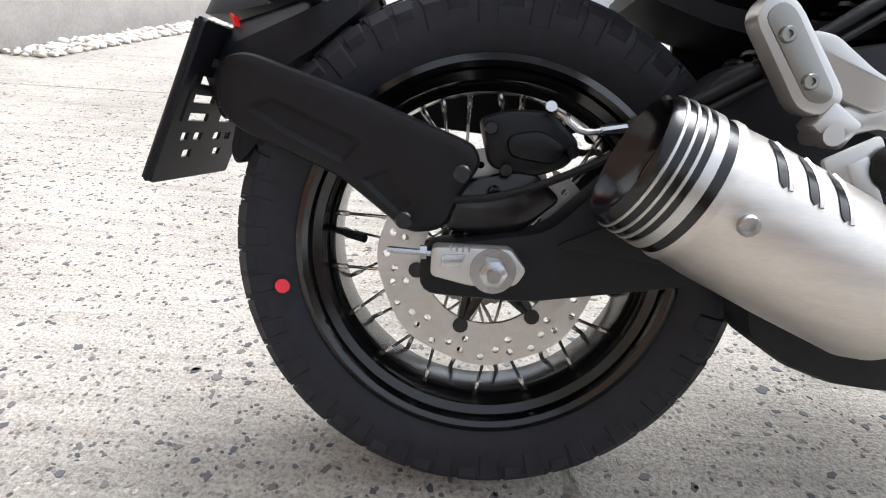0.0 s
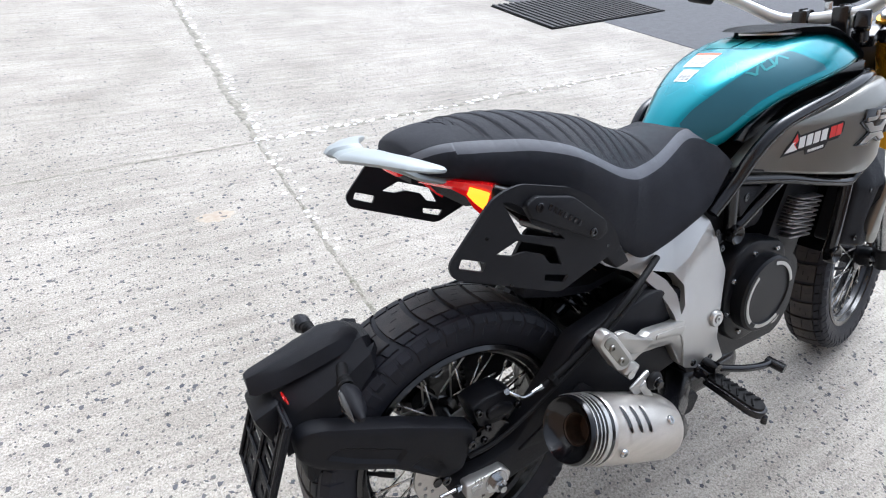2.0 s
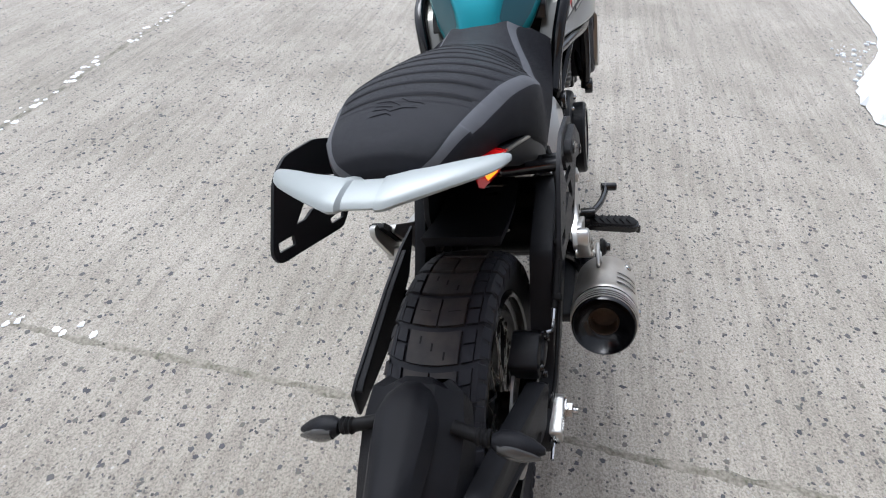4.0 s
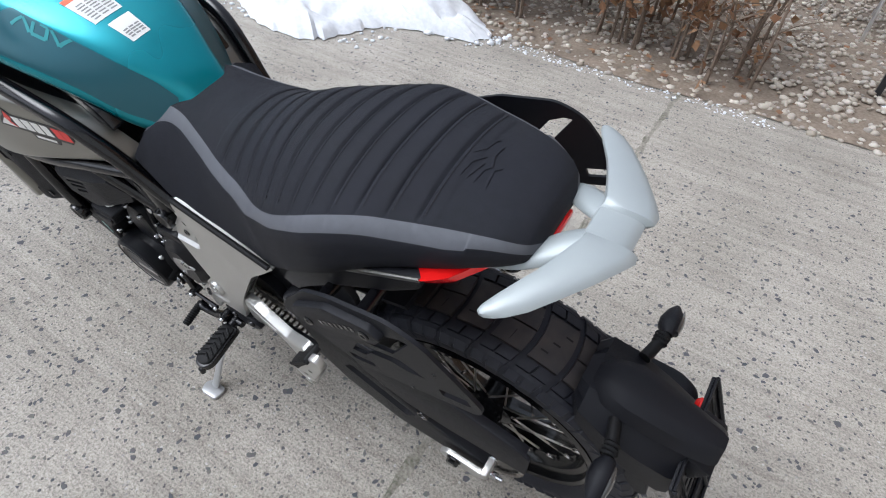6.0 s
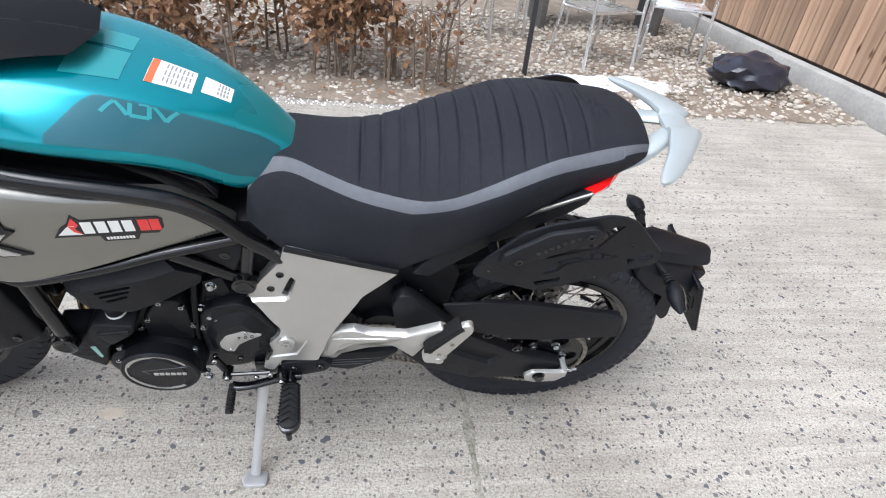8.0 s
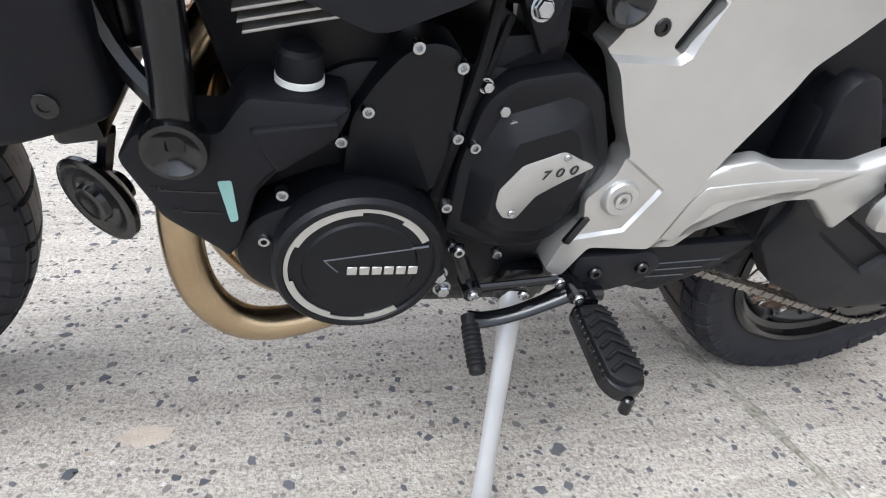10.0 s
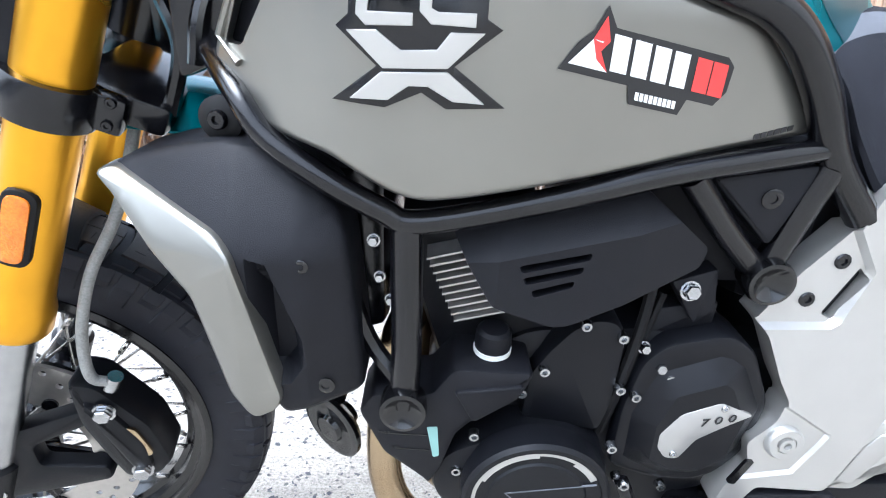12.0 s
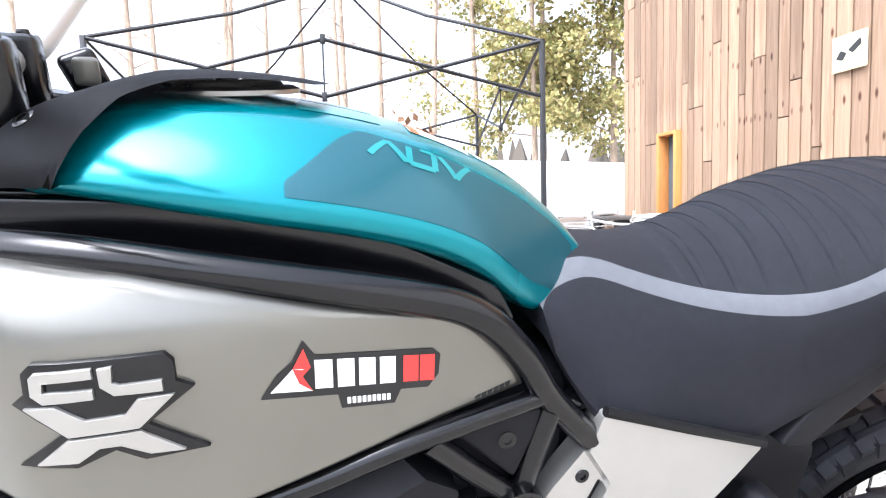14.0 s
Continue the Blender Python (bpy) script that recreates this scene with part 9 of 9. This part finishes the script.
box(bm, (WX - 0.10, (WIN_Y0 + WIN_Y1) / 2, (WIN_Z0 + WIN_Z1) / 2), (0.02, 0.28, WIN_Z1 - WIN_Z0 - 0.08))
part("pane", bm, material("dark_window_glass", (0.10, 0.13, 0.15), 0.05, vary=0.1), house, "dark window pane")
# boards, each an object of its own, in a few shared meshes
plank_meshes = {}


def plank(y, w, z0, z1):
    h = round(z1 - z0, 2)
    key = (round(w, 3), h)
    if key not in plank_meshes:
        bm = bmesh.new()
        box(bm, (0.012, 0, h / 2), (0.024, w - 0.014, h - 0.012))
        bmesh.ops.bevel(bm, geom=[e for e in bm.edges if abs(e.verts[0].co.z - e.verts[1].co.z) > 0.1], offset=0.003, segments=1, affect='EDGES')
        me = bpy.data.meshes.new("board")
        bm.to_mesh(me)
        bm.free()
        me.materials.append(M_LARCH)
        plank_meshes[key] = me
    o = new("board", plank_meshes[key])
    o.location = (WX - 0.049 + rng.uniform(-0.002, 0.003), y, z0)
    o.parent = house


y = -6.05
widths = (0.085, 0.105, 0.125, 0.145)
while y < 0.8:
    w = widths[int(rng.integers(0, 4))]
    yc = y + w / 2
    split = round(1.9 + 0.3 * int(rng.integers(-3, 6)), 2)
    if WIN_Y0 - w / 2 < yc < WIN_Y1 + w / 2:
        plank(yc, w, WIN_Z1, 4.1)
        plank(yc, w, 0.2, WIN_Z0)
    else:
        plank(yc, w, 0.2, split)
        plank(yc, w, split, 4.1)
    plank(yc, w, 4.1, 6.0)
    y += w
# warning sign: a plain pictogram plate
bm = bmesh.new()
slab(bm, rounded(rect(-2.75, 1.985, 0.29, 0.275), 0.012), lambda u, v, d: (WX + 0.012 - d, u, v), 0.006, 0.001)
sign = part("wall_sign", bm, material("pale_yellow_sign", (0.58, 0.57, 0.38), 0.5, vary=0.05), None)
tagged(sign, "pale yellow sign with a dark pictogram on the boards", "sign")
bm = bmesh.new()
slab(bm, rounded([(-2.86, 1.95), (-2.80, 1.93), (-2.77, 1.98), (-2.82, 2.01)], 0.012), lambda u, v, d: (WX + 0.0135 - d, u, v), 0.002, 0.0)
slab(bm, rounded([(-2.76, 2.00), (-2.66, 2.07), (-2.65, 2.02), (-2.72, 1.97)], 0.008), lambda u, v, d: (WX + 0.0135 - d, u, v), 0.002, 0.0)
part("pictogram", bm, material("sign_black", (0.03, 0.03, 0.03), 0.5), sign)

# ---- folding pavilion frame ----
M_TENT = material("black_tent_steel", (0.035, 0.035, 0.038), 0.5, 0.3, vary=0.15, scale=30)
tent = new("pavilion_frame")
tagged(tent, "bare black folding pavilion frame standing behind the hedge", "pavilion frame")
P00, P10, P01, P11 = Vector((-0.70, -2.90, 0)), Vector((2.30, -3.20, 0)), Vector((-1.05, -5.85, 0)), Vector((1.95, -6.15, 0))
ZT = 2.02
for p in (P00, P10, P01, P11):
    bm = bmesh.new()
    box(bm, (p.x, p.y, ZT / 2 + 0.01), (0.032, 0.032, ZT), None, 0.003)
    box(bm, (p.x, p.y, 0.012), (0.10, 0.10, 0.012))
    part("leg", bm, M_TENT, tent)
for a, b in ((P00, P10), (P00, P01), (P10, P11), (P01, P11)):
    for k in range(2):
        q0, q1 = a.lerp(b, k / 2), a.lerp(b, (k + 1) / 2)
        for z0, z1 in ((ZT, ZT - 0.38), (ZT - 0.38, ZT)):
            bm = bmesh.new()
            tube(bm, [q0 + Vector((0, 0, z0)), q1 + Vector((0, 0, z1))], 0.013, seg=4, smooth=False)
            part("scissor_bar", bm, M_TENT, tent)
    m = a.lerp(b, 0.5)
    bm = bmesh.new()
    box(bm, (m.x, m.y, ZT), (0.035, 0.035, 0.06), None, 0.004)
    box(bm, (m.x, m.y, ZT - 0.38), (0.035, 0.035, 0.06), None, 0.004)
    tube(bm, [m + Vector((0, 0, ZT)), m + Vector((0, 0, ZT - 0.38))], 0.008, seg=4, smooth=False)
    part("joint_block", bm, M_TENT, tent)
ctr = (P00 + P10 + P01 + P11) / 4
for p in (P00, P10, P01, P11):
    bm = bmesh.new()
    tube(bm, [p + Vector((0, 0, ZT)), p.lerp(ctr, 0.5) + Vector((0, 0, ZT + 0.42)), ctr + Vector((0, 0, ZT + 0.95))], 0.013, seg=4, smooth=False)
    part("roof_bar", bm, M_TENT, tent)

# ---- white wall and trees in the distance ----
bm = bmesh.new()
box(bm, (-4.6, -10.2, 0.90), (6.0, 0.2, 1.8), Euler((0, 0, 0.25)).to_matrix(), 0.01)
tagged(part("garden_wall", bm, material("white_wall_paint", (0.78, 0.79, 0.80), 0.8, vary=0.04, scale=20, bump=0.2, bump_scale=100), None), "low white wall behind the garden", "wall", kind="structure")
M_BARK = material("pine_bark", (0.36, 0.27, 0.20), 0.9, vary=0.35, scale=14, bump=0.8, bump_scale=40, stretch=(1, 1, 0.3))
M_NEEDLE = island_material("yellow_green_needle", [(0.0, (0.26, 0.27, 0.09)), (0.5, (0.44, 0.38, 0.14)), (1.0, (0.56, 0.46, 0.20))], 0.8)


def tree(x, y, h, r, crown, n_br=16, leaf=0):
    top = new("tree")
    top.location = (x, y, 0)
    tagged(top, "tall bare tree with thin branches" if not leaf else "conifer with sparse yellow-green needles", "tree", group="trees behind the garden")
    bm = bmesh.new()
    bend = Vector((rng.normal(0, 0.3), rng.normal(0, 0.3), 0))
    tube(bm, [(0, 0, -0.05), bend * 0.3 + Vector((0, 0, h * 0.35)), bend * 0.6 + Vector((0, 0, h * 0.7)), bend + Vector((0, 0, h))], [r, r * 0.75, r * 0.45, r * 0.08], seg=10, n=5)
    tips = []
    for k in range(n_br):
        t = rng.uniform(0.22, 0.97)
        q0 = bend * t + Vector((0, 0, h * t))
        a = rng.uniform(0, 6.28)
        L = crown * (1.15 - t) * rng.uniform(0.7, 1.2)
        q1 = q0 + Vector((math.cos(a) * L, math.sin(a) * L, L * rng.uniform(-0.1, 0.55)))
        tube(bm, [q0, q0.lerp(q1, 0.5) + Vector((0, 0, 0.06 * L)), q1], [r * 0.22, r * 0.13, 0.006], seg=5, n=3)
        for j in range(5):
            u = rng.uniform(0.3, 1)
            s0 = q0.lerp(q1, u)
            s1 = s0 + Vector(rng.normal(0, 1, 3)).normalized() * L * 0.35
            tube(bm, [s0, s1], [0.012, 0.004], seg=4, smooth=False)
            tips += [s0.lerp(s1, w) for w in (0.2, 0.5, 0.8, 1.0)]
    part("trunk", bm, M_BARK, top)
    if leaf:
        pts = [tips[int(rng.integers(0, len(tips)))] + Vector(rng.normal(0, 0.16, 3)) for _ in range(leaf)]
        vs, fs = leaf_mesh(pts, 0.17, "needle", 0.3)
        c = mesh_from("crown", vs, fs, M_NEEDLE)
        c.parent = top
        c["kind"] = "stuff"
    return top


for x, y, h, r, lf in ((-4.9, -13.6, 11, 0.10, 9000), (-5.9, -15.5, 13, 0.13, 9000), (-4.2, -16.5, 14, 0.11, 5000), (-7.5, -14.0, 10, 0.12, 5000),
                       (-2.2, -15, 13, 0.10, 0), (-1.0, -17, 15, 0.13, 0), (0.3, -16, 14, 0.09, 0), (1.4, -19, 16, 0.14, 0), (2.4, -16.5, 13, 0.09, 0), (3.8, -18, 15, 0.12, 0), (5.4, -17, 14, 0.10, 0), (7.0, -20, 16, 0.14, 0), (9.5, -18, 13, 0.12, 0), (-0.2, -22, 17, 0.15, 0), (4.6, -24, 17, 0.16, 0)):
    tree(x, y, h, r, 2.2 if lf else 1.7, 26 if lf else 16, lf)

# made-up wood far off all round, added as backdrop and for reflections
vs, fs = [], []
for k in range(900):
    a = rng.uniform(0, 6.283)
    d = rng.uniform(70, 95)
    x, y = d * math.cos(a), d * math.sin(a)
    h = rng.uniform(5, 11)
    w = rng.uniform(0.8, 2.2)
    base = len(vs)
    for z, ww in ((0, 0.5), (h * 0.3, 1.0), (h * 0.7, 0.6), (h, 0.05)):
        for j in range(4):
            b = 6.283 * j / 4 + k
            vs.append((x + w * ww * math.cos(b) * rng.uniform(0.7, 1.2), y + w * ww * math.sin(b) * rng.uniform(0.7, 1.2), z))
    for lv in range(3):
        for j in range(4):
            fs.append((base + lv * 4 + j, base + lv * 4 + (j + 1) % 4, base + lv * 4 + 4 + (j + 1) % 4, base + lv * 4 + 4 + j))
tagged(mesh_from("backdrop_wood", vs, fs, island_material("winter_wood", [(0.0, (0.10, 0.085, 0.07)), (0.5, (0.17, 0.14, 0.11)), (1.0, (0.08, 0.09, 0.06))], 0.9)), "made-up ring of bare winter wood, for the horizon and reflections", "wood", kind="stuff")
